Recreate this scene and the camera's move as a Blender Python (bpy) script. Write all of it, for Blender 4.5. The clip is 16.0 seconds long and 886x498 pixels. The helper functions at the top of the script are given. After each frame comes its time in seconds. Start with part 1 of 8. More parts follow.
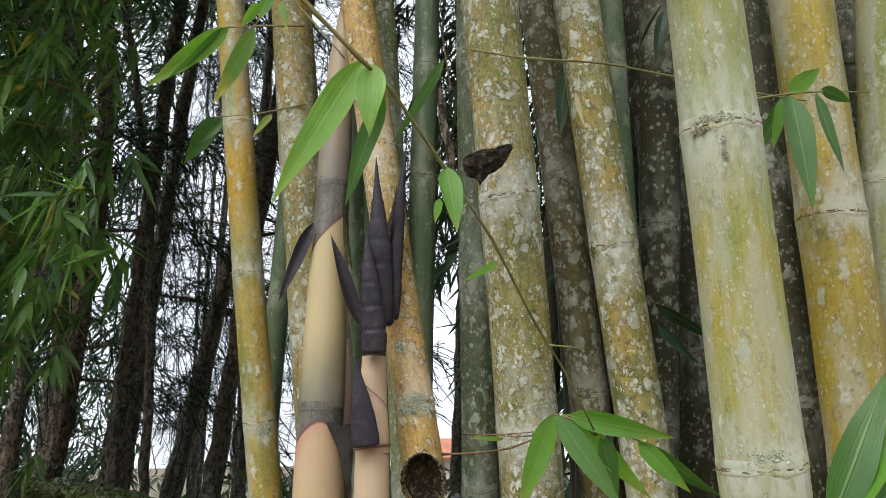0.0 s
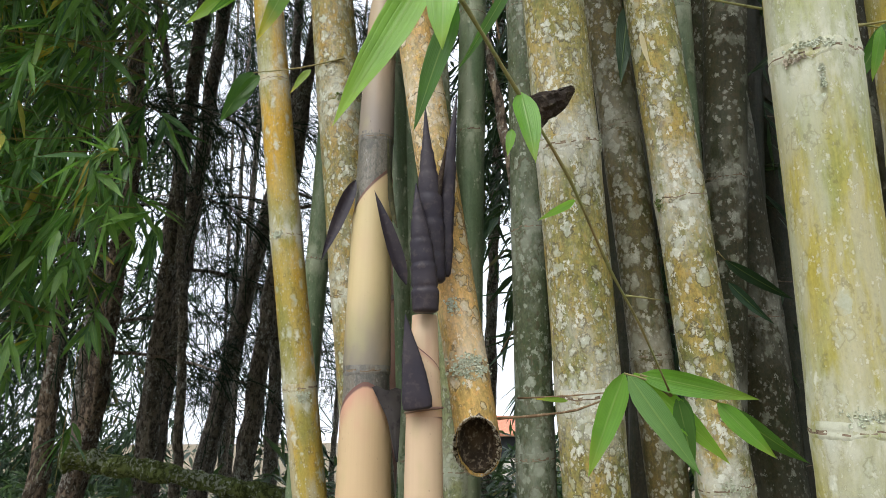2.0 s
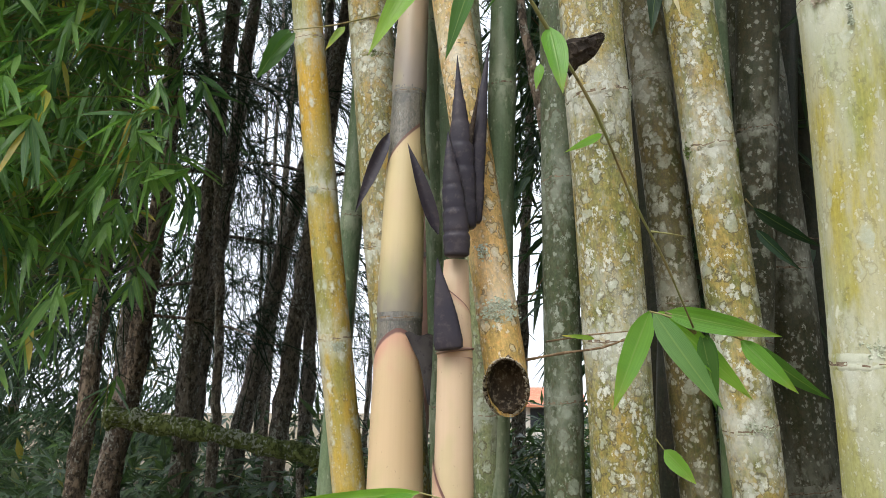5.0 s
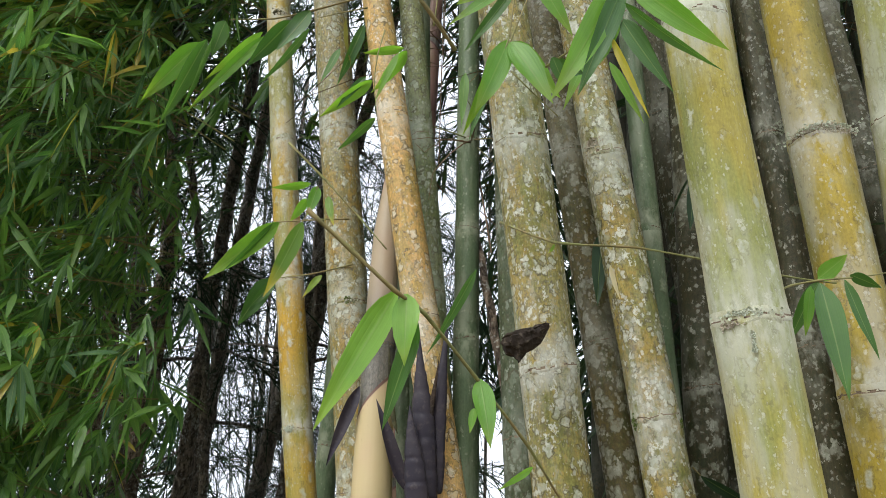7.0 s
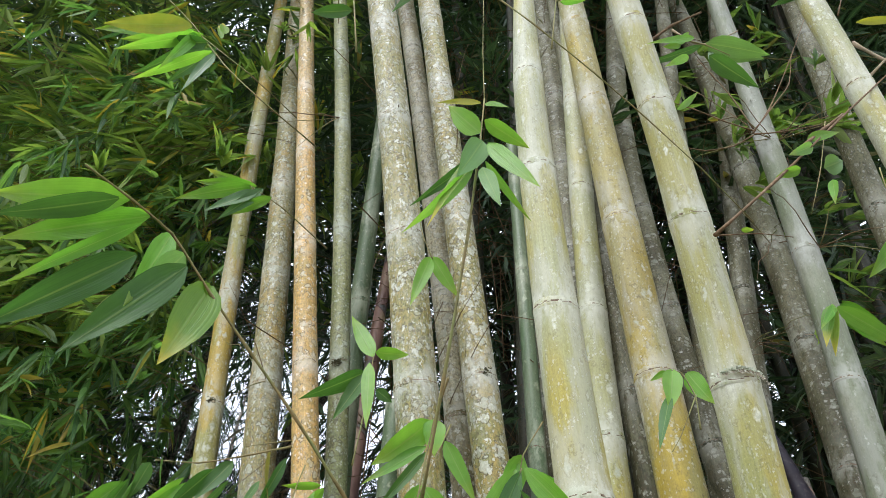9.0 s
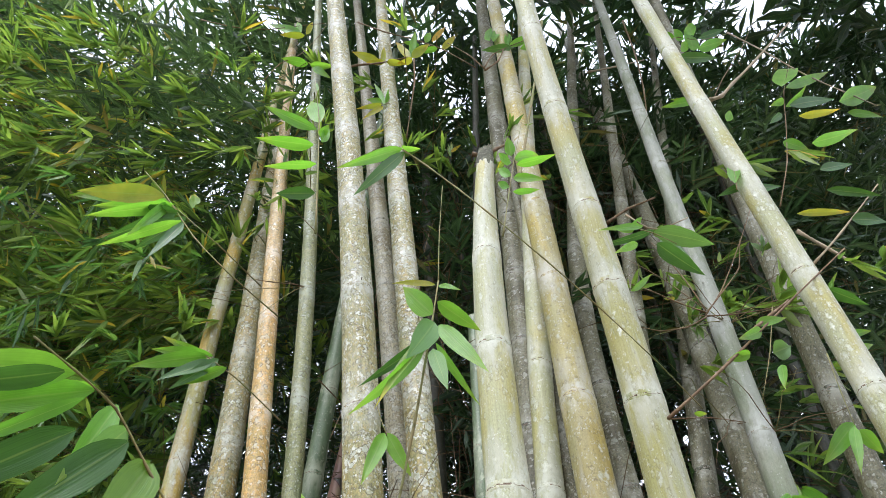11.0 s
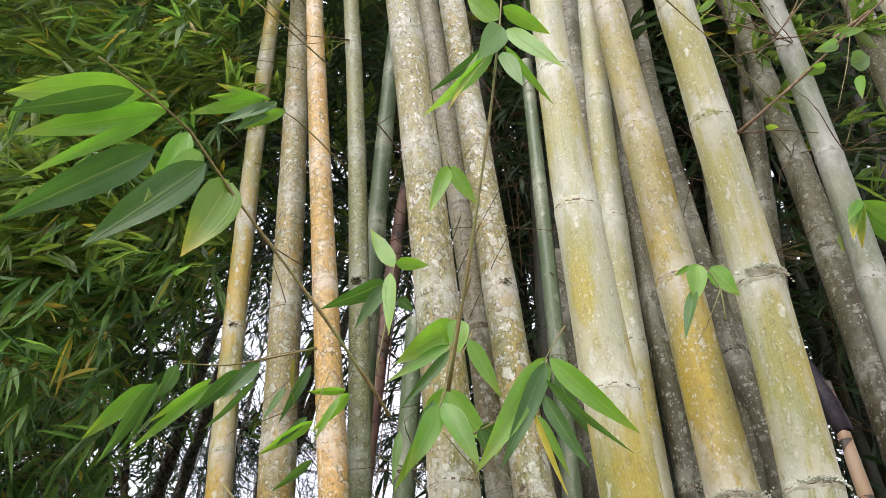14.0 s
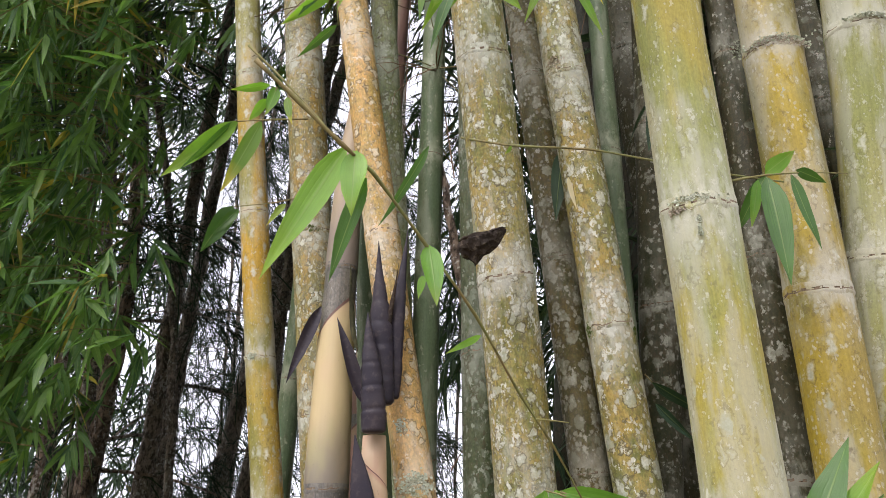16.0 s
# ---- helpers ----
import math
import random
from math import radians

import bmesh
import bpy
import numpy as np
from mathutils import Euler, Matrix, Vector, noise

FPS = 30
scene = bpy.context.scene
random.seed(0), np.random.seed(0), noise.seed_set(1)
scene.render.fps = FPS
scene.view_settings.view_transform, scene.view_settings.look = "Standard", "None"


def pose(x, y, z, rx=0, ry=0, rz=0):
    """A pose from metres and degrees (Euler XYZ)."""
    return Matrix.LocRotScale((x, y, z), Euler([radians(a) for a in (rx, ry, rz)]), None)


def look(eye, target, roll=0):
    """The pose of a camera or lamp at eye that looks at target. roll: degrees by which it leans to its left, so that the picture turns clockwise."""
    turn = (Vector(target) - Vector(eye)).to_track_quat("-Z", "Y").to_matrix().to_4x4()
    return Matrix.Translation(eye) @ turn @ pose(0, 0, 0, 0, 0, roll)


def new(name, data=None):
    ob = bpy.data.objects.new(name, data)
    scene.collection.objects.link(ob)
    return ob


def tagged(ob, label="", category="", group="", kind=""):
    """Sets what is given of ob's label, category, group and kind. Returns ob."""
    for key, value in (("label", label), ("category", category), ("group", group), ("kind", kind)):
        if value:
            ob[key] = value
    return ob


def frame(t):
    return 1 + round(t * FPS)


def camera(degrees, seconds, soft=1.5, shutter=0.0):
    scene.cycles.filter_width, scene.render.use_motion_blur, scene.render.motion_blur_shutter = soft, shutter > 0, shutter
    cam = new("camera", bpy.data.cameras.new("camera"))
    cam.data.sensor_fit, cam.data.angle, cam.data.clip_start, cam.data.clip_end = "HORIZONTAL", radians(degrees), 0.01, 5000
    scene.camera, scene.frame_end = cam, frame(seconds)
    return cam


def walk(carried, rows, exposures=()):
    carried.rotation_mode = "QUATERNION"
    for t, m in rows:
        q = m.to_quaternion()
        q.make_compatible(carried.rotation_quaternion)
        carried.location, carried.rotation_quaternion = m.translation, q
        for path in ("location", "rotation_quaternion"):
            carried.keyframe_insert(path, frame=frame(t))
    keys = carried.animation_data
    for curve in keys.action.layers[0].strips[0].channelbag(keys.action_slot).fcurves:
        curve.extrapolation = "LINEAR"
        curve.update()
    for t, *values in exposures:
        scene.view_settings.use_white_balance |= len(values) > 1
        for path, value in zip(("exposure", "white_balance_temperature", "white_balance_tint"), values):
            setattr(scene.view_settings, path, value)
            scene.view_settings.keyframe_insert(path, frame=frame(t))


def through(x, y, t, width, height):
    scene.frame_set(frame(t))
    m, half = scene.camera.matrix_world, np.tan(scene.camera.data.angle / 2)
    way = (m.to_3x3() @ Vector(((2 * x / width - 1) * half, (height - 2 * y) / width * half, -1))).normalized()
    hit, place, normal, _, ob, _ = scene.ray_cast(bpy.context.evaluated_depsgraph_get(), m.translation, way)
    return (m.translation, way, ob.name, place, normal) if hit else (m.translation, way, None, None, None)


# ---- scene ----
cam = camera(58.1, 16.0, soft=0.8)
PATH = [
    (0, (0.003, 0.013, 1.602), (-0.015, 1.945, 2.119), -0.9),
    (0.5, (-0.023, 0.045, 1.599), (-0.070, 1.979, 2.108), -0.7),
    (1, (-0.044, 0.090, 1.595), (-0.114, 2.026, 2.090), -0.4),
    (1.5, (-0.052, 0.109, 1.587), (-0.131, 2.049, 2.067), -0.5),
    (2, (-0.051, 0.113, 1.580), (-0.135, 2.056, 2.047), -0.5),
    (2.5, (-0.050, 0.110, 1.565), (-0.140, 2.056, 2.016), -0.3),
    (3, (-0.047, 0.098, 1.548), (-0.148, 2.050, 1.970), 0.1),
    (3.5, (-0.044, 0.091, 1.521), (-0.165, 2.049, 1.914), 0.5),
    (3.7, (-0.042, 0.091, 1.516), (-0.174, 2.049, 1.898), 0.7),
    (5.8, (-0.050, 0.066, 1.546), (-0.231, 2.003, 2.007), -0.1),
    (6, (-0.039, 0.038, 1.577), (-0.218, 1.968, 2.070), -0.2),
    (6.5, (-0.013, -0.029, 1.653), (-0.177, 1.867, 2.268), -0.4),
    (7, (0.032, -0.075, 1.708), (-0.109, 1.763, 2.484), -0.7),
    (7.5, (0.067, -0.121, 1.761), (-0.034, 1.635, 2.712), -0.4),
    (8, (0.082, -0.189, 1.798), (0.025, 1.461, 2.926), -0.1),
    (8.5, (0.088, -0.249, 1.817), (0.071, 1.272, 3.116), 0.5),
    (9, (0.083, -0.291, 1.831), (0.110, 1.081, 3.286), 0.4),
    (9.5, (0.091, -0.316, 1.841), (0.151, 0.908, 3.422), -0.0),
    (10, (0.102, -0.318, 1.834), (0.184, 0.762, 3.514), -0.7),
    (10.2, (0.104, -0.320, 1.837), (0.195, 0.718, 3.544), -1.1),
    (12.3, (0.121, -0.329, 1.814), (0.193, 0.778, 3.479), -0.8),
    (12.5, (0.116, -0.325, 1.812), (0.185, 0.820, 3.450), -0.8),
    (13, (0.096, -0.286, 1.806), (0.154, 0.964, 3.367), -0.6),
    (13.5, (0.077, -0.253, 1.794), (0.106, 1.111, 3.256), -0.1),
    (14, (0.068, -0.216, 1.779), (0.065, 1.254, 3.135), -0.1),
    (14.5, (0.064, -0.192, 1.760), (0.040, 1.399, 2.972), -0.6),
    (15, (0.059, -0.137, 1.716), (0.018, 1.560, 2.773), -1.0),
    (15.5, (0.050, -0.076, 1.638), (-0.004, 1.711, 2.535), -1.1),
    (16, (0.060, -0.029, 1.567), (-0.021, 1.830, 2.301), -0.7),
]
walk(cam, [(t, look(eye, target, roll)) for t, eye, target, roll in PATH], [(0.0, 0.36, 6350, 8), (2.0, 0.66, 6350, 8), (3.5, 0.66, 6350, 8), (6.0, 0.82, 6350, 8), (6.5, 0.74, 6350, 8), (7.5, 0.48, 6350, 8), (8.5, 0.64, 6200, 9), (10.2, 0.88, 5750, 12), (12.5, 0.80, 6400, 14), (14.0, 0.84, 6450, 18), (15.5, 0.82, 6500, 18), (16.0, 0.74, 6500, 18)])

# world and sun: bright overcast daylight
world = bpy.data.worlds.new("overcast_sky")
scene.world = world
world.use_nodes = True
wn = world.node_tree.nodes
wl = world.node_tree.links
sky = wn.new("ShaderNodeTexSky")
sky.sky_type = "NISHITA"
sky.sun_disc = False
SUN_EL, SUN_AZ = 52.0, 205.0
sky.sun_elevation, sky.sun_rotation = radians(SUN_EL), radians(SUN_AZ)
sky.air_density, sky.dust_density, sky.ozone_density = 1.0, 4.0, 0.6
haze = wn.new("ShaderNodeHueSaturation")
haze.inputs["Saturation"].default_value = 0.45
wl.new(sky.outputs[0], haze.inputs["Color"])
cloud = wn.new("ShaderNodeMix")
cloud.data_type = "RGBA"
cloud.inputs[0].default_value = 0.7
cloud.inputs[7].default_value = (8.3, 8.7, 9.6, 1.0)
wl.new(haze.outputs[0], cloud.inputs[6])
wl.new(cloud.outputs[2], wn["Background"].inputs["Color"])
wn["Background"].inputs["Strength"].default_value = 0.15

sun = new("sun", bpy.data.lights.new("sun", "SUN"))
sun.data.energy, sun.data.angle, sun.data.color = 1.4, radians(30), (1.0, 0.96, 0.9)
sd = Vector((math.sin(radians(SUN_AZ)) * math.cos(radians(SUN_EL)), math.cos(radians(SUN_AZ)) * math.cos(radians(SUN_EL)), math.sin(radians(SUN_EL))))
sun.matrix_world = look(sd * 30, (0, 0, 0))


# ---- materials ----
def nodes_of(name):
    m = bpy.data.materials.new(name)
    m.use_nodes = True
    t = m.node_tree
    return m, t, t.nodes["Principled BSDF"]


def nd(t, kind, **inputs):
    n = t.nodes.new(kind)
    for k, v in inputs.items():
        n.inputs[k.replace("_", " ")].default_value = v
    return n


def ramp(t, source, lo, hi, a=0.0, b=1.0):
    """Maps lo..hi of a value to a..b, smoothly."""
    n = t.nodes.new("ShaderNodeMapRange")
    n.interpolation_type = "SMOOTHSTEP"
    n.inputs[1].default_value, n.inputs[2].default_value = lo, hi
    n.inputs[3].default_value, n.inputs[4].default_value = a, b
    t.links.new(source, n.inputs[0])
    return n.outputs[0]


def mix(t, fac, a, b, blend="MIX"):
    n = t.nodes.new("ShaderNodeMix")
    n.data_type, n.blend_type = "RGBA", blend
    for sock, v in ((n.inputs[0], fac), (n.inputs[6], a), (n.inputs[7], b)):
        if isinstance(v, (int, float)):
            sock.default_value = v
        elif isinstance(v, tuple):
            sock.default_value = (*v, 1.0)
        else:
            t.links.new(v, sock)
    return n.outputs[2]


def calc(t, op, a, b=0.0):
    n = t.nodes.new("ShaderNodeMath")
    n.operation = op
    for sock, v in ((n.inputs[0], a), (n.inputs[1], b)):
        if isinstance(v, (int, float)):
            sock.default_value = v
        else:
            t.links.new(v, sock)
    return n.outputs[0]


def grain(t, vec, scale, stretch=(1, 1, 1), detail=3.0, rough=0.55, out=0):
    m = t.nodes.new("ShaderNodeMapping")
    m.inputs["Scale"].default_value = stretch
    t.links.new(vec, m.inputs["Vector"])
    n = nd(t, "ShaderNodeTexNoise", Scale=scale, Detail=detail, Roughness=rough)
    t.links.new(m.outputs[0], n.inputs["Vector"])
    return n.outputs[out]


def skin(t):
    """Coordinates on a stem's skin in metres, shifted for each object."""
    uv = t.nodes.new("ShaderNodeUVMap")
    uv.uv_map = "skin"
    info = t.nodes.new("ShaderNodeObjectInfo")
    s = t.nodes.new("ShaderNodeCombineXYZ")
    far = calc(t, "MULTIPLY", info.outputs["Random"], 37.0)
    t.links.new(far, s.inputs[2])
    t.links.new(far, s.inputs[1])
    add = t.nodes.new("ShaderNodeVectorMath")
    t.links.new(uv.outputs[0], add.inputs[0])
    t.links.new(s.outputs[0], add.inputs[1])
    return add.outputs[0], info.outputs["Random"]


def rosettes(t, vec, scale, share, stretch=(1, 1, 1), soft=0.07):
    """Crusty lichen in rounded patches of many sizes: cover, tone of each patch, dark outline."""
    wob = t.nodes.new("ShaderNodeVectorMath")
    wob.operation = "SUBTRACT"
    t.links.new(grain(t, vec, scale * 1.4, detail=4.0, out=1), wob.inputs[0])
    wob.inputs[1].default_value = (0.5, 0.5, 0.5)
    v = t.nodes.new("ShaderNodeVectorMath")
    v.operation = "MULTIPLY_ADD"
    t.links.new(wob.outputs[0], v.inputs[0])
    v.inputs[1].default_value = (1.3 / scale,) * 3
    t.links.new(vec, v.inputs[2])
    m = t.nodes.new("ShaderNodeMapping")
    m.inputs["Scale"].default_value = stretch
    t.links.new(v.outputs[0], m.inputs["Vector"])
    n = nd(t, "ShaderNodeTexVoronoi", Scale=scale)
    t.links.new(m.outputs[0], n.inputs["Vector"])
    sep = t.nodes.new("ShaderNodeSeparateColor")
    t.links.new(n.outputs["Color"], sep.inputs[0])
    # patches crowd where the cloud is high
    gate = calc(t, "ADD", calc(t, "MULTIPLY", grain(t, vec, scale * 0.2, stretch, 3.0), 1.6), calc(t, "MULTIPLY", sep.outputs[0], 0.6))
    pick = ramp(t, gate, 1.46 - 0.36 * share, 1.50 - 0.36 * share)
    left = calc(t, "SUBTRACT", calc(t, "ADD", calc(t, "MULTIPLY", sep.outputs[2], 0.38), 0.24), n.outputs["Distance"])
    body = calc(t, "MULTIPLY", pick, ramp(t, left, 0.0, soft))
    rim = calc(t, "MULTIPLY", calc(t, "MULTIPLY", pick, ramp(t, left, -0.07, -0.01)), ramp(t, left, 0.10, 0.03))
    return body, sep.outputs[1], rim


def culm_material(name, a, b, green, lichen=0.5, crust=0.5, pale=(0.60, 0.60, 0.52), dirt=0.4, bloom=0.7, rough=0.55, upper=None, rise=0.7, smooth=False):
    """Bamboo skin: two base colours in long streaks, algae, grey crust and white lichen spots, chalky bands at the nodes."""
    m, t, p = nodes_of(name)
    vec, rnd = skin(t)
    k = 0.55 if smooth else 1.0
    big = grain(t, vec, 7.0 * k, (1.5, 0.6, 1), 5.0, 0.5 if smooth else 0.6)
    col = mix(t, ramp(t, big, 0.42, 0.58), a, b)
    alg = grain(t, vec, 12.0 * k, (1.4, 0.4, 1), 6.0, 0.5 if smooth else 0.65)
    col = mix(t, ramp(t, alg, 0.46, 0.62, 0, 0.85), col, green)
    if upper:
        # the skin pales with height
        uv = t.nodes.new("ShaderNodeUVMap")
        uv.uv_map = "skin"
        sp_ = t.nodes.new("ShaderNodeSeparateXYZ")
        t.links.new(uv.outputs[0], sp_.inputs[0])
        high = calc(t, "ADD", sp_.outputs[1], calc(t, "MULTIPLY", calc(t, "SUBTRACT", alg, 0.5), 2.0))
        warm = mix(t, ramp(t, grain(t, vec, 4.5, (2.0, 0.6, 1), 4.0, 0.5), 0.5, 0.60), upper, tuple(0.4 * p_ + 0.6 * q_ for p_, q_ in zip(upper, a)))
        col = mix(t, ramp(t, high, 2.5, 3.6, 0, rise), col, warm)
    streak = grain(t, vec, 70.0, (2.2, 0.07, 1), 4.0, 0.65)
    col = mix(t, 1.0, col, mix(t, ramp(t, streak, 0.3, 0.7), (0.88, 0.88, 0.86) if smooth else (0.80, 0.79, 0.76), (1.06, 1.06, 1.05) if smooth else (1.13, 1.12, 1.10)), "MULTIPLY")
    fine = grain(t, vec, 240.0, (1, 0.6, 1), 4.0, 0.7)
    col = mix(t, 1.0, col, mix(t, ramp(t, fine, 0.32, 0.68), (0.86, 0.86, 0.84) if smooth else (0.74, 0.74, 0.72), (1.09, 1.09, 1.08) if smooth else (1.18, 1.18, 1.16)), "MULTIPLY")
    at = t.nodes.new("ShaderNodeAttribute")
    at.attribute_name = "bloom"
    near = at.outputs["Fac"]
    # crust: grey film that gathers in clouds and near nodes
    cl = grain(t, vec, 26.0, (1, 0.65, 1), 7.0, 0.72)
    cl = calc(t, "ADD", cl, calc(t, "MULTIPLY", near, 0.10))
    if smooth:
        # on smooth skin the film is a soft wash
        cl = calc(t, "ADD", grain(t, vec, 9.0, (1.5, 0.35, 1), 6.0, 0.6), calc(t, "MULTIPLY", near, 0.10))
    cr = ramp(t, cl, (0.60 if smooth else 0.62) - 0.18 * crust, (0.71 if smooth else 0.74) - 0.18 * crust, 0, 0.5 if smooth else 0.42)
    col = mix(t, cr, col, tuple((0.72 if smooth else 0.70) * v for v in pale))
    if not smooth:
        # blotches of algae and rust at the size of a fingertip
        mo = grain(t, vec, 85.0, (1, 0.8, 1), 6.0, 0.68)
        col = mix(t, ramp(t, mo, 0.50, 0.60, 0, 0.5), col, tuple(0.62 * v for v in green))
        col = mix(t, ramp(t, mo, 0.46, 0.36, 0, 0.45), col, tuple(min(1, v * k) for v, k in zip(a, (1.15, 0.95, 0.8))))
    # brown dirt flecks
    dk = grain(t, vec, 60.0, (1, 0.7, 1), 6.0, 0.75)
    dks = ramp(t, dk, 0.59 - 0.08 * dirt, 0.68 - 0.08 * dirt, 0, 0.9 * dirt)
    col = mix(t, dks, col, (0.085, 0.06, 0.03))
    # lichen patches at two sizes, each with a darker outline
    c1, tone, rim1 = rosettes(t, vec, 48.0 if smooth else 40.0, lichen * (1.2 if smooth else 1.2), (1, 0.5, 1) if smooth else (1, 0.75, 1), 0.4 if smooth else 0.16)
    c2, tone2, rim2 = rosettes(t, vec, 130.0 if smooth else 105.0, lichen * (1.0 if smooth else 1.25), (1, 0.8, 1), 0.26)
    mott = grain(t, vec, 120.0, (1, 1, 1), 5.0, 0.7)
    shade = mix(t, tone, tuple(v * k for v, k in zip(pale, (0.62, 0.66, 0.58))), tuple(1.2 * v for v in pale))
    shade = mix(t, ramp(t, mott, 0.40, 0.62, 0, 0.6), shade, tuple(v * k for v, k in zip(pale, (0.55, 0.58, 0.50))))
    col = mix(t, calc(t, "MULTIPLY", calc(t, "MAXIMUM", rim1, calc(t, "MULTIPLY", rim2, 0.6)), 0.3 if smooth else 0.8), col, (0.085, 0.07, 0.035))
    col = mix(t, calc(t, "MULTIPLY", c1, 0.85 if smooth else calc(t, "ADD", 0.38, calc(t, "MULTIPLY", tone2, 0.5))), col, shade)
    col = mix(t, calc(t, "MULTIPLY", c2, 0.5 if smooth else 0.65), col, mix(t, tone2, tuple(0.7 * v for v in pale), tuple(1.15 * v for v in pale)))
    # a few ragged white flecks
    rag = grain(t, vec, 46.0, (1, 0.7, 1), 8.0, 0.72)
    c3 = ramp(t, rag, 0.645 - 0.06 * lichen, 0.67 - 0.06 * lichen)
    col = mix(t, calc(t, "MULTIPLY", c3, 0.35 if smooth else 0.75), col, tuple(min(0.8, 1.15 * v) for v in pale))
    cover = calc(t, "MAXIMUM", calc(t, "MAXIMUM", c1, calc(t, "MULTIPLY", c2, 0.7)), c3)
    wh = calc(t, "MULTIPLY", near, ramp(t, grain(t, vec, 34.0, (1, 0.5, 1), 6.0, 0.65), 0.38, 0.58, 0.05, 1.0))
    col = mix(t, calc(t, "MULTIPLY", wh, bloom), col, pale)
    t.links.new(col, p.inputs["Base Color"])
    p.inputs["Roughness"].default_value = rough
    p.inputs["Specular IOR Level"].default_value = 0.3
    h = calc(t, "ADD", calc(t, "MULTIPLY", cover, 0.07), calc(t, "ADD", calc(t, "MULTIPLY", streak, 0.3), calc(t, "ADD", calc(t, "MULTIPLY", cl, 0.8), calc(t, "MULTIPLY", fine, 0.3))))
    bp = nd(t, "ShaderNodeBump", Strength=0.9, Distance=0.0022)
    t.links.new(h, bp.inputs["Height"])
    t.links.new(bp.outputs[0], p.inputs["Normal"])
    return m


def rough_material(name, a, b, c, scale=30.0, bump=0.006, rough=0.85, stretch=(1, 1, 1)):
    """Earth, bark, moss: three colours in clouds and flecks with strong relief."""
    m, t, p = nodes_of(name)
    co = t.nodes.new("ShaderNodeTexCoord")
    vec = co.outputs["Object"]
    n1 = grain(t, vec, scale * 0.2, stretch, 4.0, 0.6)
    n2 = grain(t, vec, scale, stretch, 5.0, 0.65)
    col = mix(t, ramp(t, n1, 0.36, 0.64), a, b)
    col = mix(t, ramp(t, n2, 0.50, 0.68), col, c)
    t.links.new(col, p.inputs["Base Color"])
    p.inputs["Roughness"].default_value = rough
    p.inputs["Specular IOR Level"].default_value = 0.2
    bp = nd(t, "ShaderNodeBump", Strength=0.8, Distance=bump)
    t.links.new(calc(t, "ADD", n2, calc(t, "MULTIPLY", n1, 0.6)), bp.inputs["Height"])
    t.links.new(bp.outputs[0], p.inputs["Normal"])
    return m


def bark_material(name, a, b, pale):
    """Tree bark: cracked plates in two browns under blotches of grey lichen."""
    m, t, p = nodes_of(name)
    co = t.nodes.new("ShaderNodeTexCoord")
    vec = co.outputs["Object"]
    n1 = grain(t, vec, 6.0, (1, 1, 0.7), 5.0, 0.65)
    n2 = grain(t, vec, 48.0, (1, 1, 0.8), 7.0, 0.7)
    crack = ramp(t, grain(t, vec, 26.0, (1.2, 1.2, 0.7), 7.0, 0.75), 0.42, 0.54)
    col = mix(t, ramp(t, n1, 0.38, 0.62), a, b)
    col = mix(t, crack, tuple(0.45 * v for v in b), col)
    lich = calc(t, "ADD", n2, calc(t, "MULTIPLY", calc(t, "SUBTRACT", n1, 0.5), 0.5))
    col = mix(t, ramp(t, lich, 0.56, 0.60, 0, 0.85), col, pale)
    t.links.new(col, p.inputs["Base Color"])
    p.inputs["Roughness"].default_value = 0.92
    p.inputs["Specular IOR Level"].default_value = 0.15
    bp = nd(t, "ShaderNodeBump", Strength=1.0, Distance=0.025)
    t.links.new(calc(t, "ADD", calc(t, "MULTIPLY", crack, 0.6), n2), bp.inputs["Height"])
    t.links.new(bp.outputs[0], p.inputs["Normal"])
    return m


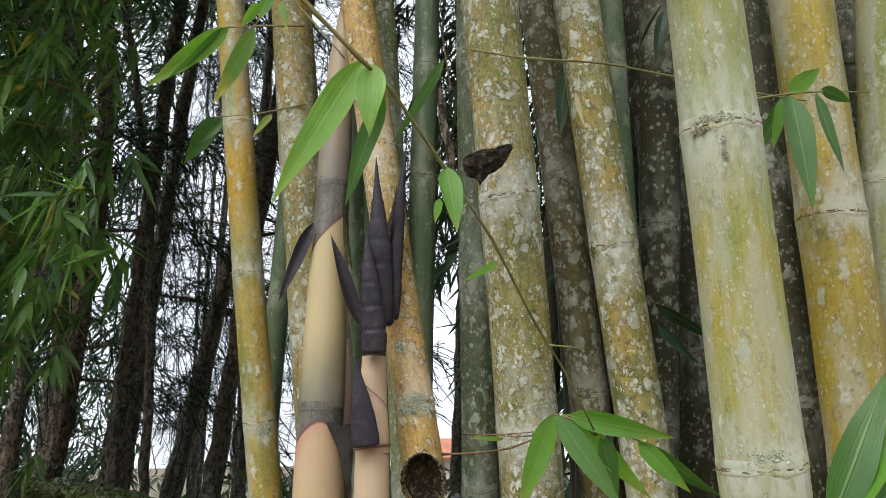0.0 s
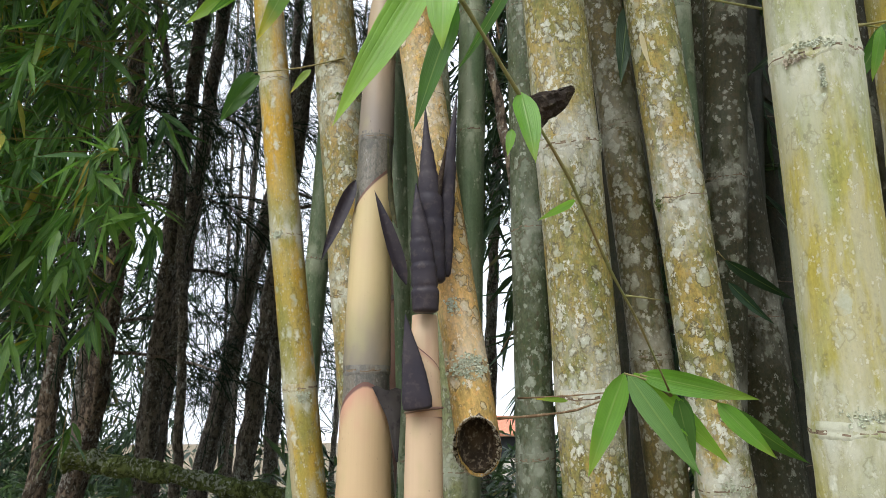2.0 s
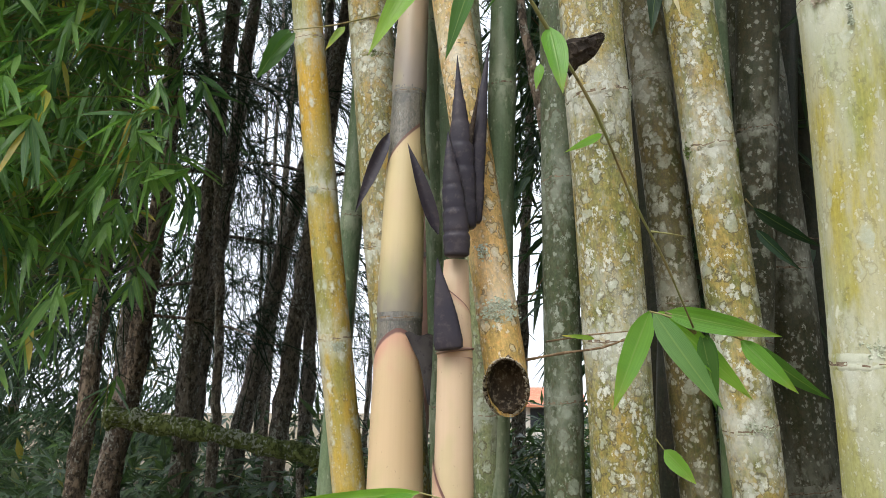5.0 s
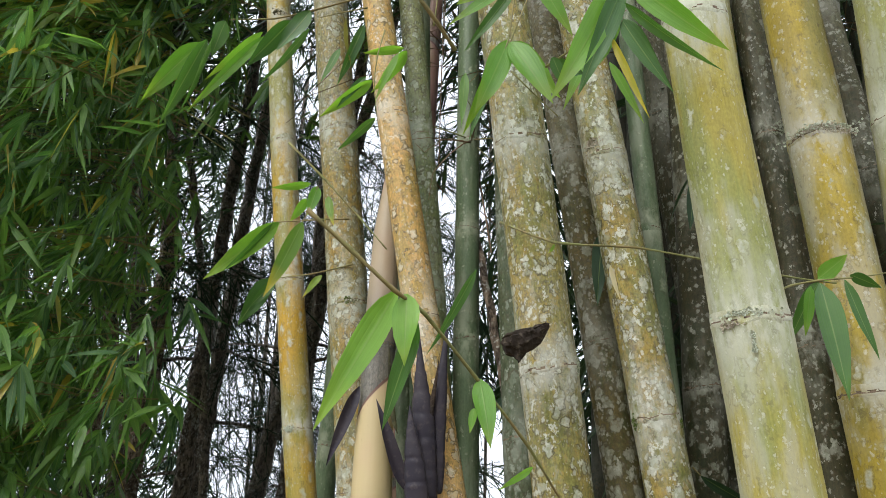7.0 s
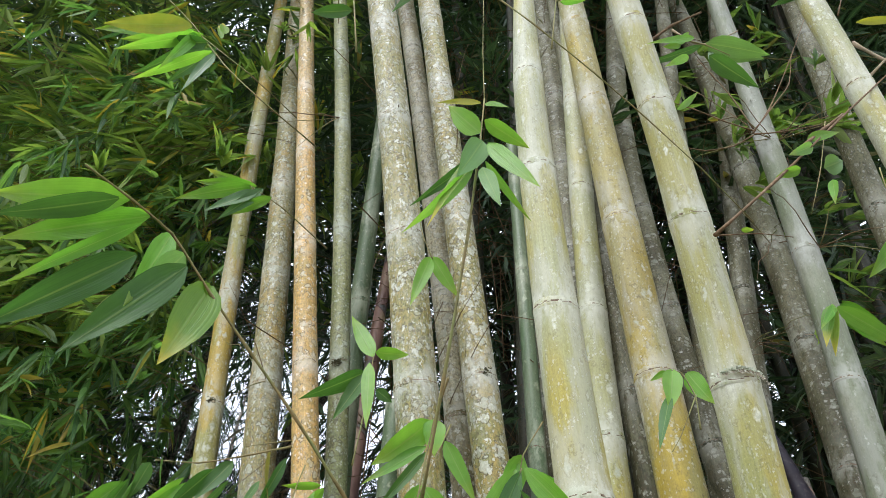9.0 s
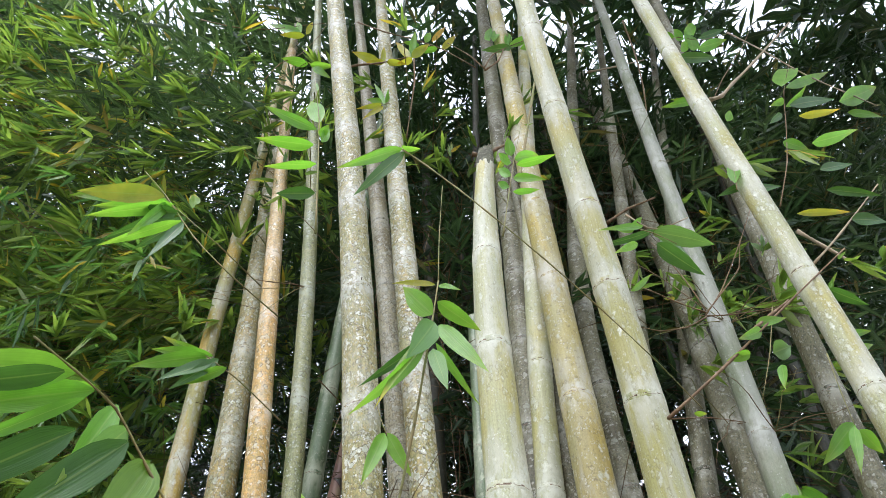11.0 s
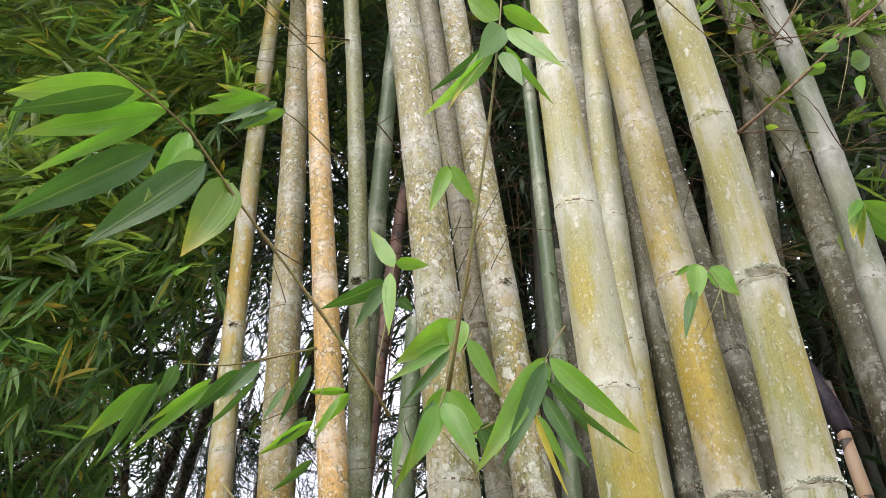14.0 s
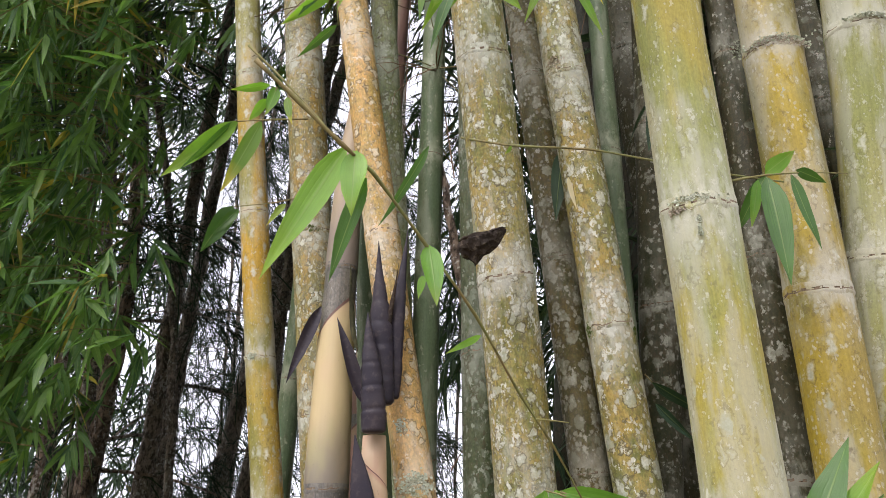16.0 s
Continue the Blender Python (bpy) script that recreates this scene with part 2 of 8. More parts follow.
def leaf_material(name, deep, fresh, yellow, gloss=0.38, through=0.45, islands=True, tipyellow=0.0):
    """Bamboo leaf: long veins, a pale midrib, light through the blade, some leaves yellowing."""
    m, t, p = nodes_of(name)
    uv = t.nodes.new("ShaderNodeUVMap")
    uv.uv_map = "blade"
    sep = t.nodes.new("ShaderNodeSeparateXYZ")
    t.links.new(uv.outputs[0], sep.inputs[0])
    u, v = sep.outputs[0], sep.outputs[1]
    if islands:
        g = t.nodes.new("ShaderNodeNewGeometry")
        rnd = g.outputs["Random Per Island"]
    else:
        rnd = t.nodes.new("ShaderNodeObjectInfo").outputs["Random"]
    col = mix(t, rnd, deep, fresh)
    old = ramp(t, rnd, 0.955, 0.975)
    col = mix(t, old, col, yellow)
    co = t.nodes.new("ShaderNodeTexCoord")
    cloud = grain(t, co.outputs["Object"], 14.0, (1, 1, 1), 3.0)
    col = mix(t, ramp(t, cloud, 0.35, 0.7, 0, 0.35), col, tuple(0.7 * x for x in deep))
    if tipyellow:
        tip = calc(t, "MULTIPLY", ramp(t, calc(t, "ADD", v, calc(t, "MULTIPLY", cloud, 0.5)), 0.85, 1.25), tipyellow)
        col = mix(t, tip, col, yellow)
    # veins run along the blade; the midrib is paler
    wave = nd(t, "ShaderNodeTexNoise", Scale=26.0, Detail=1.0)
    cmb = t.nodes.new("ShaderNodeCombineXYZ")
    t.links.new(u, cmb.inputs[0])
    t.links.new(rnd, cmb.inputs[1])
    t.links.new(cmb.outputs[0], wave.inputs["Vector"])
    vein = ramp(t, wave.outputs[0], 0.35, 0.65)
    col = mix(t, calc(t, "MULTIPLY", vein, 0.10), col, tuple(min(1, 1.5 * x) for x in fresh))
    rib = ramp(t, calc(t, "ABSOLUTE", calc(t, "SUBTRACT", u, 0.5)), 0.045, 0.012)
    col = mix(t, calc(t, "MULTIPLY", rib, 0.3), col, (0.36, 0.48, 0.15))
    t.links.new(col, p.inputs["Base Color"])
    p.inputs["Roughness"].default_value = gloss
    p.inputs["Specular IOR Level"].default_value = 0.6
    bp = nd(t, "ShaderNodeBump", Strength=0.35, Distance=0.0012)
    t.links.new(calc(t, "SUBTRACT", vein, rib), bp.inputs["Height"])
    t.links.new(bp.outputs[0], p.inputs["Normal"])
    tr = t.nodes.new("ShaderNodeBsdfTranslucent")
    t.links.new(mix(t, 1.0, col, (1.5, 1.6, 0.85), "MULTIPLY"), tr.inputs["Color"])
    sh = t.nodes.new("ShaderNodeMixShader")
    sh.inputs[0].default_value = through
    t.links.new(p.outputs[0], sh.inputs[1])
    t.links.new(tr.outputs[0], sh.inputs[2])
    t.links.new(sh.outputs[0], t.nodes["Material Output"].inputs["Surface"])
    return m


PALE = culm_material("pale_yellow_culm", (0.42, 0.355, 0.07), (0.38, 0.375, 0.15), (0.28, 0.315, 0.10), 0.75, 0.66, (0.66, 0.67, 0.57), 0.15, upper=(0.45, 0.45, 0.30), rise=0.65, smooth=True)
GOLD = culm_material("gold_culm", (0.43, 0.32, 0.035), (0.33, 0.25, 0.055), (0.24, 0.22, 0.06), 0.7, 0.42, (0.58, 0.57, 0.48), 0.5, upper=(0.40, 0.375, 0.20), rise=0.6, smooth=True)
OLIVE = culm_material("olive_culm", (0.38, 0.285, 0.075), (0.31, 0.275, 0.085), (0.19, 0.21, 0.055), 1.05, 0.6, (0.64, 0.65, 0.58), 0.6, upper=(0.40, 0.39, 0.21), rise=0.65)
RUSSET = culm_material("russet_culm", (0.38, 0.25, 0.055), (0.30, 0.24, 0.07), (0.19, 0.19, 0.07), 0.95, 0.6, (0.54, 0.55, 0.46), 0.55, upper=(0.32, 0.30, 0.15), rise=0.75)
OCHRE = culm_material("ochre_culm", (0.54, 0.33, 0.035), (0.42, 0.31, 0.06), (0.22, 0.23, 0.06), 0.8, 0.45, (0.56, 0.56, 0.47), 0.45, upper=(0.34, 0.33, 0.12), rise=0.8, smooth=True)
TAN = culm_material("tan_culm", (0.62, 0.38, 0.13), (0.54, 0.36, 0.12), (0.43, 0.31, 0.09), 0.7, 0.4, (0.70, 0.63, 0.50), 0.55, upper=(0.50, 0.385, 0.20), rise=0.8)
# Brown skins; the shade between the culms is put into these two base colours.
BROWN = culm_material("shaded_brown_culm", (0.062, 0.056, 0.024), (0.05, 0.048, 0.02), (0.036, 0.046, 0.016), 0.62, 0.1, (0.40, 0.40, 0.33), 0.7, upper=(0.23, 0.22, 0.13), rise=0.8)
TAWNY = culm_material("shaded_tawny_culm", (0.15, 0.115, 0.038), (0.115, 0.10, 0.033), (0.07, 0.08, 0.024), 1.0, 0.3, (0.40, 0.39, 0.32), 0.7, upper=(0.40, 0.37, 0.25), rise=0.9)
MOSSC = culm_material("mossy_culm", (0.10, 0.12, 0.065), (0.085, 0.105, 0.055), (0.06, 0.09, 0.035), 0.95, 0.5, (0.32, 0.35, 0.28), 0.5)
GREEN = culm_material("green_culm", (0.11, 0.165, 0.085), (0.135, 0.185, 0.10), (0.085, 0.13, 0.06), 0.3, 0.35, (0.42, 0.45, 0.32), 0.25, 0.75, 0.42, smooth=True)
SAGE = culm_material("sage_culm", (0.17, 0.21, 0.09), (0.22, 0.24, 0.12), (0.12, 0.16, 0.06), 0.65, 0.5, (0.42, 0.45, 0.37), 0.35, upper=(0.31, 0.31, 0.15), rise=0.75)
GREY = culm_material("grey_green_culm", (0.25, 0.27, 0.19), (0.30, 0.31, 0.24), (0.18, 0.21, 0.13), 0.3, 0.6, (0.48, 0.49, 0.44), 0.3, smooth=True)
# Near-black skin: the shade deep in the clump is put into its colour.
DARK = culm_material("shade_dark_culm", (0.045, 0.05, 0.03), (0.05, 0.045, 0.028), (0.03, 0.04, 0.022), 0.3, 0.1, (0.08, 0.08, 0.065), 0.5)
NODE_LINE = rough_material("node_scar", (0.17, 0.12, 0.08), (0.27, 0.21, 0.15), (0.07, 0.05, 0.03), 150.0, 0.002)
BARK = bark_material("tree_bark", (0.34, 0.29, 0.23), (0.23, 0.20, 0.16), (0.52, 0.52, 0.46))
BARK_PALE = bark_material("lichened_bark", (0.38, 0.29, 0.21), (0.23, 0.18, 0.14), (0.54, 0.52, 0.45))
MOSS = bark_material("mossy_wood", (0.25, 0.30, 0.10), (0.17, 0.22, 0.07), (0.54, 0.58, 0.46))
LICHEN = rough_material("leafy_lichen", (0.54, 0.57, 0.46), (0.44, 0.48, 0.35), (0.68, 0.70, 0.60), 180.0, 0.004)
TUFT = rough_material("brown_crust", (0.40, 0.35, 0.26), (0.48, 0.43, 0.35), (0.58, 0.57, 0.49), 160.0, 0.004)
# Ground tone raised so that it bounces light onto the lower culms.
EARTH = rough_material("leaf_litter_earth", (0.20, 0.16, 0.10), (0.14, 0.115, 0.075), (0.27, 0.22, 0.14), 12.0, 0.03)
LEAF = leaf_material("bamboo_leaf_mass", (0.04, 0.115, 0.045), (0.20, 0.36, 0.08), (0.50, 0.36, 0.06), 0.32, 0.45)
# Dark copy of the leaf: shade is put into its green.
LEAF_SHADE = leaf_material("shade_bamboo_leaf", (0.024, 0.054, 0.030), (0.055, 0.105, 0.048), (0.16, 0.13, 0.05), 0.42, 0.3)
# Lit copy of the leaf: brightness is put into its yellow-green.
LEAF_LIT = leaf_material("lit_bamboo_leaf", (0.08, 0.17, 0.05), (0.31, 0.41, 0.085), (0.60, 0.42, 0.06), 0.34, 0.45)
# Half-shaded copy of the leaf, tinted bluish to stand for haze.
LEAF_MID = leaf_material("half_shade_bamboo_leaf", (0.032, 0.062, 0.038), (0.09, 0.145, 0.065), (0.26, 0.20, 0.05), 0.4, 0.35)
LEAF_NEAR = leaf_material("fresh_bamboo_leaf", (0.14, 0.34, 0.04), (0.24, 0.47, 0.06), (0.46, 0.42, 0.07), 0.34, 0.5, False, 0.3)
LEAF_DRY = leaf_material("dry_bamboo_leaf", (0.52, 0.45, 0.27), (0.60, 0.52, 0.33), (0.5, 0.4, 0.2), 0.5, 0.3, False)
# Leaf green darkened to carry the shade between culms.
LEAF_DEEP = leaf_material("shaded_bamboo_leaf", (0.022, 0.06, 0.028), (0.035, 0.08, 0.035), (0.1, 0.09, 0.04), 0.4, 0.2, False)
# Darker copy of the fresh leaf green.
LEAF_DARK = leaf_material("dark_bamboo_leaf", (0.055, 0.15, 0.03), (0.095, 0.21, 0.04), (0.30, 0.24, 0.05), 0.34, 0.38, False)
TWIG = rough_material("green_twig", (0.22, 0.24, 0.09), (0.26, 0.20, 0.09), (0.15, 0.14, 0.06), 60.0, 0.001, 0.6)
TWIG_DRY = rough_material("dry_twig", (0.20, 0.13, 0.07), (0.14, 0.09, 0.05), (0.30, 0.22, 0.14), 60.0, 0.001, 0.7)
NEEDLE = rough_material("conifer_needle", (0.025, 0.05, 0.028), (0.035, 0.06, 0.03), (0.05, 0.07, 0.04), 6.0, 0.001, 0.7)


# ---- building helpers ----
def mesh_of(name, verts, faces, mat, smooth=True, uv=None, uvname="skin", attr=None):
    me = bpy.data.meshes.new(name)
    me.from_pydata([tuple(v) for v in verts], [], [tuple(f) for f in faces])
    if uv is not None:
        layer = me.uv_layers.new(name=uvname)
        idx = np.empty(len(me.loops), dtype=np.int32)
        me.loops.foreach_get("vertex_index", idx)
        layer.data.foreach_set("uv", np.asarray(uv, np.float32)[idx].ravel())
    if attr is not None:
        at = me.attributes.new("bloom", "FLOAT", "POINT")
        at.data.foreach_set("value", np.asarray(attr, np.float32))
    me.materials.append(mat)
    if smooth:
        me.polygons.foreach_set("use_smooth", np.ones(len(me.polygons), dtype=bool))
    me.update()
    return me


def part(name, me, parent, label=""):
    ob = new(name, me)
    ob.parent = parent
    if label:
        ob["label"] = label
    return ob


def thing(name, base, label, category, group="", kind=""):
    ob = new(name)
    ob.location = base
    ob.empty_display_size = 0.05
    tagged(ob, label, category, group, kind)
    ob.matrix_basis = Matrix.Translation(base)
    return ob


def frame_axes(d):
    d = np.asarray(d, float)
    d = d / np.linalg.norm(d)
    a = np.array([0.0, 1.0, 0.0]) if abs(d[1]) < 0.9 else np.array([1.0, 0.0, 0.0])
    s = np.cross(d, a)
    s /= np.linalg.norm(s)
    return d, s, np.cross(s, d)


def sweep(points, radii, seg=12, cap=True, wobble=0.0, seed=0, bloom=None):
    """A tube along points: verts, faces, uv in metres on the skin."""
    pts = np.asarray(points, float)
    rng = np.random.default_rng(seed)
    n = len(pts)
    verts, uv, run = [], [], 0.0
    ang = np.linspace(0, 2 * np.pi, seg + 1)
    for i in range(n):
        d, s, u = frame_axes(pts[min(i + 1, n - 1)] - pts[max(i - 1, 0)])
        if i:
            run += np.linalg.norm(pts[i] - pts[i - 1])
        k = radii[i] * (1 + wobble * rng.normal(size=seg + 1))
        k[-1] = k[0]
        # the seam lies on the far side
        verts += list(pts[i] + np.outer(k * np.cos(ang), u) + np.outer(k * np.sin(ang), s))
        uv += [(a * radii[0], run) for a in ang]
    w = seg + 1
    faces = [(i * w + j, i * w + j + 1, (i + 1) * w + j + 1, (i + 1) * w + j) for i in range(n - 1) for j in range(seg)]
    if cap:
        faces.append(tuple(range(seg - 1, -1, -1)))
        faces.append(tuple((n - 1) * w + j for j in range(seg)))
    return np.array(verts), faces, np.array(uv)


def tube(name, points, radii, mat, seg=8, wobble=0.0, seed=0):
    v, f, uv = sweep(points, radii, seg, True, wobble, seed)
    return mesh_of(name, v, f, mat, True, uv)


def centred(me, base):
    """Shifts a mesh so that its origin is at base."""
    me.transform(Matrix.Translation(-Vector(base)))
    return me


def blade_rows(n=6):
    """Outline of a lance-shaped leaf: position along it and half width."""
    s = np.linspace(0, 1, n + 1)
    w = np.interp(s, [0, 0.05, 0.16, 0.35, 0.6, 0.82, 1], [0.10, 0.45, 0.88, 1.0, 0.80, 0.40, 0.0])
    return s, w


def leaf_mesh(length, width, droop, twist, mat, n=9, fold=0.22, seed=0, curl=0.0):
    """One leaf from the origin along +x, its face up, bending down by droop."""
    s, w = blade_rows(n)
    rng = np.random.default_rng(seed)
    verts, uv, faces = [], [], []
    for i, (a, b) in enumerate(zip(s, w)):
        x = length * a * (1 - 0.12 * droop * droop * a)
        z = -droop * length * 0.5 * a * a
        tw = twist * a
        c, q = math.cos(tw), math.sin(tw)
        rip = 0.04 * width * math.sin(9 * a + seed)
        side = curl * length * a * a
        for k, u in ((-1, 0.0), (-0.5, 0.25), (0, 0.5), (0.5, 0.75), (1, 1.0)):
            y0 = k * b * width / 2
            z0 = fold * abs(y0) + (rip if abs(k) == 1 else 0)
            verts.append((x, side + y0 * c - z0 * q, z + y0 * q + z0 * c))
            uv.append((u, a))
        if i:
            o = 5 * i
            faces += [(o - 5 + j, o - 4 + j, o + 1 + j, o + j) for j in range(4)]
    # a short stalk
    return mesh_of("leaf", verts, faces, mat, True, np.array(uv), "blade")


def aim(base, tip, roll=0.0):
    """A pose at base whose x axis points at tip and whose z axis is as near up as it can be, then rolled."""
    b, t = Vector(base), Vector(tip)
    x = (t - b).normalized()
    up = Vector((0, 0, 1)) if abs(x.z) < 0.97 else Vector((0, -1, 0))
    y = up.cross(x).normalized()
    z = x.cross(y)
    return Matrix(((x.x, y.x, z.x, b.x), (x.y, y.y, z.y, b.y), (x.z, y.z, z.z, b.z), (0, 0, 0, 1))) @ pose(0, 0, 0, math.degrees(roll), 0, 0)


def leaf_cloud(name, base, dirs, lengths, widths, mat, rng, droop=0.28, fold=0.3, coarse=False):
    """Very many leaves in one mesh. base, dirs: arrays (n, 3)."""
    n = len(base)
    s = np.array([0.0, 0.12, 0.4, 0.72, 1.0])
    w = np.array([0.12, 0.72, 1.0, 0.62, 0.02])
    if coarse:
        s, w = np.array([0.0, 0.38, 1.0]), np.array([0.25, 1.0, 0.03])
    R = len(s)
    K = 3 * R
    d = dirs / np.linalg.norm(dirs, axis=1, keepdims=True)
    up = np.tile([0.0, 0.0, 1.0], (n, 1)) + rng.normal(0, 0.45, (n, 3))
    y = np.cross(up, d)
    y /= np.linalg.norm(y, axis=1, keepdims=True) + 1e-9
    z = np.cross(d, y)
    verts = np.empty((n, K, 3))
    uv = np.empty((n, K, 2))
    dr = droop * rng.uniform(0.4, 1.5, n)
    for i, (a, b) in enumerate(zip(s, w)):
        mid = base + d * (lengths * a)[:, None] + np.array([0, 0, -1.0]) * (dr * lengths * 0.5 * a * a)[:, None]
        half = widths * b / 2
        verts[:, 3 * i] = mid - y * half[:, None] + z * (fold * half)[:, None]
        verts[:, 3 * i + 1] = mid
        verts[:, 3 * i + 2] = mid + y * half[:, None] + z * (fold * half)[:, None]
        uv[:, 3 * i], uv[:, 3 * i + 1], uv[:, 3 * i + 2] = (0, a), (0.5, a), (1, a)
    quad = []
    for i in range(R - 1):
        o = 3 * i
        quad += [(o, o + 1, o + 4, o + 3), (o + 1, o + 2, o + 5, o + 4)]
    f = (np.array(quad)[None] + K * np.arange(n)[:, None, None]).reshape(-1, 4)
    me = bpy.data.meshes.new(name)
    me.vertices.add(K * n)
    me.vertices.foreach_set("co", verts.astype(np.float32).ravel())
    me.loops.add(f.size)
    me.loops.foreach_set("vertex_index", f.astype(np.int32).ravel())
    me.polygons.add(len(f))
    me.polygons.foreach_set("loop_start", (4 * np.arange(len(f))).astype(np.int32))
    me.polygons.foreach_set("use_smooth", np.ones(len(f), dtype=bool))
    layer = me.uv_layers.new(name="blade")
    layer.data.foreach_set("uv", uv.reshape(-1, 2)[f.ravel()].astype(np.float32).ravel())
    me.materials.append(mat)
    me.update(calc_edges=True)
    me.validate()
    return me


def sprays(centres, heads, rng, leaves=9, reach=0.32, length=(0.11, 0.20), width=(0.014, 0.024), spread=0.75, sag=0.35):
    """Leaves set alternately along short drooping twigs: their bases, directions and sizes."""
    m = len(centres)
    k = np.tile(np.arange(leaves) / (leaves - 1), m)
    c = np.repeat(centres, leaves, 0)
    h = np.repeat(heads / np.linalg.norm(heads, axis=1, keepdims=True), leaves, 0)
    side = np.cross(h, [0, 0, 1.0])
    side /= np.linalg.norm(side, axis=1, keepdims=True) + 1e-9
    sign = np.where(np.tile(np.arange(leaves), m) % 2, 1.0, -1.0)[:, None]
    r = np.repeat(rng.uniform(0.6, 1.3, m), leaves) * reach
    base = c + h * (k * r)[:, None] + np.array([0, 0, -1.0]) * (sag * r * k * k)[:, None]
    ang = spread * (1 - 0.75 * k)[:, None]
    d = h + side * sign * ang + rng.normal(0, 0.2, base.shape) + np.array([0, 0, -1.0]) * (sag * k)[:, None]
    L = rng.uniform(*length, len(base))
    return base, d, L, rng.uniform(*width, len(base)) * (0.6 + 0.4 * L / length[1])


# ---- ground and far surroundings ----
def ground_mesh():
    """One sheet to the horizon, finer and uneven near the clump; an unseen bank is added behind the viewer to block low
    sky light.
    """
    xs = np.concatenate([-np.geomspace(900, 14, 14), np.linspace(-12, 12, 49), np.geomspace(14, 900, 14)])
    verts, faces = [], []
    for y in xs:
        for x in xs:
            r = math.hypot(x, y - 3)
            h = 0.05 * noise.noise((x * 0.7, y * 0.7, 0)) + 0.03 * noise.noise((x * 2.3, y * 2.3, 4))
            # unseen bank, added to cut low light from behind the viewer
            k = min(1.0, max(0.0, (-y - 4.0) / 8.0))
            verts.append((x, y, h * (1 if r < 30 else 0.3) + 5.0 * k * k * (3 - 2 * k)))
    n = len(xs)
    faces = [(i * n + j, i * n + j + 1, (i + 1) * n + j + 1, (i + 1) * n + j) for i in range(n - 1) for j in range(n - 1)]
    return mesh_of("ground", verts, faces, EARTH)


tagged(new("ground", ground_mesh()), "earth strewn with dry bamboo leaf litter, paled to bounce light", "ground", "", "structure")


def bend(c, z):
    """Place on a curved stem: value, lean and curve about a height of 2.5 m, straight beyond 1.2 and 5.4 m."""
    e = min(max(z, 1.2), 5.4) - 2.5
    k = c[3] if len(c) > 3 else 0.0
    return c[0] + c[1] * e + c[2] * e * e + k * e**3 + (c[1] + 2 * c[2] * e + 3 * k * e * e) * (z - 2.5 - e)


def trunk_thing(cx, cy, dia, top, mat, label, seed, limbs=6, limb_r=0.015):
    """A tall forest tree: tapered bark trunk, limbs, and a needle crown of fine drooping twigs."""
    rng = np.random.default_rng(seed)
    base = Vector((bend(cx, 0), bend(cy, 0), 0))
    tree = thing("tree", base, label, "tree", "trees behind the bamboo")
    zs = np.linspace(-0.1, top, 60)
    wig = rng.normal(0, 0.007, (60, 2))
    pts = [(bend(cx, z) + w[0], bend(cy, z) + w[1], z) for z, w in zip(zs, wig)]
    rad = [max(0.03, dia * (0.5 + 0.22 * math.exp(-z / 0.5)) * (1 - 0.62 * z / top)) for z in zs]
    v, f, uv = sweep(pts, rad, 18, True, 0.11, seed)
    trunk = part("trunk", centred(mesh_of("trunk", v, f, mat, True, uv), base), tree)
    twigs_b, twigs_d = [], []
    for i in range(limbs):
        z = rng.uniform(2.2, top * 0.95)
        a = rng.uniform(0, 2 * math.pi)
        o = np.array([bend(cx, z), bend(cy, z), z])
        d = np.array([math.cos(a), math.sin(a), rng.uniform(-0.1, 0.45)])
        L = rng.uniform(0.9, 2.2) * (1 - 0.4 * z / top)
        ks = np.linspace(0, 1, 7)
        lp = [o + d * L * k + np.array([0, 0, -0.35 * L * k * k]) + rng.normal(0, 0.02, 3) * k for k in ks]
        part("limb", centred(tube("limb", lp, [limb_r * (1 - 0.85 * k) + 0.2 * limb_r for k in ks], mat, 6), base), trunk)
        for k in np.linspace(0.25, 1, 13):
            p = o + d * L * k + np.array([0, 0, -0.35 * L * k * k])
            for _ in range(2):
                twigs_b.append(p)
                twigs_d.append(d * 0.5 + rng.normal(0, 0.8, 3) + np.array([0, 0, -0.2]))
    return tree, np.array(twigs_b), np.array(twigs_d), base


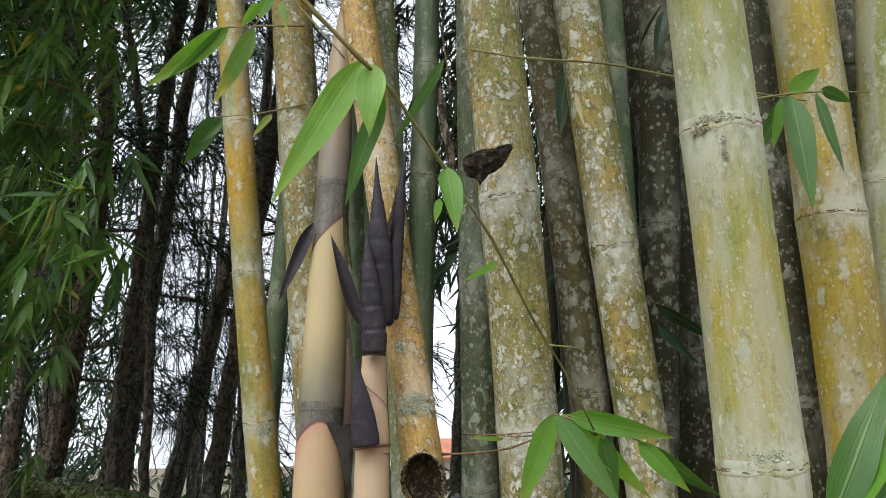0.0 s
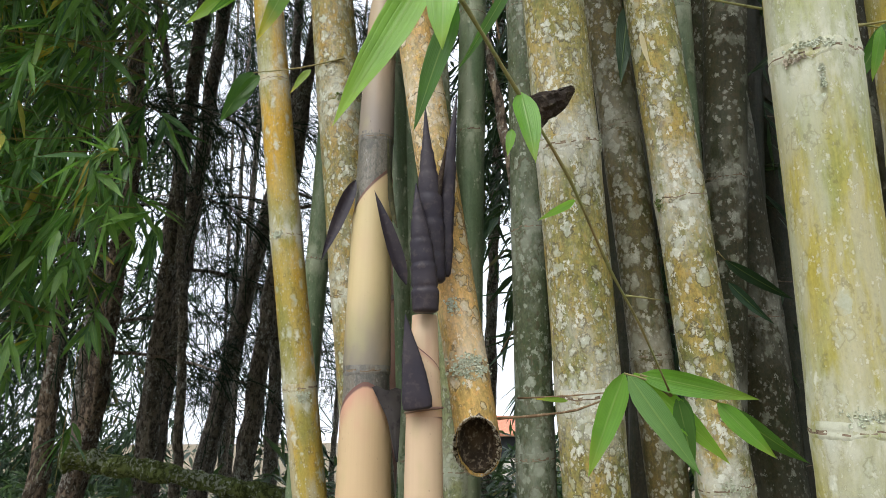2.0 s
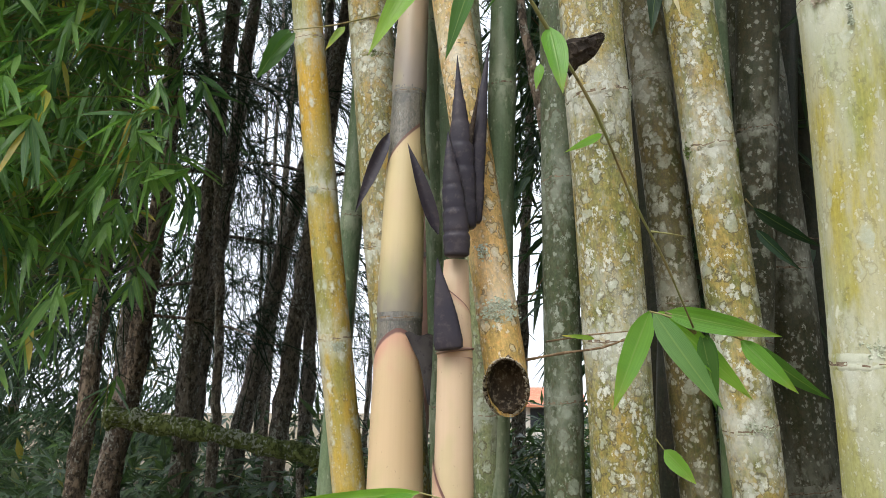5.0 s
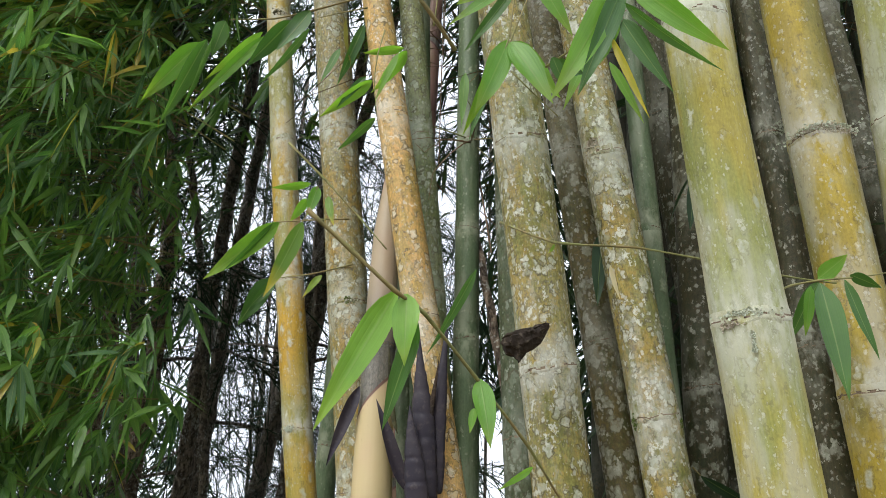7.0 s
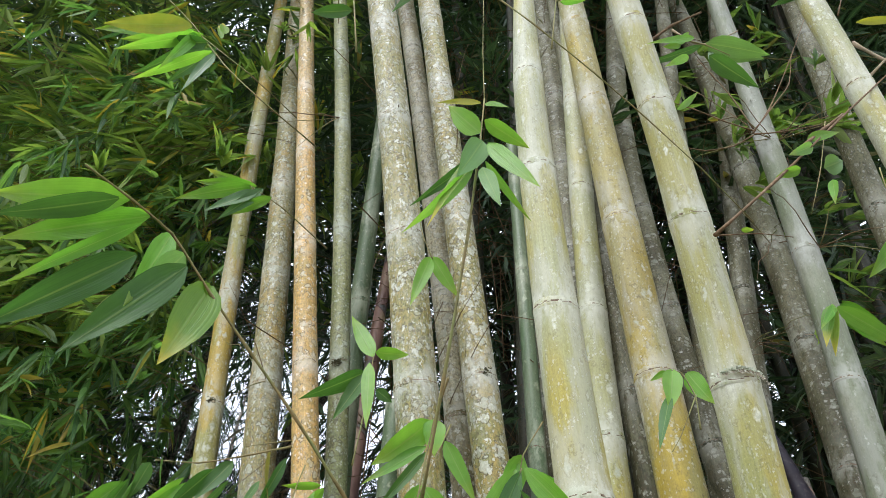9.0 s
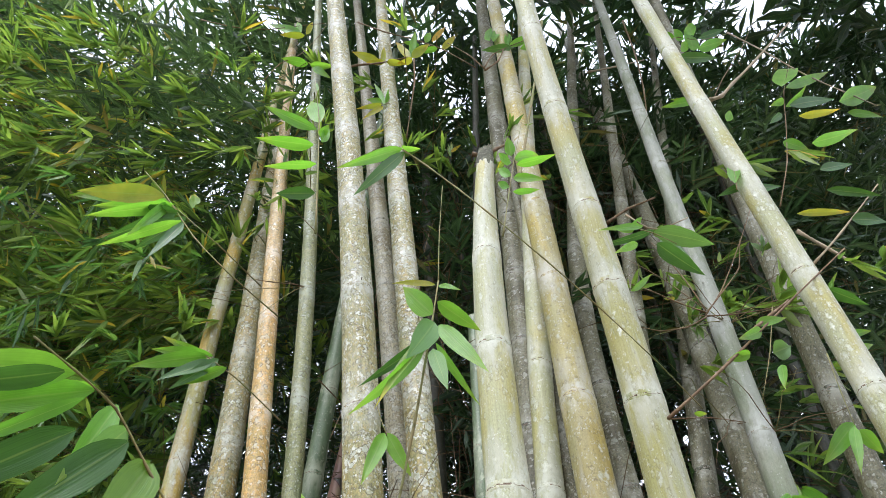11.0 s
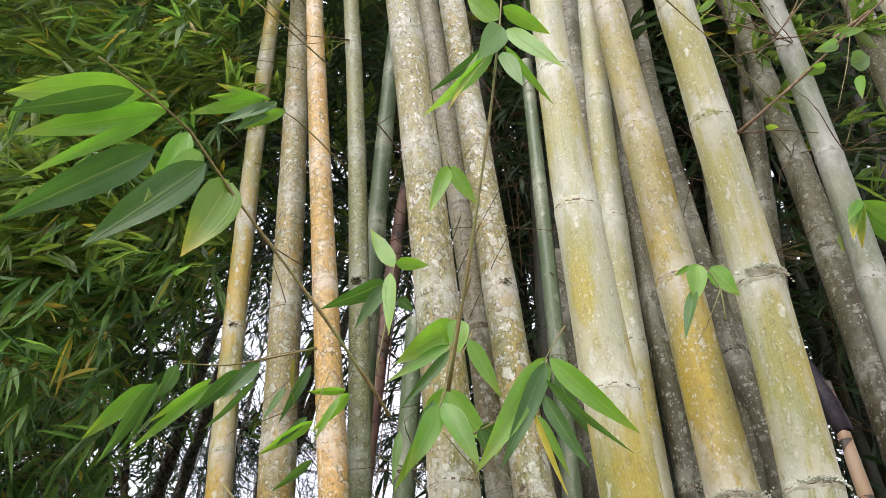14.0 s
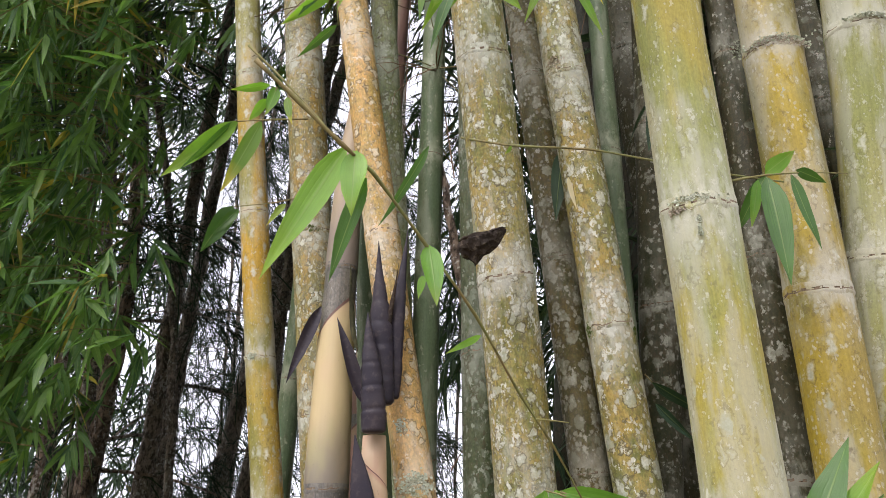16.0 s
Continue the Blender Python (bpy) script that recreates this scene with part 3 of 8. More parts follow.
def needle_mesh(name, starts, heads, rng, length=(0.25, 0.6), per=26, thick=0.0035, stem=0.004, sag=0.35, mat=None):
    """Fine needles along drooping twigs."""
    m = len(starts)
    h = heads / np.linalg.norm(heads, axis=1, keepdims=True)
    L = rng.uniform(*length, m) if isinstance(length, tuple) else length
    k = rng.uniform(0, 1, (m, per))
    p = starts[:, None] + h[:, None] * (L[:, None] * k)[..., None] - np.array([0, 0, 1.0]) * (sag * L[:, None] * k * k)[..., None]
    d = h[:, None] * 0.7 + rng.normal(0, 0.6, (m, per, 3))
    d /= np.linalg.norm(d, axis=-1, keepdims=True)
    ln = rng.uniform(0.05, 0.13, (m, per, 1)) * (1 + 60 * (thick - 0.0035))
    s = np.cross(d, rng.normal(0, 1, d.shape))
    s = s / (np.linalg.norm(s, axis=-1, keepdims=True) + 1e-9) * thick
    tri = np.stack([p - s, p + s, p + d * ln], 2).reshape(-1, 3)
    # the twigs themselves, three flat-sided strips each
    q = np.linspace(0, 1, 5)
    tw = starts[:, None] + h[:, None] * (L[:, None] * q)[..., None] - np.array([0, 0, 1.0]) * (sag * L[:, None] * q * q)[..., None]
    w = np.array([0, stem, 0.0])[None, None] + np.zeros_like(tw)
    w2 = np.array([stem, 0, 0.75 * stem])[None, None] + np.zeros_like(tw)
    segs = []
    for o in (w, w2):
        a, b = tw - o, tw + o
        segs.append(np.stack([a[:, :-1], b[:, :-1], b[:, 1:]], 2).reshape(-1, 3))
        segs.append(np.stack([a[:, :-1], b[:, 1:], a[:, 1:]], 2).reshape(-1, 3))
    allv = np.concatenate([tri] + segs)
    n = len(allv)
    me = bpy.data.meshes.new(name)
    me.vertices.add(n)
    me.vertices.foreach_set("co", allv.astype(np.float32).ravel())
    me.loops.add(n)
    me.loops.foreach_set("vertex_index", np.arange(n, dtype=np.int32))
    me.polygons.add(n // 3)
    me.polygons.foreach_set("loop_start", (3 * np.arange(n // 3)).astype(np.int32))
    me.materials.append(mat or NEEDLE)
    me.update(calc_edges=True)
    return me


TREE_ARGS = []
TREE_ARGS.append(((-2.892, 0.088, -0.033), (6.100, 0.000, 0.000), 0.174, 11.0, BARK_PALE, "tall tree trunk with rough reddish-brown bark", 40, 5))
TREE_ARGS.append(((-2.609, 0.050, 0.005), (6.413, -0.001, 0.000), 0.167, 11.0, BARK, "dark slender conifer trunk with lichened bark", 41, 5))
TREE_ARGS.append(((-2.700, 0.089, 0.001), (6.911, -0.001, -0.000), 0.164, 11.0, BARK, "dark slender conifer trunk with lichened bark", 42, 5))
TREE_ARGS.append(((-2.285, 0.201, 0.007), (7.362, 0.000, 0.001), 0.185, 11.0, BARK, "dark slender conifer trunk with lichened bark", 43, 5))
TREE_ARGS.append(((-1.828, 0.118, 0.002), (6.708, 0.000, 0.000), 0.166, 11.0, BARK, "dark slender conifer trunk with lichened bark", 44, 5))
TREE_ARGS.append(((-2.983, 0.026, -0.012), (5.572, 0.001, -0.002), 0.133, 11.0, BARK_PALE, "dark slender conifer trunk with lichened bark", 45, 5))
TREE_ARGS.append(((-2.298, -0.064, -0.030), (6.037, 0.001, -0.003), 0.086, 6.5, BARK, "dark slender conifer trunk with lichened bark", 46, 5))
TREE_ARGS.append(((-2.042, 0.026, 0.000), (7.930, -0.001, -0.000), 0.148, 11.0, BARK, "dark slender conifer trunk with lichened bark", 47, 5))
TREE_ARGS.append(((-3.234, 0.009, -0.020), (6.532, 0.000, -0.003), 0.164, 11.0, BARK, "dark slender conifer trunk with lichened bark", 48, 5))
TREE_ARGS.append(((0.082, 0.051, -0.000), (8.925, -0.000, -0.000), 0.145, 11.0, BARK, "dark slender conifer trunk with lichened bark", 49, 5))
TREE_RNG = np.random.default_rng(5)
for args in TREE_ARGS:
    tree, tb, td, tbase = trunk_thing(*args)
    crown = needle_mesh("crown", tb, td, TREE_RNG)
    crown.transform(Matrix.Translation(-tbase))
    part("crown", crown, tree, "dark fine-needled drooping crown")

# farther conifers that fill the view between the stems
FAR_RNG = np.random.default_rng(11)
for i in range(24):
    y = FAR_RNG.uniform(10, 17) if i < 16 else FAR_RNG.uniform(13, 19)
    # a thinner stretch lets the sky through
    x = y * (FAR_RNG.uniform(-1.0, -0.52) if i < 11 else FAR_RNG.uniform(0.27, 0.6) if i < 16 else FAR_RNG.uniform(-0.38, 0.0))
    top = FAR_RNG.uniform(11, 17)
    tree, tb, td, tbase = trunk_thing((x, FAR_RNG.uniform(-0.03, 0.06), 0), (y, 0, 0), FAR_RNG.uniform(0.16, 0.3) * (1 if i < 16 else 0.45), top, BARK, "far slender conifer with dark bark and drooping twigs", 300 + i, 22 if i < 16 else 30, 0.015 if i < 16 else 0.009)
    crown = needle_mesh("crown", tb, td + FAR_RNG.normal(0, 0.3, td.shape), FAR_RNG, (0.3, 1.2), 12 if i < 16 else 28, 0.008 if i < 16 else 0.0045, 0.006)
    crown.transform(Matrix.Translation(-tbase))
    part("crown", crown, tree, "dark fine-needled drooping crown")

# fallen mossy log resting across the trunks
LOG = [(-2.78, 5.38, 1.495), (-2.5, 5.42, 1.45), (-2.0, 5.4, 1.37), (-1.5, 5.4, 1.26), (-0.9, 5.4, 1.13), (-0.2, 5.45, 0.98)]
log = thing("fallen_log", LOG[0], "fallen trunk thick with green moss and lichen", "log")
log_run = np.linspace(0, 1, 90)
log_line = np.stack([np.interp(log_run, np.linspace(0, 1, 6), [q[i] for q in LOG]) for i in range(3)], 1)
log_line[:, 2] += [0.012 * noise.noise((9 * k, 0.3, 0)) for k in log_run]
log_v, log_f, log_uv = sweep(log_line, [0.064 + 0.012 * noise.noise((14 * k, 2.7, 0)) + 0.03 * math.exp(-((k - 0.02) / 0.025) ** 2) + 0.02 * math.exp(-((k - 0.13) / 0.02) ** 2) for k in log_run], 28)
# cushions of moss and knots
log_mid = np.repeat(log_line, 29, 0)
log_v = np.array([m + (p - m) * (1 + 0.38 * noise.noise(tuple(9 * p)) + 0.22 * noise.noise(tuple(26 * p))) for p, m in zip(log_v, log_mid)])
part("log_wood", centred(mesh_of("log_wood", log_v, log_f, MOSS, True, log_uv), LOG[0]), log)
part("log_prop", centred(tube("log_prop", [(-1.44, 5.42, -0.05), (-1.41, 5.42, 0.61), (-1.44, 5.41, 1.16)], [0.05, 0.035, 0.03], BARK, 10, 0.06, 4), LOG[0]), log)


# a small house far off beyond the trees
hx, hy = 0.12, 34.0
house = thing("house", Vector((hx, hy, 0)), "far house with pale wall and orange tiled roof", "house")
WALL = rough_material("house_plaster", (0.62, 0.58, 0.52), (0.55, 0.52, 0.47), (0.66, 0.63, 0.58), 4.0, 0.004)
TILE = rough_material("roof_tile", (0.46, 0.20, 0.12), (0.40, 0.16, 0.10), (0.55, 0.28, 0.18), 9.0, 0.02)
PANE = rough_material("dark_pane", (0.03, 0.035, 0.04), (0.04, 0.045, 0.05), (0.05, 0.055, 0.06), 4.0, 0.0, 0.15)


def block(name, lo, hi, mat, owner, label=""):
    bm = bmesh.new()
    bmesh.ops.create_cube(bm, size=1.0)
    for vert in bm.verts:
        vert.co = Vector([l + (h - l) * (c + 0.5) for l, h, c in zip(lo, hi, vert.co)])
    bmesh.ops.bevel(bm, geom=bm.edges[:], offset=0.01, segments=1, affect="EDGES")
    me = bpy.data.meshes.new(name)
    bm.to_mesh(me)
    bm.free()
    me.materials.append(mat)
    return part(name, me, owner, label)


block("wall", (-2.5, 0, 0), (2.5, 4, 1.8), WALL, house)
roof = mesh_of("roof", [(-2.9, -0.4, 1.75), (2.9, -0.4, 1.75), (2.9, 4.4, 1.75), (-2.9, 4.4, 1.75), (-2.9, 2, 2.55), (2.9, 2, 2.55), (-2.9, -0.4, 1.83), (2.9, -0.4, 1.83), (-2.9, 2, 2.62), (2.9, 2, 2.62), (-2.9, 4.4, 1.83), (2.9, 4.4, 1.83)], [(6, 7, 9, 8), (8, 9, 11, 10), (0, 4, 5, 1), (4, 3, 2, 5), (0, 1, 7, 6), (3, 10, 11, 2), (0, 6, 8, 4), (4, 8, 10, 3), (1, 5, 9, 7), (5, 2, 11, 9)], TILE, False)
part("roof", roof, house, "orange tiled gable roof")
for wx in (-1.6, 0.6):
    block("window", (wx, -0.04, 0.9), (wx + 0.9, 0.02, 1.7), PANE, house, "dark window pane")


# ---- bamboo culms ----
def ring_mesh(r, mat, seed):
    """A node: a scar ridge above a swollen line, slightly uneven."""
    prof = ((-0.009, 0.982), (-0.005, 1.002), (-0.0016, 1.012), (0.0008, 0.994), (0.0035, 1.001), (0.008, 1.000), (0.014, 0.982))
    rng = np.random.default_rng(seed)
    seg = 40
    ang = np.linspace(0, 2 * np.pi, seg + 1)
    wob = 0.003 * np.cumsum(rng.normal(0, 1, seg + 1))
    wob -= np.linspace(0, wob[-1], seg + 1)
    wob *= r / 0.05
    verts, uv = [], []
    for h, k in prof:
        jag = 1 + (k - 1) * rng.uniform(0.5, 1.5, seg + 1)
        jag[-1] = jag[0]
        for j, a in enumerate(ang):
            verts.append((r * jag[j] * math.sin(a), r * jag[j] * math.cos(a), h * (0.75 + 5 * r) + 0.35 * wob[j]))
            uv.append((a * r, h))
    w = seg + 1
    faces = [(i * w + j, i * w + j + 1, (i + 1) * w + j + 1, (i + 1) * w + j)[::-1] for i in range(len(prof) - 1) for j in range(seg)]
    me = mesh_of("node_ring", verts, faces, mat, True, np.array(uv), "skin", np.full(len(verts), 0.85))
    me.materials.append(NODE_LINE)
    for k in range(seg):
        # the scar shows in arcs of uneven length
        if noise.noise((4 * math.cos(ang[k]), 4 * math.sin(ang[k]), seed * 0.37)) > -0.12:
            me.polygons[2 * seg + k].material_index = 1
        if noise.noise((7 * math.cos(ang[k]), 7 * math.sin(ang[k]), seed * 0.61)) > 0.12:
            me.polygons[3 * seg + k].material_index = 1
    return me


CULM_SEED = [100]


def culm(cx, cy, dia, nodes, mat, label, top=12.0, bottom=0.0, gap=0.5, rings=True, group="culms of the bamboo clump"):
    """One bamboo stem: its curve in x and y, diameter and taper, the heights of the known nodes."""
    CULM_SEED[0] += 1
    seed = CULM_SEED[0]
    rng = np.random.default_rng(seed)
    ns = sorted(nodes) or [1.5 + 0.3 * rng.random()]
    full = [ns[0]]
    for z in ns[1:]:
        # a node that was hidden stands between two known ones
        k = max(1, round((z - full[-1]) / 0.53))
        full += [full[-1] + (z - full[-1]) * (i + 1) / k for i in range(k)]
    while full[0] - gap * 0.9 > bottom:
        full.insert(0, full[0] - gap * rng.uniform(0.82, 0.98))
    while full[-1] + gap < top:
        full.append(full[-1] + gap * rng.uniform(1.0, 1.14))
    full = [z for z in full if bottom < z < top]
    base = Vector((bend(cx, bottom), bend(cy, bottom), bottom))

    def wide(z):
        q = dia[0] + dia[1] * (min(max(z, 1.0), 5.5) - 2.5)
        if len(dia) > 2:
            q -= dia[2] * max(0.0, z - 3.75)
        return max(0.35 * dia[0], q * (1 if z < 5.5 else 1 - 0.07 * (z - 5.5))) / 2

    zs, rs, bl = [], [], []
    marks = [bottom - 0.02] + full + [top]
    for a, b in zip(marks[:-1], marks[1:]):
        h = b - a
        for f, k, g in ((0.0, 1.018, 1.0), (0.03, 1.006, 0.9), (0.09, 1.0, 0.5), (0.2, 0.993, 0.22), (0.45, 0.988, 0.03), (0.72, 0.989, 0.05), (0.88, 0.998, 0.35), (0.965, 1.012, 0.85)):
            zs.append(a + f * h)
            rs.append(wide(a + f * h) * k)
            # a cut foot has no bloom
            bl.append(0.03 if a < bottom and bottom > 0 and f < 0.6 else g)
    zs.append(top)
    rs.append(wide(top))
    bl.append(0.5)
    pts = [(bend(cx, z), bend(cy, z), z) for z in zs]
    seg = 22 if rings else 10
    v, f, uv = sweep(pts, rs, seg, True, 0.006, seed)
    ob = thing("bamboo_culm", base, label, "bamboo culm", group)
    part("stem", centred(mesh_of("stem", v, f, mat, True, uv, "skin", np.repeat(bl, seg + 1)), base), ob)
    if rings:
        for i, z in enumerate(full):
            tilt = Vector((bend(cx, z + 0.1) - bend(cx, z - 0.1), bend(cy, z + 0.1) - bend(cy, z - 0.1), 0.2)).to_track_quat("Z", "Y").to_matrix().to_4x4()
            r = part("node_ring", ring_mesh(wide(z) * 1.022, mat, seed * 50 + i), ob)
            r.matrix_basis = Matrix.Translation(Vector((bend(cx, z), bend(cy, z), z)) - base) @ tilt @ pose(0, 0, 0, rng.uniform(-4, 4), rng.uniform(-4, 4), rng.uniform(-20, 20))
    return ob


culm((-0.608, -0.110, 0.010), (2.183, -0.011, -0.006), (0.086, -0.002), [1.712, 2.12, 2.566, 3.064, 3.566], OCHRE, "slender ochre bamboo culm with pale lichen spots")
culm((-0.4099, -0.0924, 0.0013, -0.0006), (2.061, 0.004, 0.000), (0.117, -0.002), [1.932, 2.443, 3.016, 3.578, 4.16], RUSSET, "russet-olive bamboo culm flecked with lichen")
culm((-0.145, -0.054, -0.010), (1.772, -0.055, -0.002), (0.065, 0.001), [2.804, 3.418, 4.001, 4.638], SAGE, "thin sage-green bamboo culm with grey lichen")
culm((-0.052, 0.032, -0.000), (1.833, -0.002, -0.000), (0.064, -0.003), [2.264, 2.562, 2.823], GREEN, "smooth blue-green bamboo culm", 3.35)
culm((0.0950, -0.0718, -0.0144, 0.0004), (1.468, -0.128, -0.003), (0.117, -0.004), [1.661, 2.102, 2.597, 3.079, 3.58, 4.093, 4.578], OLIVE, "stout olive-yellow bamboo culm crusted with white lichen")
culm((0.2823, -0.0891, 0.0013, -0.0002), (1.514, -0.054, 0.003), (0.095, 0.001), [1.503, 2.008, 2.582, 3.176, 3.862, 4.538], OLIVE, "olive bamboo culm blotched with white lichen")
culm((0.225, -0.078, -0.006), (1.657, -0.018, 0.000), (0.082, 0.002), [2.195, 2.669, 4.648], TAWNY, "brown bamboo culm behind paler ones, darkened for shade")
culm((0.534, -0.049, -0.003), (1.907, 0.005, 0.006), (0.117, -0.004), [1.836, 2.284, 2.91], BROWN, "brown bamboo culm with grey lichen, darkened for shade", 3.7)
culm((0.380, 0.013, -0.002), (1.638, -0.005, 0.001), (0.052, -0.002), [2.453, 3.064, 3.763], GREEN, "thin smooth green bamboo culm", 4.5)
broken = culm((0.3784, -0.0565, 0.0130, 0.0069), (1.052, -0.134, 0.008), (0.106, -0.017, 0.03), [1.594, 2.064, 2.572, 2.995, 3.414, 3.793], PALE, "thick pale yellow-green bamboo culm with chalky nodes", 4.35)
culm((0.5309, 0.0077, 0.0233, -0.0027), (1.4542, -0.0327, -0.0018), (0.084, -0.002), [3.388, 3.925, 4.441], PALE, "pale bamboo culm with chalky bloom")
culm((0.7920, -0.0208, -0.0438, 0.0082), (1.258, -0.229, -0.005), (0.114, -0.011), [2.49, 2.932, 3.38, 3.769, 4.09, 4.618], PALE, "tall pale yellow bamboo culm with crusted nodes")
culm((0.655, -0.007, 0.000), (1.320, -0.026, -0.004), (0.111, -0.003), [1.999, 2.484, 3.058, 3.62, 4.232], GOLD, "golden yellow bamboo culm with lichened nodes")
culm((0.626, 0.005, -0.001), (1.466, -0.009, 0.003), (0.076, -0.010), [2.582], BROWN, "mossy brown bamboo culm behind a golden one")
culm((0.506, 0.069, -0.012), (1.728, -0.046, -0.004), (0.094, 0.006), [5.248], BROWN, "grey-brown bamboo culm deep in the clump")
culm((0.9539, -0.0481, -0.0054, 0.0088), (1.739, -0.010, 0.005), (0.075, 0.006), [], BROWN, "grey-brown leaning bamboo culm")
culm((1.1136, 0.0924, -0.0229, 0.0037), (1.370, -0.057, 0.001), (0.082, -0.004), [3.084, 3.546, 4.044, 4.618, 5.788], GREY, "grey-green bamboo culm with pale rings")
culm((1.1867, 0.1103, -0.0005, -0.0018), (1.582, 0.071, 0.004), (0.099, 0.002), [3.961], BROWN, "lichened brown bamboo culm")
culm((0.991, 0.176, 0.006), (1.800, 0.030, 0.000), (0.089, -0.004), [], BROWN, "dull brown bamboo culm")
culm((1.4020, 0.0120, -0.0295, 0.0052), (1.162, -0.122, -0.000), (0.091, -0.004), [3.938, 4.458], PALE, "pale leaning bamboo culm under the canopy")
culm((1.494, 0.049, 0.003), (1.495, -0.065, -0.004), (0.094, -0.004), [], BROWN, "weathered brown bamboo culm, darkened for shade")
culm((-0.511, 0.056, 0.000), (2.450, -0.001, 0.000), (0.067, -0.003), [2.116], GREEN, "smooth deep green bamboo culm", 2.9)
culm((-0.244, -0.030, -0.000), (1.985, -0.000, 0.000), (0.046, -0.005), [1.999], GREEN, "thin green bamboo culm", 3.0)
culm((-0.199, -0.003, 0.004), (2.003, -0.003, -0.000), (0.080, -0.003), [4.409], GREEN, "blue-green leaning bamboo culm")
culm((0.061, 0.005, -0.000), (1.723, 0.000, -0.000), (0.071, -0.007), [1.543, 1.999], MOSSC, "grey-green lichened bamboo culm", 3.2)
culm((0.839, 0.011, -0.000), (2.450, -0.000, 0.000), (0.117, -0.007), [], DARK, "bamboo culm behind the others, darkened for shade")
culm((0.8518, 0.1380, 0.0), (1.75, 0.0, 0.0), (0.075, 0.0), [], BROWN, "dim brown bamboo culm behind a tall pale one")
# random stems deeper in the clump, coloured shade-dark to back the gaps
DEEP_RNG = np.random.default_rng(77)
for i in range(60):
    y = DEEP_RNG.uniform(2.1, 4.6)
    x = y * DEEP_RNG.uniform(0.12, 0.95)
    culm((x, DEEP_RNG.normal(0.02, 0.05), 0), (y, DEEP_RNG.normal(0.02, 0.05), 0), (DEEP_RNG.uniform(0.06, 0.1), -0.004), [], DARK, "bamboo culm deep in the clump, darkened for shade", 9.0, 0.0, 0.5, False, "culms deep in the clump")


# ---- leaf masses ----
def mass(name, label, count, mat, place, head, seed, coarse=False, loose=0.45, **kw):
    """A mass of leafy twigs: place(rng, n) gives points, head the way in which the twigs hang."""
    rng = np.random.default_rng(seed)
    c = place(rng, count)
    # gather the twigs in clumps, with gaps
    hub = c[rng.integers(0, len(c), max(3, len(c) // 9))]
    c = np.where(rng.random((len(c), 1)) < 0.75, hub[rng.integers(0, len(hub), len(c))] + rng.normal(0, 0.16, c.shape), c)
    h = np.asarray(head(c) if callable(head) else head, float) + rng.normal(0, loose, c.shape)
    b, d, L, w = sprays(c, h, rng, **kw)
    ob = new(name, leaf_cloud(name, b, d, L, w, mat, rng, coarse=coarse))
    return tagged(ob, label, "foliage", "", "stuff")


def left_edge(r):
    """Inner limit of the overhanging foliage, as x over y for a slope z over y."""
    return np.interp(r, [0.45, 0.65, 0.9, 1.35, 2.0], [-0.66, -0.56, -0.47, -0.37, -0.28])


def fans(name, label, starts, heads, mat, seed, reach=(0.7, 1.6), each=8, length=(0.12, 0.21), width=(0.017, 0.028), down=0.8, spread=0.8):
    """Arching side branches with fans of lance-shaped leaves that hang from their twig ends."""
    rng = np.random.default_rng(seed)
    m = len(starts)
    h = heads / np.linalg.norm(heads, axis=1, keepdims=True)
    L = rng.uniform(*reach, m)
    k = np.sort(rng.uniform(0.1, 1.0, (m, each)), 1)
    p = starts[:, None] + h[:, None] * (L[:, None] * k)[..., None] - np.array([0, 0, 1.0]) * (0.45 * L[:, None] * k * k)[..., None]
    p = (p + rng.normal(0, 0.09, p.shape)).reshape(-1, 3)
    h2 = np.repeat(h, each, 0)
    axis = h2 * (1 - down) + np.array([0, -0.15, -1.0]) * down + rng.normal(0, 0.4, p.shape)
    n = 7
    axis = np.repeat(axis / np.linalg.norm(axis, axis=1, keepdims=True), n, 0)
    side = np.cross(axis, np.repeat(rng.normal(0, 1, p.shape) * np.array([0.4, 1, 0.4]), n, 0))
    side /= np.linalg.norm(side, axis=1, keepdims=True) + 1e-9
    a = np.tile(np.linspace(-spread, spread, n), len(p)) + rng.normal(0, 0.14, len(axis))
    d = axis * np.cos(a)[:, None] + side * np.sin(a)[:, None]
    b = np.repeat(p, n, 0) - axis * rng.uniform(0, 0.09, len(axis))[:, None]
    ln = rng.uniform(*length, len(d)) * np.repeat(rng.uniform(0.7, 1.1, len(p)), n) * np.cos(0.5 * a)
    keep = rng.random(len(d)) < 0.9
    stems = needle_mesh("bamboo_branches", starts, h, rng, L, 2, 0.001, 0.0022, 0.45, TWIG)
    tagged(new("bamboo_branches", stems), "thin arching branches that carry the leaf fans", "branches", "", "stuff")
    me = leaf_cloud(name, b[keep], d[keep], ln[keep], rng.uniform(*width, keep.sum()), mat, rng, droop=0.35)
    return tagged(new(name, me), label, "foliage", "", "stuff")


def left_starts(rng, n, y0, y1, r0, r1):
    y = rng.uniform(y0, y1, n)
    r = rng.uniform(r0, r1, n)
    x = y * (left_edge(r) + 0.02 - rng.exponential(0.22, n))
    return np.stack([x, y, r * y], 1)


def left_place(rng, n):
    y = rng.uniform(3.5, 5.8, 4 * n)
    z = rng.uniform(1.5, 8.5, 4 * n)
    r = z / y
    x = y * (left_edge(r) - 0.05 - rng.exponential(0.3, 4 * n))
    keep = (rng.random(4 * n) < np.interp(r, [0.5, 0.7, 0.85, 1.1], [0.0, 0.10, 0.35, 1.0])) & (x > -5.5)
    return np.stack([x, y, z], 1)[keep][:n]


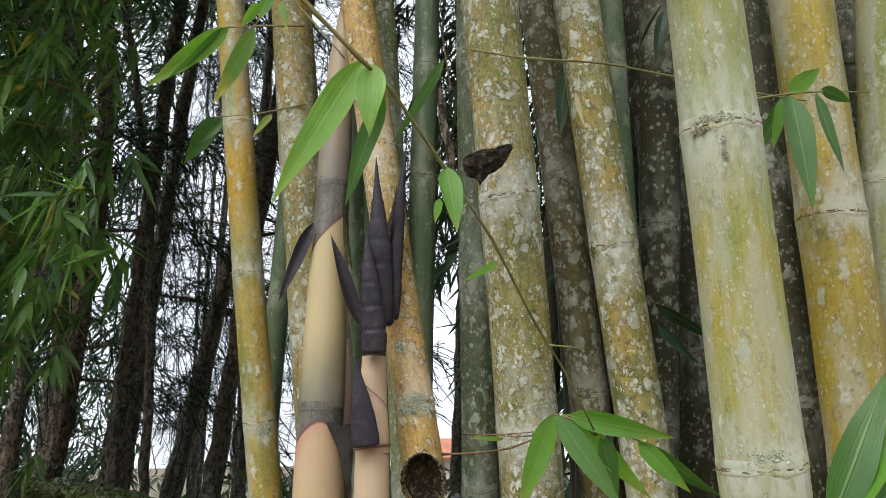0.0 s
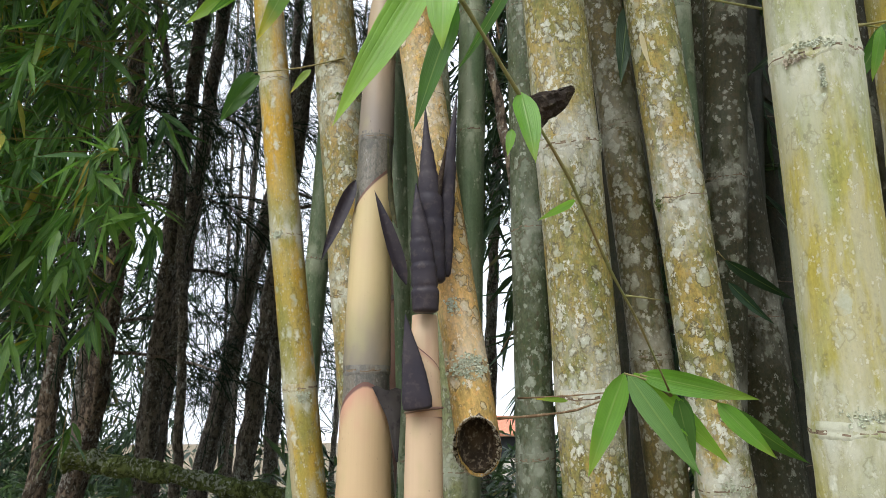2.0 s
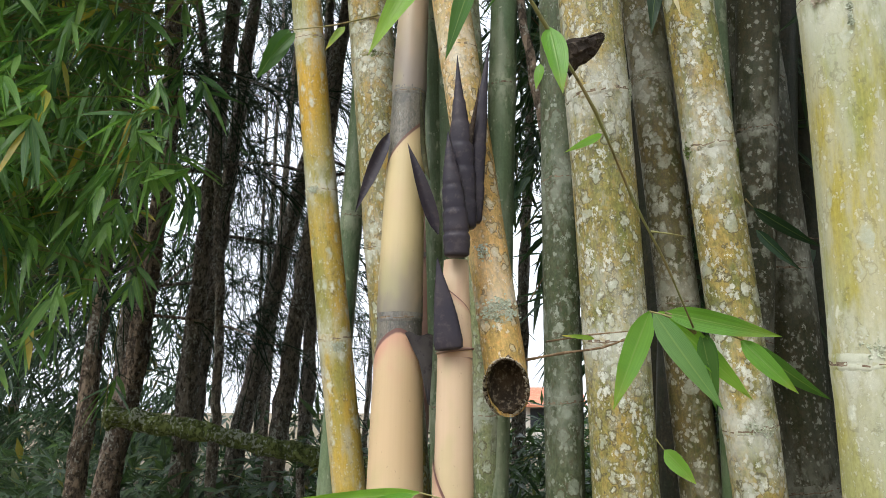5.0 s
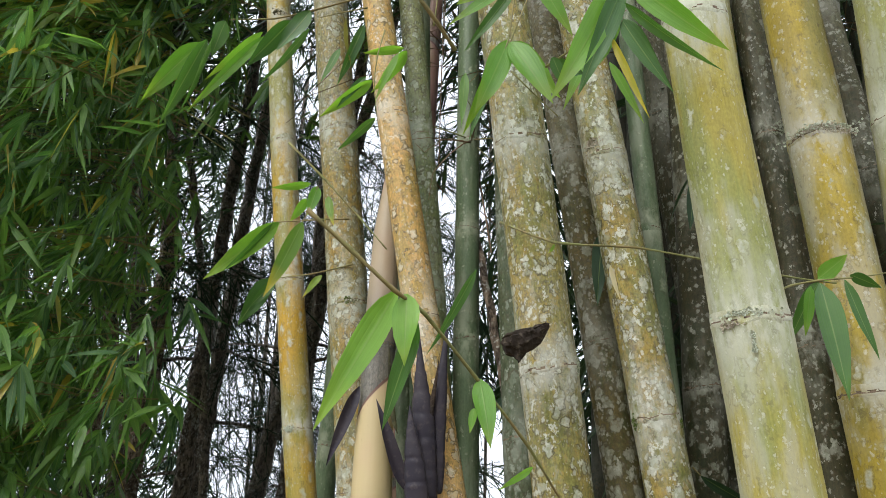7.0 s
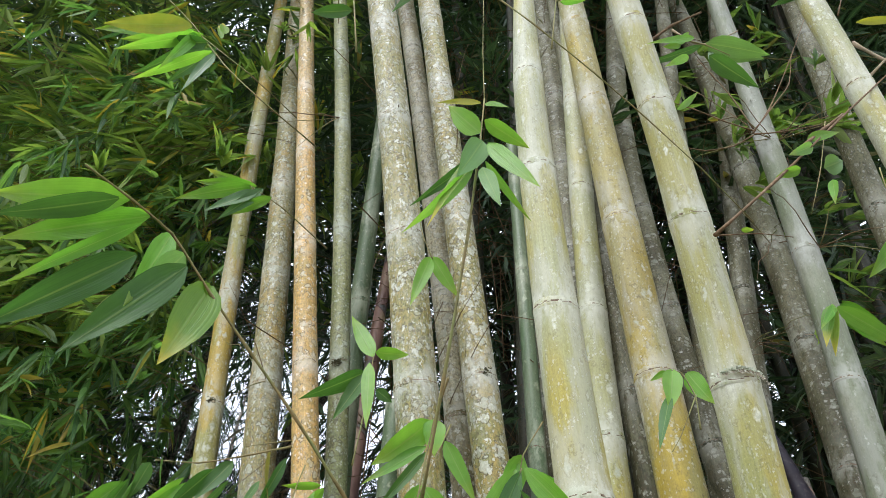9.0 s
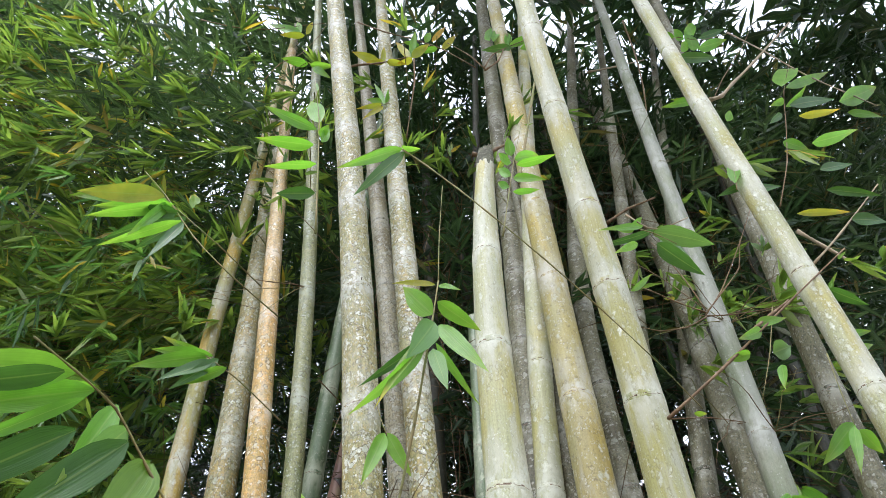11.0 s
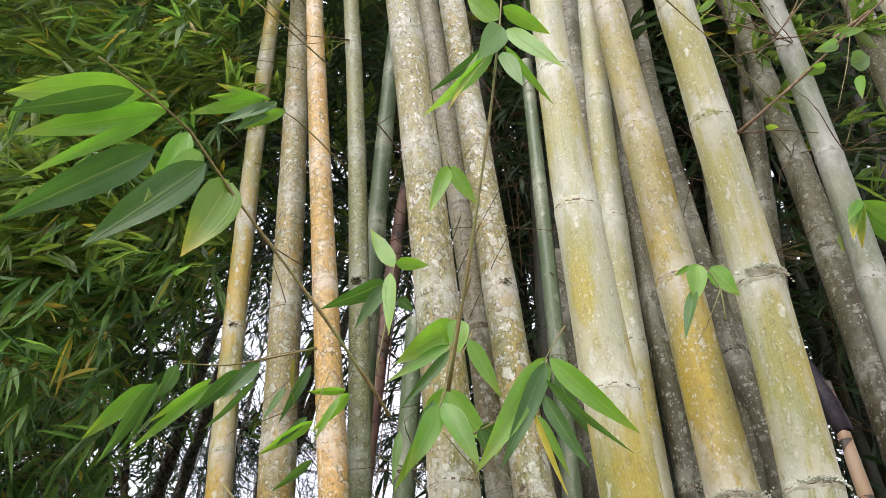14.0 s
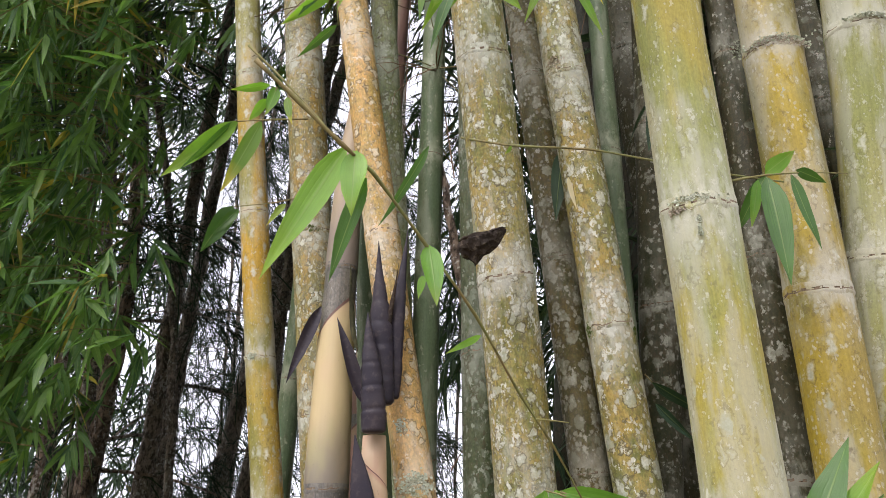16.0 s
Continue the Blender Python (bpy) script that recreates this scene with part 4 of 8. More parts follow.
def deep_place(rng, n):
    y = rng.uniform(2.9, 5.5, 4 * n)
    z = rng.uniform(0.4, 10.5, 4 * n)
    r = z / y
    low = np.interp(r, [0.6, 0.8, 1.0, 1.25, 1.5], [0.16, 0.12, -0.02, -0.15, -0.55])
    x = y * rng.uniform(-0.6, 1.5, 4 * n)
    keep = x / y > low
    return np.stack([x, y, z], 1)[keep][:n]


def crown_place(rng, n):
    x = rng.uniform(-4.2, 4.6, 2 * n)
    y = np.where(x < -0.6, rng.uniform(1.5, 4.8, 2 * n), rng.uniform(2.1, 4.8, 2 * n))
    z = rng.uniform(5.6, 9.5, 2 * n) + 0.3 * np.abs(x)
    return np.stack([x, y, z], 1)[:n]


def right_place(rng, n):
    x = rng.uniform(1.5, 4.0, 2 * n)
    y = rng.uniform(1.6, 3.2, 2 * n)
    z = rng.uniform(3.2, 7.5, 2 * n)
    return np.stack([x, y, z], 1)[:n]


def thicket_place(rng, n):
    y = rng.uniform(5.5, 9.0, n)
    z = rng.uniform(0.1, 9.0, n)
    x = y * rng.uniform(0.14, 1.4, n)
    return np.stack([x, y, z], 1)


def shrub_place(rng, n):
    y = rng.uniform(5.6, 9.5, n)
    x = y * rng.uniform(-0.75, 0.2, n)
    z = 0.05 + 1.05 * rng.random(n) ** 1.3
    return np.stack([x, y, z], 1)


def hedge_place(rng, n):
    y = rng.uniform(14, 22, n)
    x = y * rng.uniform(-0.9, 0.35, n)
    return np.stack([x, y, 1.5 * rng.random(n) ** 1.3], 1)


def close_place(rng, n):
    y = rng.uniform(2.1, 3.2, 2 * n)
    z = rng.uniform(0.3, 8.5, 2 * n)
    x = y * rng.uniform(0.16, 1.5, 2 * n)
    return np.stack([x, y, z], 1)[:n]


def top_place(rng, n):
    x = rng.uniform(-9, 13, n)
    y = rng.uniform(-0.8, 9, n)
    z = rng.uniform(9.0, 13.5, n)
    keep = (x > -1.0) | ((y > 1.5) & (rng.random(n) < 0.45))
    return np.stack([x, y, z], 1)[keep]


def left_back_place(rng, n):
    y = rng.uniform(9.5, 14.0, n)
    z = rng.uniform(0.1, 11.5, n)
    r = z / y
    lim = np.interp(r, [0.0, 0.5, 0.8, 1.1], [-0.395, -0.385, -0.34, -0.2])
    x = y * (lim - rng.uniform(0, 0.8, n))
    return np.stack([x, y, z], 1)


def gap_place(rng, n):
    y = rng.uniform(5.6, 9.0, 3 * n)
    r = rng.uniform(0.72, 1.9, 3 * n)
    x = y * rng.uniform(-0.62, 0.12, 3 * n)
    keep = rng.random(3 * n) < np.interp(r, [0.75, 0.9, 1.05, 1.3], [0.0, 0.2, 0.8, 1.0])
    return np.stack([x, y, r * y], 1)[keep][:n]


def slit_place(rng, n):
    y = rng.uniform(4.5, 8.0, n)
    r = rng.uniform(0.47, 1.15, n)
    return np.stack([y * rng.uniform(-0.03, 0.16, n), y, r * y], 1)


def left_head(c):
    """Low twigs hang straight down, high ones arch out to the side."""
    k = np.clip((c[:, 2:3] / c[:, 1:2] - 0.6) / 0.8, 0, 1)
    return (1 - k) * np.array([-0.25, -0.3, -1.0]) + k * np.array([-0.9, -0.5, -0.3])


def crown_left_place(rng, n):
    p = crown_place(rng, 3 * n)
    return p[p[:, 0] < -0.5][:n]


def crown_right_place(rng, n):
    p = crown_place(rng, 3 * n)
    return p[p[:, 0] > -0.6][:n]


BIG = dict(length=(0.14, 0.25), width=(0.022, 0.036), leaves=7, reach=0.32, spread=0.95)
WIDE = dict(length=(0.3, 0.55), width=(0.06, 0.11), leaves=7, reach=0.5, coarse=True)
FAN_RNG = np.random.default_rng(61)
fan_at = left_starts(FAN_RNG, 360, 2.3, 3.9, 0.92, 2.3)
fans("bamboo_foliage", "arching bamboo branches with fans of bright green leaves", fan_at, np.array([-0.8, -0.45, 0.25]) + FAN_RNG.normal(0, 0.3, fan_at.shape), LEAF, 62)
low_at = left_starts(FAN_RNG, 120, 2.3, 3.4, 0.72, 1.04)
fans("bamboo_foliage", "lowest hanging fans of yellow-green bamboo leaves", low_at, np.array([-0.45, -0.35, -0.1]) + FAN_RNG.normal(0, 0.25, low_at.shape), LEAF, 63, (0.4, 0.9), 6)
mid_at = np.array([-1.5, 2.55, 5.1]) + FAN_RNG.uniform(-1, 1, (70, 3)) * np.array([0.55, 0.5, 1.9])
fans("bamboo_foliage", "outer bamboo branches with long leaves in a lit tone", mid_at, np.array([-0.95, -0.3, 0.15]) + FAN_RNG.normal(0, 0.3, mid_at.shape), LEAF_LIT, 64, (0.5, 1.3), 7, (0.14, 0.23), (0.018, 0.029), 0.28, 0.5)
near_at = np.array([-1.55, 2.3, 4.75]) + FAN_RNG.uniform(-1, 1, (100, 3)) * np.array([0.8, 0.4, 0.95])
fans("bamboo_foliage", "sunlit outer branches with yellow-green leaf fans", near_at, np.array([-0.85, -0.25, 0.05]) + FAN_RNG.normal(0, 0.3, near_at.shape), LEAF_LIT, 68, (0.4, 0.9), 6, (0.13, 0.20), (0.018, 0.028), 0.3, 0.5)
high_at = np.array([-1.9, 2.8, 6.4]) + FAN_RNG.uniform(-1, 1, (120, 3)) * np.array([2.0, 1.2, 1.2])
fans("bamboo_foliage", "high leafy branches with yellow-green tips", high_at, np.array([-0.7, -0.5, 0.1]) + FAN_RNG.normal(0, 0.4, high_at.shape), LEAF_LIT, 65, (0.5, 1.2), 6, (0.13, 0.22), (0.017, 0.027), 0.3, 0.5)
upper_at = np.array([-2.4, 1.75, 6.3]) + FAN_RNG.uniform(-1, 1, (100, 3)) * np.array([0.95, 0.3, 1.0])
fans("bamboo_foliage", "sunlit upper branches with pale yellow-green leaves", upper_at, np.array([-0.8, -0.4, 0.0]) + FAN_RNG.normal(0, 0.35, upper_at.shape), LEAF_LIT, 69, (0.4, 0.9), 6, (0.12, 0.19), (0.016, 0.026), 0.3, 0.5)
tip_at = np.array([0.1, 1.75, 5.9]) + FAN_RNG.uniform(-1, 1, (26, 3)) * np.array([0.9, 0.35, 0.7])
fans("bamboo_foliage", "small yellow-green leaf fans at the upper nodes", tip_at, np.array([0.0, -0.7, 0.2]) + FAN_RNG.normal(0, 0.5, tip_at.shape), LEAF_LIT, 66, (0.15, 0.5), 2, (0.10, 0.17), (0.015, 0.024), 0.25, 0.6)
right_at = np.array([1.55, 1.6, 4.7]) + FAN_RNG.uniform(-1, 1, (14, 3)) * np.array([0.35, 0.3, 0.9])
fans("bamboo_foliage", "sparse fresh leaf fans beside the outer culms", right_at, np.array([0.5, -0.6, 0.1]) + FAN_RNG.normal(0, 0.4, right_at.shape), LEAF_LIT, 67, (0.2, 0.5), 3, (0.11, 0.18), (0.02, 0.034), 0.3)
# dark fill behind the brighter fans; its shade is in the leaf colour
mass("bamboo_foliage", "dense arching bamboo foliage in a shade-dark green", 1700, LEAF_SHADE, left_place, left_head, 21, loose=0.5, **BIG)
mass("bamboo_foliage", "dense dark green bamboo foliage deep in the clump", 3500, LEAF_SHADE, deep_place, (-0.1, -0.5, -0.4), 22, coarse=True, **BIG)
mass("bamboo_foliage", "dark leaves between the inner culms", 1500, LEAF_SHADE, close_place, (-0.1, -0.5, -0.5), 27, coarse=True, **BIG)
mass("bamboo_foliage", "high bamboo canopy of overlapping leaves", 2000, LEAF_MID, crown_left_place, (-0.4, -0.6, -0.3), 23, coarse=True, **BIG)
mass("bamboo_foliage", "high bamboo canopy above the culms", 4100, LEAF_SHADE, crown_right_place, (-0.3, -0.6, -0.3), 30, coarse=True, **BIG)
mass("bamboo_foliage", "topmost dark canopy against the sky", 11000, LEAF_SHADE, top_place, (-0.2, -0.6, -0.3), 28, coarse=True, length=(0.22, 0.40), width=(0.05, 0.085), leaves=8, reach=0.5)
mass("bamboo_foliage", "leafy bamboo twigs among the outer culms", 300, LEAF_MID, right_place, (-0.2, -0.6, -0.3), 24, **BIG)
mass("bamboo_foliage", "dark thicket of leaves far behind the clump", 4600, LEAF_SHADE, thicket_place, (-0.1, -0.6, -0.4), 25, coarse=True, length=(0.18, 0.34), width=(0.034, 0.06), leaves=8, reach=0.5)
mass("bamboo_foliage", "dark woodland foliage behind the tree trunks", 7000, LEAF_SHADE, left_back_place, (-0.1, -0.6, -0.4), 29, coarse=True, length=(0.16, 0.32), width=(0.03, 0.06), leaves=8, reach=0.5)
mass("bamboo_foliage", "fine dark leafage between the trees and the culms", 2300, LEAF_SHADE, gap_place, (-0.4, -0.5, -0.6), 34, coarse=True, length=(0.10, 0.20), width=(0.016, 0.028), leaves=9, reach=0.45)
mass("bamboo_foliage", "dark leaves in the slit behind the inner culms", 420, LEAF_SHADE, slit_place, (-0.1, -0.5, -0.6), 35, coarse=True, length=(0.14, 0.26), width=(0.024, 0.042), leaves=9, reach=0.4)
mass("shrub_foliage", "dark undergrowth of leafy shrubs below the log", 1600, LEAF_MID, shrub_place, (0.0, -0.7, 0.2), 26, coarse=True, length=(0.12, 0.28), width=(0.03, 0.07), leaves=7, reach=0.35)
mass("shrub_foliage", "far low hedge of dark undergrowth", 900, LEAF_SHADE, hedge_place, (0.0, -0.7, 0.2), 33, **WIDE)

# fine bare twigs that cross between the culms
TWIG_RNG = np.random.default_rng(71)
tw = TWIG_RNG.uniform((-0.2, 1.75, 3.0), (2.3, 3.2, 6.8), (700, 3))
th = np.array([0.0, -0.3, 0.1]) + TWIG_RNG.normal(0, 0.7, tw.shape)
net = needle_mesh("bare_twigs", tw, th, TWIG_RNG, (0.35, 1.0), 2, 0.001, 0.0017, 0.3, TWIG_DRY)
tagged(new("bare_twigs", net), "tangle of fine bare twigs between the culms", "twigs", "", "stuff")


# ---- young shoots, the cut culm, stub and lichen ----
def sheath_material(name, low, high, edge):
    """Papery culm sheath: dusky near its foot, tan above, fine long fibres, flushed edge."""
    m, t, p = nodes_of(name)
    vec, rnd = skin(t)
    at = t.nodes.new("ShaderNodeAttribute")
    at.attribute_name = "bloom"
    h = calc(t, "ADD", at.outputs["Fac"], calc(t, "MULTIPLY", calc(t, "SUBTRACT", grain(t, vec, 9.0, (1, 0.4, 1), 3.0), 0.5), 0.25))
    col = mix(t, ramp(t, h, 0.03, 0.5), low, high)
    col = mix(t, ramp(t, h, 0.86, 1.0, 0, 0.65), col, edge)
    fib = grain(t, vec, 80.0, (2.5, 0.04, 1), 2.0)
    col = mix(t, 1.0, col, mix(t, ramp(t, fib, 0.3, 0.7), (0.985, 0.983, 0.98), (1.01, 1.01, 1.008)), "MULTIPLY")
    tint = grain(t, vec, 11.0, (1, 0.5, 1), 3.0)
    col = mix(t, ramp(t, tint, 0.52, 0.72, 0, 0.4), col, edge)
    col = mix(t, ramp(t, tint, 0.46, 0.28, 0, 0.35), col, (0.40, 0.38, 0.17))
    col = mix(t, ramp(t, at.outputs["Fac"], 0.972, 0.985, 0, 0.9), col, (0.12, 0.055, 0.05))
    spk = grain(t, vec, 130.0, (1, 0.6, 1), 3.0, 0.7)
    col = mix(t, ramp(t, spk, 0.66, 0.76, 0, 0.5), col, (0.12, 0.09, 0.06))
    t.links.new(col, p.inputs["Base Color"])
    p.inputs["Roughness"].default_value = 0.48
    p.inputs["Specular IOR Level"].default_value = 0.35
    bp = nd(t, "ShaderNodeBump", Strength=0.15, Distance=0.0008)
    t.links.new(fib, bp.inputs["Height"])
    t.links.new(bp.outputs[0], p.inputs["Normal"])
    return m


SHEATH = sheath_material("tan_sheath", (0.23, 0.20, 0.155), (0.55, 0.44, 0.24), (0.55, 0.39, 0.24))
SHEATH_PINK = sheath_material("pink_sheath", (0.52, 0.41, 0.25), (0.55, 0.40, 0.235), (0.55, 0.27, 0.20))
SHEATH_GREY = sheath_material("grey_sheath", (0.24, 0.20, 0.17), (0.42, 0.33, 0.22), (0.42, 0.28, 0.19))
SHEATH_FLESH = sheath_material("flesh_sheath", (0.54, 0.37, 0.23), (0.57, 0.42, 0.28), (0.42, 0.22, 0.16))
SHEATH_DUSK = sheath_material("dusky_sheath", (0.20, 0.12, 0.10), (0.30, 0.18, 0.14), (0.22, 0.13, 0.10))
STRAP = culm_material("dusky_young_skin", (0.13, 0.125, 0.12), (0.20, 0.185, 0.16), (0.11, 0.11, 0.10), 0.05, 0.3, (0.30, 0.29, 0.27), 0.1, 0.35, 0.4)
BLADE = rough_material("black_sheath_blade", (0.028, 0.024, 0.034), (0.040, 0.033, 0.040), (0.060, 0.048, 0.052), 70.0, 0.0008, 0.42)
FOLD = rough_material("folded_blade", (0.035, 0.032, 0.036), (0.06, 0.054, 0.052), (0.022, 0.02, 0.022), 60.0, 0.001, 0.35)
HOLLOW = rough_material("rotten_pith", (0.10, 0.07, 0.045), (0.04, 0.03, 0.022), (0.27, 0.22, 0.16), 120.0, 0.006)
OLDWOOD = rough_material("old_stub_wood", (0.045, 0.031, 0.022), (0.026, 0.02, 0.016), (0.10, 0.08, 0.06), 90.0, 0.005)


def wrap(cx, cy, z0, z1, r0, r1, mat, base, front=0.0, drop=0.05, flare=1.03, power=1.0, size=None):
    """A sheath rolled round a stem: its upper edge rises to a point on the side given by front (radians from the viewer's side)."""
    seg, rows = 32, 9
    verts, uv, att, faces = [], [], [], []
    for i in range(rows + 1):
        k = i / rows
        for j in range(seg + 1):
            a = 2 * math.pi * j / seg
            away = abs((a - math.pi - front + math.pi) % (2 * math.pi) - math.pi) / math.pi
            top = z1 - drop * away ** power
            z = z0 + (top - z0) * k
            r = (size(z) if size else r0 + (r1 - r0) * (z - z0) / (z1 - z0)) * (flare - 0.01 * k) + 0.0012 * (j / seg)
            verts.append((bend(cx, z) + r * math.sin(a) - base[0], bend(cy, z) + r * math.cos(a) - base[1], z - base[2]))
            uv.append((a * r0, z))
            att.append(k)
    w = seg + 1
    faces = [(i * w + j, (i + 1) * w + j, (i + 1) * w + j + 1, i * w + j + 1) for i in range(rows) for j in range(seg)]
    me = mesh_of("sheath", verts, faces, mat, True, np.array(uv), "skin", att)
    return me


def scale_bud(line, widths, mat, origin, seams, flat=0.7, seed=0):
    """A long bud of stacked black scales: a tapering body, pinched under the lip of each scale."""
    q = np.asarray(line, float)
    run = np.r_[0, np.cumsum(np.linalg.norm(np.diff(q, axis=0), axis=1))]
    run /= run[-1]
    ks = np.linspace(0, 1, 61)
    pts = np.stack([np.interp(ks, run, q[:, i]) for i in range(3)], 1)
    for _ in range(3):
        pts[1:-1] = 0.5 * pts[1:-1] + 0.25 * (pts[:-2] + pts[2:])
    wide = np.interp(ks, run, widths)
    for seam in seams:
        d = ks - seam
        wide = wide * (1 - 0.09 * np.exp(-((d - 0.012) / 0.012) ** 2) + 0.045 * np.exp(-((d + 0.022) / 0.022) ** 2))
    wide[0] *= 0.8
    v, f, uv = sweep(pts, 0.5 * wide, 18, True, 0.012, seed)
    mid = np.repeat(pts, 19, 0)
    off = v - mid
    off[:, 1] *= flat
    return centred(mesh_of("bud_scale", mid + off, f, mat, True, uv), origin)


def spike(name, base, tip, width, mat, origin, knuckles=5, flat=0.75, belly=0.25, seed=0):
    """A pointed bud of overlapping black scales, pinched between them."""
    b, t = np.array(base), np.array(tip)
    n = 34
    ks = np.linspace(0, 1, n)
    prof = np.interp(ks, [0, 0.04, belly, 0.5, 0.75, 1], [0.72, 0.86, 1.0, 0.66, 0.30, 0.015])
    saw = (ks * knuckles / 0.8) % 1.0
    prof *= np.where(ks < 0.8, 1.0 - 0.10 * saw ** 3 + 0.03 * np.sin(saw * math.pi), 1.0)
    rng = np.random.default_rng(seed)
    side = np.array([1.0, 0, 0])
    pts = [b + (t - b) * k + side * 0.004 * math.sin(3 * k + seed) for k in ks]
    v, f, uv = sweep(pts, prof * width / 2, 16, True)
    mid = np.repeat(np.array(pts), 17, 0)
    off = v - mid
    off[:, 1] *= flat
    return centred(mesh_of(name, mid + off, f, mat, True, uv), origin)


# tall young shoot wrapped in tan sheaths
SX, SY = (-0.275, 0.032, 0.016), (1.884, 0.078, -0.001)
shoot_at = Vector((bend(SX, 0), bend(SY, 0), 0))
shoot = thing("bamboo_shoot", shoot_at, "tall young bamboo shoot wrapped in smooth tan sheaths", "bamboo shoot", "young shoots")


def shoot_r(z):
    return max(0.004, np.interp(z, [0, 1.2, 1.72, 2.25, 2.6, 2.8], [0.062, 0.060, 0.0495, 0.0405, 0.033, 0.012]))


zz = np.linspace(-0.02, 2.82, 60)
v, f, uv = sweep([(bend(SX, z), bend(SY, z), z) for z in zz], [0.985 * shoot_r(z) for z in zz], 28)
part("stem", centred(mesh_of("stem", v, f, STRAP, True, uv, "skin", np.zeros(len(v))), shoot_at), shoot, "dusky grey young stem")
part("sheath", wrap(SX, SY, 0.75, 1.245, 0.062, 0.058, SHEATH_PINK, shoot_at, 0.3, 0.1, 1.02, 1.0, shoot_r), shoot)
part("sheath", wrap(SX, SY, 1.22, 1.70, 0.062, 0.047, SHEATH_PINK, shoot_at, -0.1, 0.20, 1.04, 1.5, shoot_r), shoot, "tan sheath with a rounded pink-edged tip")
part("sheath", wrap(SX, SY, 1.735, 2.185, 0.051, 0.040, SHEATH, shoot_at, -1.0, 0.16, 1.03, 1.2, shoot_r), shoot, "tan sheath with a slanting tip")
part("sheath", wrap(SX, SY, 2.27, 2.78, 0.0425, 0.013, SHEATH_GREY, shoot_at, 0.4, 0.08, 1.03, 1.0, shoot_r), shoot, "greyish tan sheath narrowing to the top")
for z in (1.725, 2.262):
    r = part("node_ring", ring_mesh(shoot_r(z) * 1.02, STRAP, int(z * 100)), shoot, "dark ring of a young node")
    r.location = Vector((bend(SX, z), bend(SY, z), z)) - shoot_at


def flap(owner, origin, base, tip, width, roll, mat, droop=0.3, curl=0.0, seed=1, label=""):
    ob = part("sheath_blade", leaf_mesh((Vector(tip) - Vector(base)).length, width, droop, 0.3, mat, 10, 0.5, seed, curl), owner, label)
    ob.matrix_basis = Matrix.Translation(-Vector(origin)) @ aim(base, tip, roll)


LEAF_OLIVE = rough_material("olive_blade", (0.13, 0.13, 0.07), (0.09, 0.09, 0.06), (0.18, 0.17, 0.10), 60.0, 0.0008, 0.5)
flap(shoot, shoot_at, (-0.321, 1.820, 2.155), (-0.391, 1.800, 1.963), 0.032, -1.57, BLADE, 0.1, 0.0, 37, "black curled blade of a sheath")
flap(shoot, shoot_at, (-0.224, 1.800, 2.035), (-0.252, 1.780, 2.248), 0.025, -2.11, LEAF_OLIVE, 0.1, 0.0, 12, "olive narrow blade of a sheath")
flap(shoot, shoot_at, (-0.202, 1.780, 1.904), (-0.271, 1.760, 2.113), 0.032, -1.81, BLADE, 0.1, 0.0, 72, "black narrow blade of a sheath")
# blade folded down beside the lower sheath: broad above, a point below, creased along its middle
fold_l, fold_r = [(-0.271, 1.765, 1.688), (-0.239, 1.765, 1.624), (-0.221, 1.765, 1.539)], [(-0.211, 1.765, 1.681), (-0.212, 1.765, 1.624), (-0.217, 1.765, 1.538)]
fold_v = []
for side in (0.0, 0.0015):
    for i in range(13):
        k = i / 12
        lo, hi = (0, 1) if k < 0.45 else (1, 2)
        g = k / 0.45 if k < 0.45 else (k - 0.45) / 0.55
        pl, pr = Vector(fold_l[lo]).lerp(Vector(fold_l[hi]), g), Vector(fold_r[lo]).lerp(Vector(fold_r[hi]), g)
        for j in range(7):
            u = j / 6
            c = pl.lerp(pr, u)
            fold_v.append((c.x, c.y + side - 0.010 * math.sin(math.pi * u) * (1 - k) + (0.004 if j == 2 else 0.0) + 0.003 * noise.noise((5 * u, 6 * k, 1)), c.z + 0.004 * math.sin(9 * u) * (1 - k)))
fold_f = [(o + i * 7 + j, o + i * 7 + j + 1, o + (i + 1) * 7 + j + 1, o + (i + 1) * 7 + j) for o in (0, 91) for i in range(12) for j in range(6)]
part("sheath_blade", centred(mesh_of("sheath_blade", fold_v, fold_f, FOLD, True), shoot_at), shoot, "dark grey blade folded down beside the sheath")

# second shoot with black budding sheaths
KX, KY = (-0.140, 0.010, 0), (1.545, 0.0, 0)
bud_at = Vector((bend(KX, 0), bend(KY, 0), 0))
bud = thing("bamboo_shoot", bud_at, "young bamboo shoot with black pointed bud scales", "bamboo shoot", "young shoots")
zz = np.linspace(-0.02, 1.80, 40)
v, f, uv = sweep([(bend(KX, z), bend(KY, z), z) for z in zz], [np.interp(z, [0, 1.3, 1.62, 1.8], [0.038, 0.036, 0.030, 0.023]) for z in zz], 24)
part("stem", centred(mesh_of("stem", v, f, SHEATH_FLESH, True, uv, "skin", np.full(len(v), 0.5)), bud_at), bud)
part("sheath", wrap(KX, KY, 0.9, 1.455, 0.0385, 0.036, SHEATH_FLESH, bud_at, 1.5, 0.2, 1.04), bud)
part("sheath", wrap(KX, KY, 1.22, 1.635, 0.0365, 0.0305, SHEATH_FLESH, bud_at, 0.3, 0.02), bud)
part("sheath", wrap(KX, KY, 1.62, 1.76, 0.031, 0.024, SHEATH_FLESH, bud_at, 1.2, 0.07), bud)
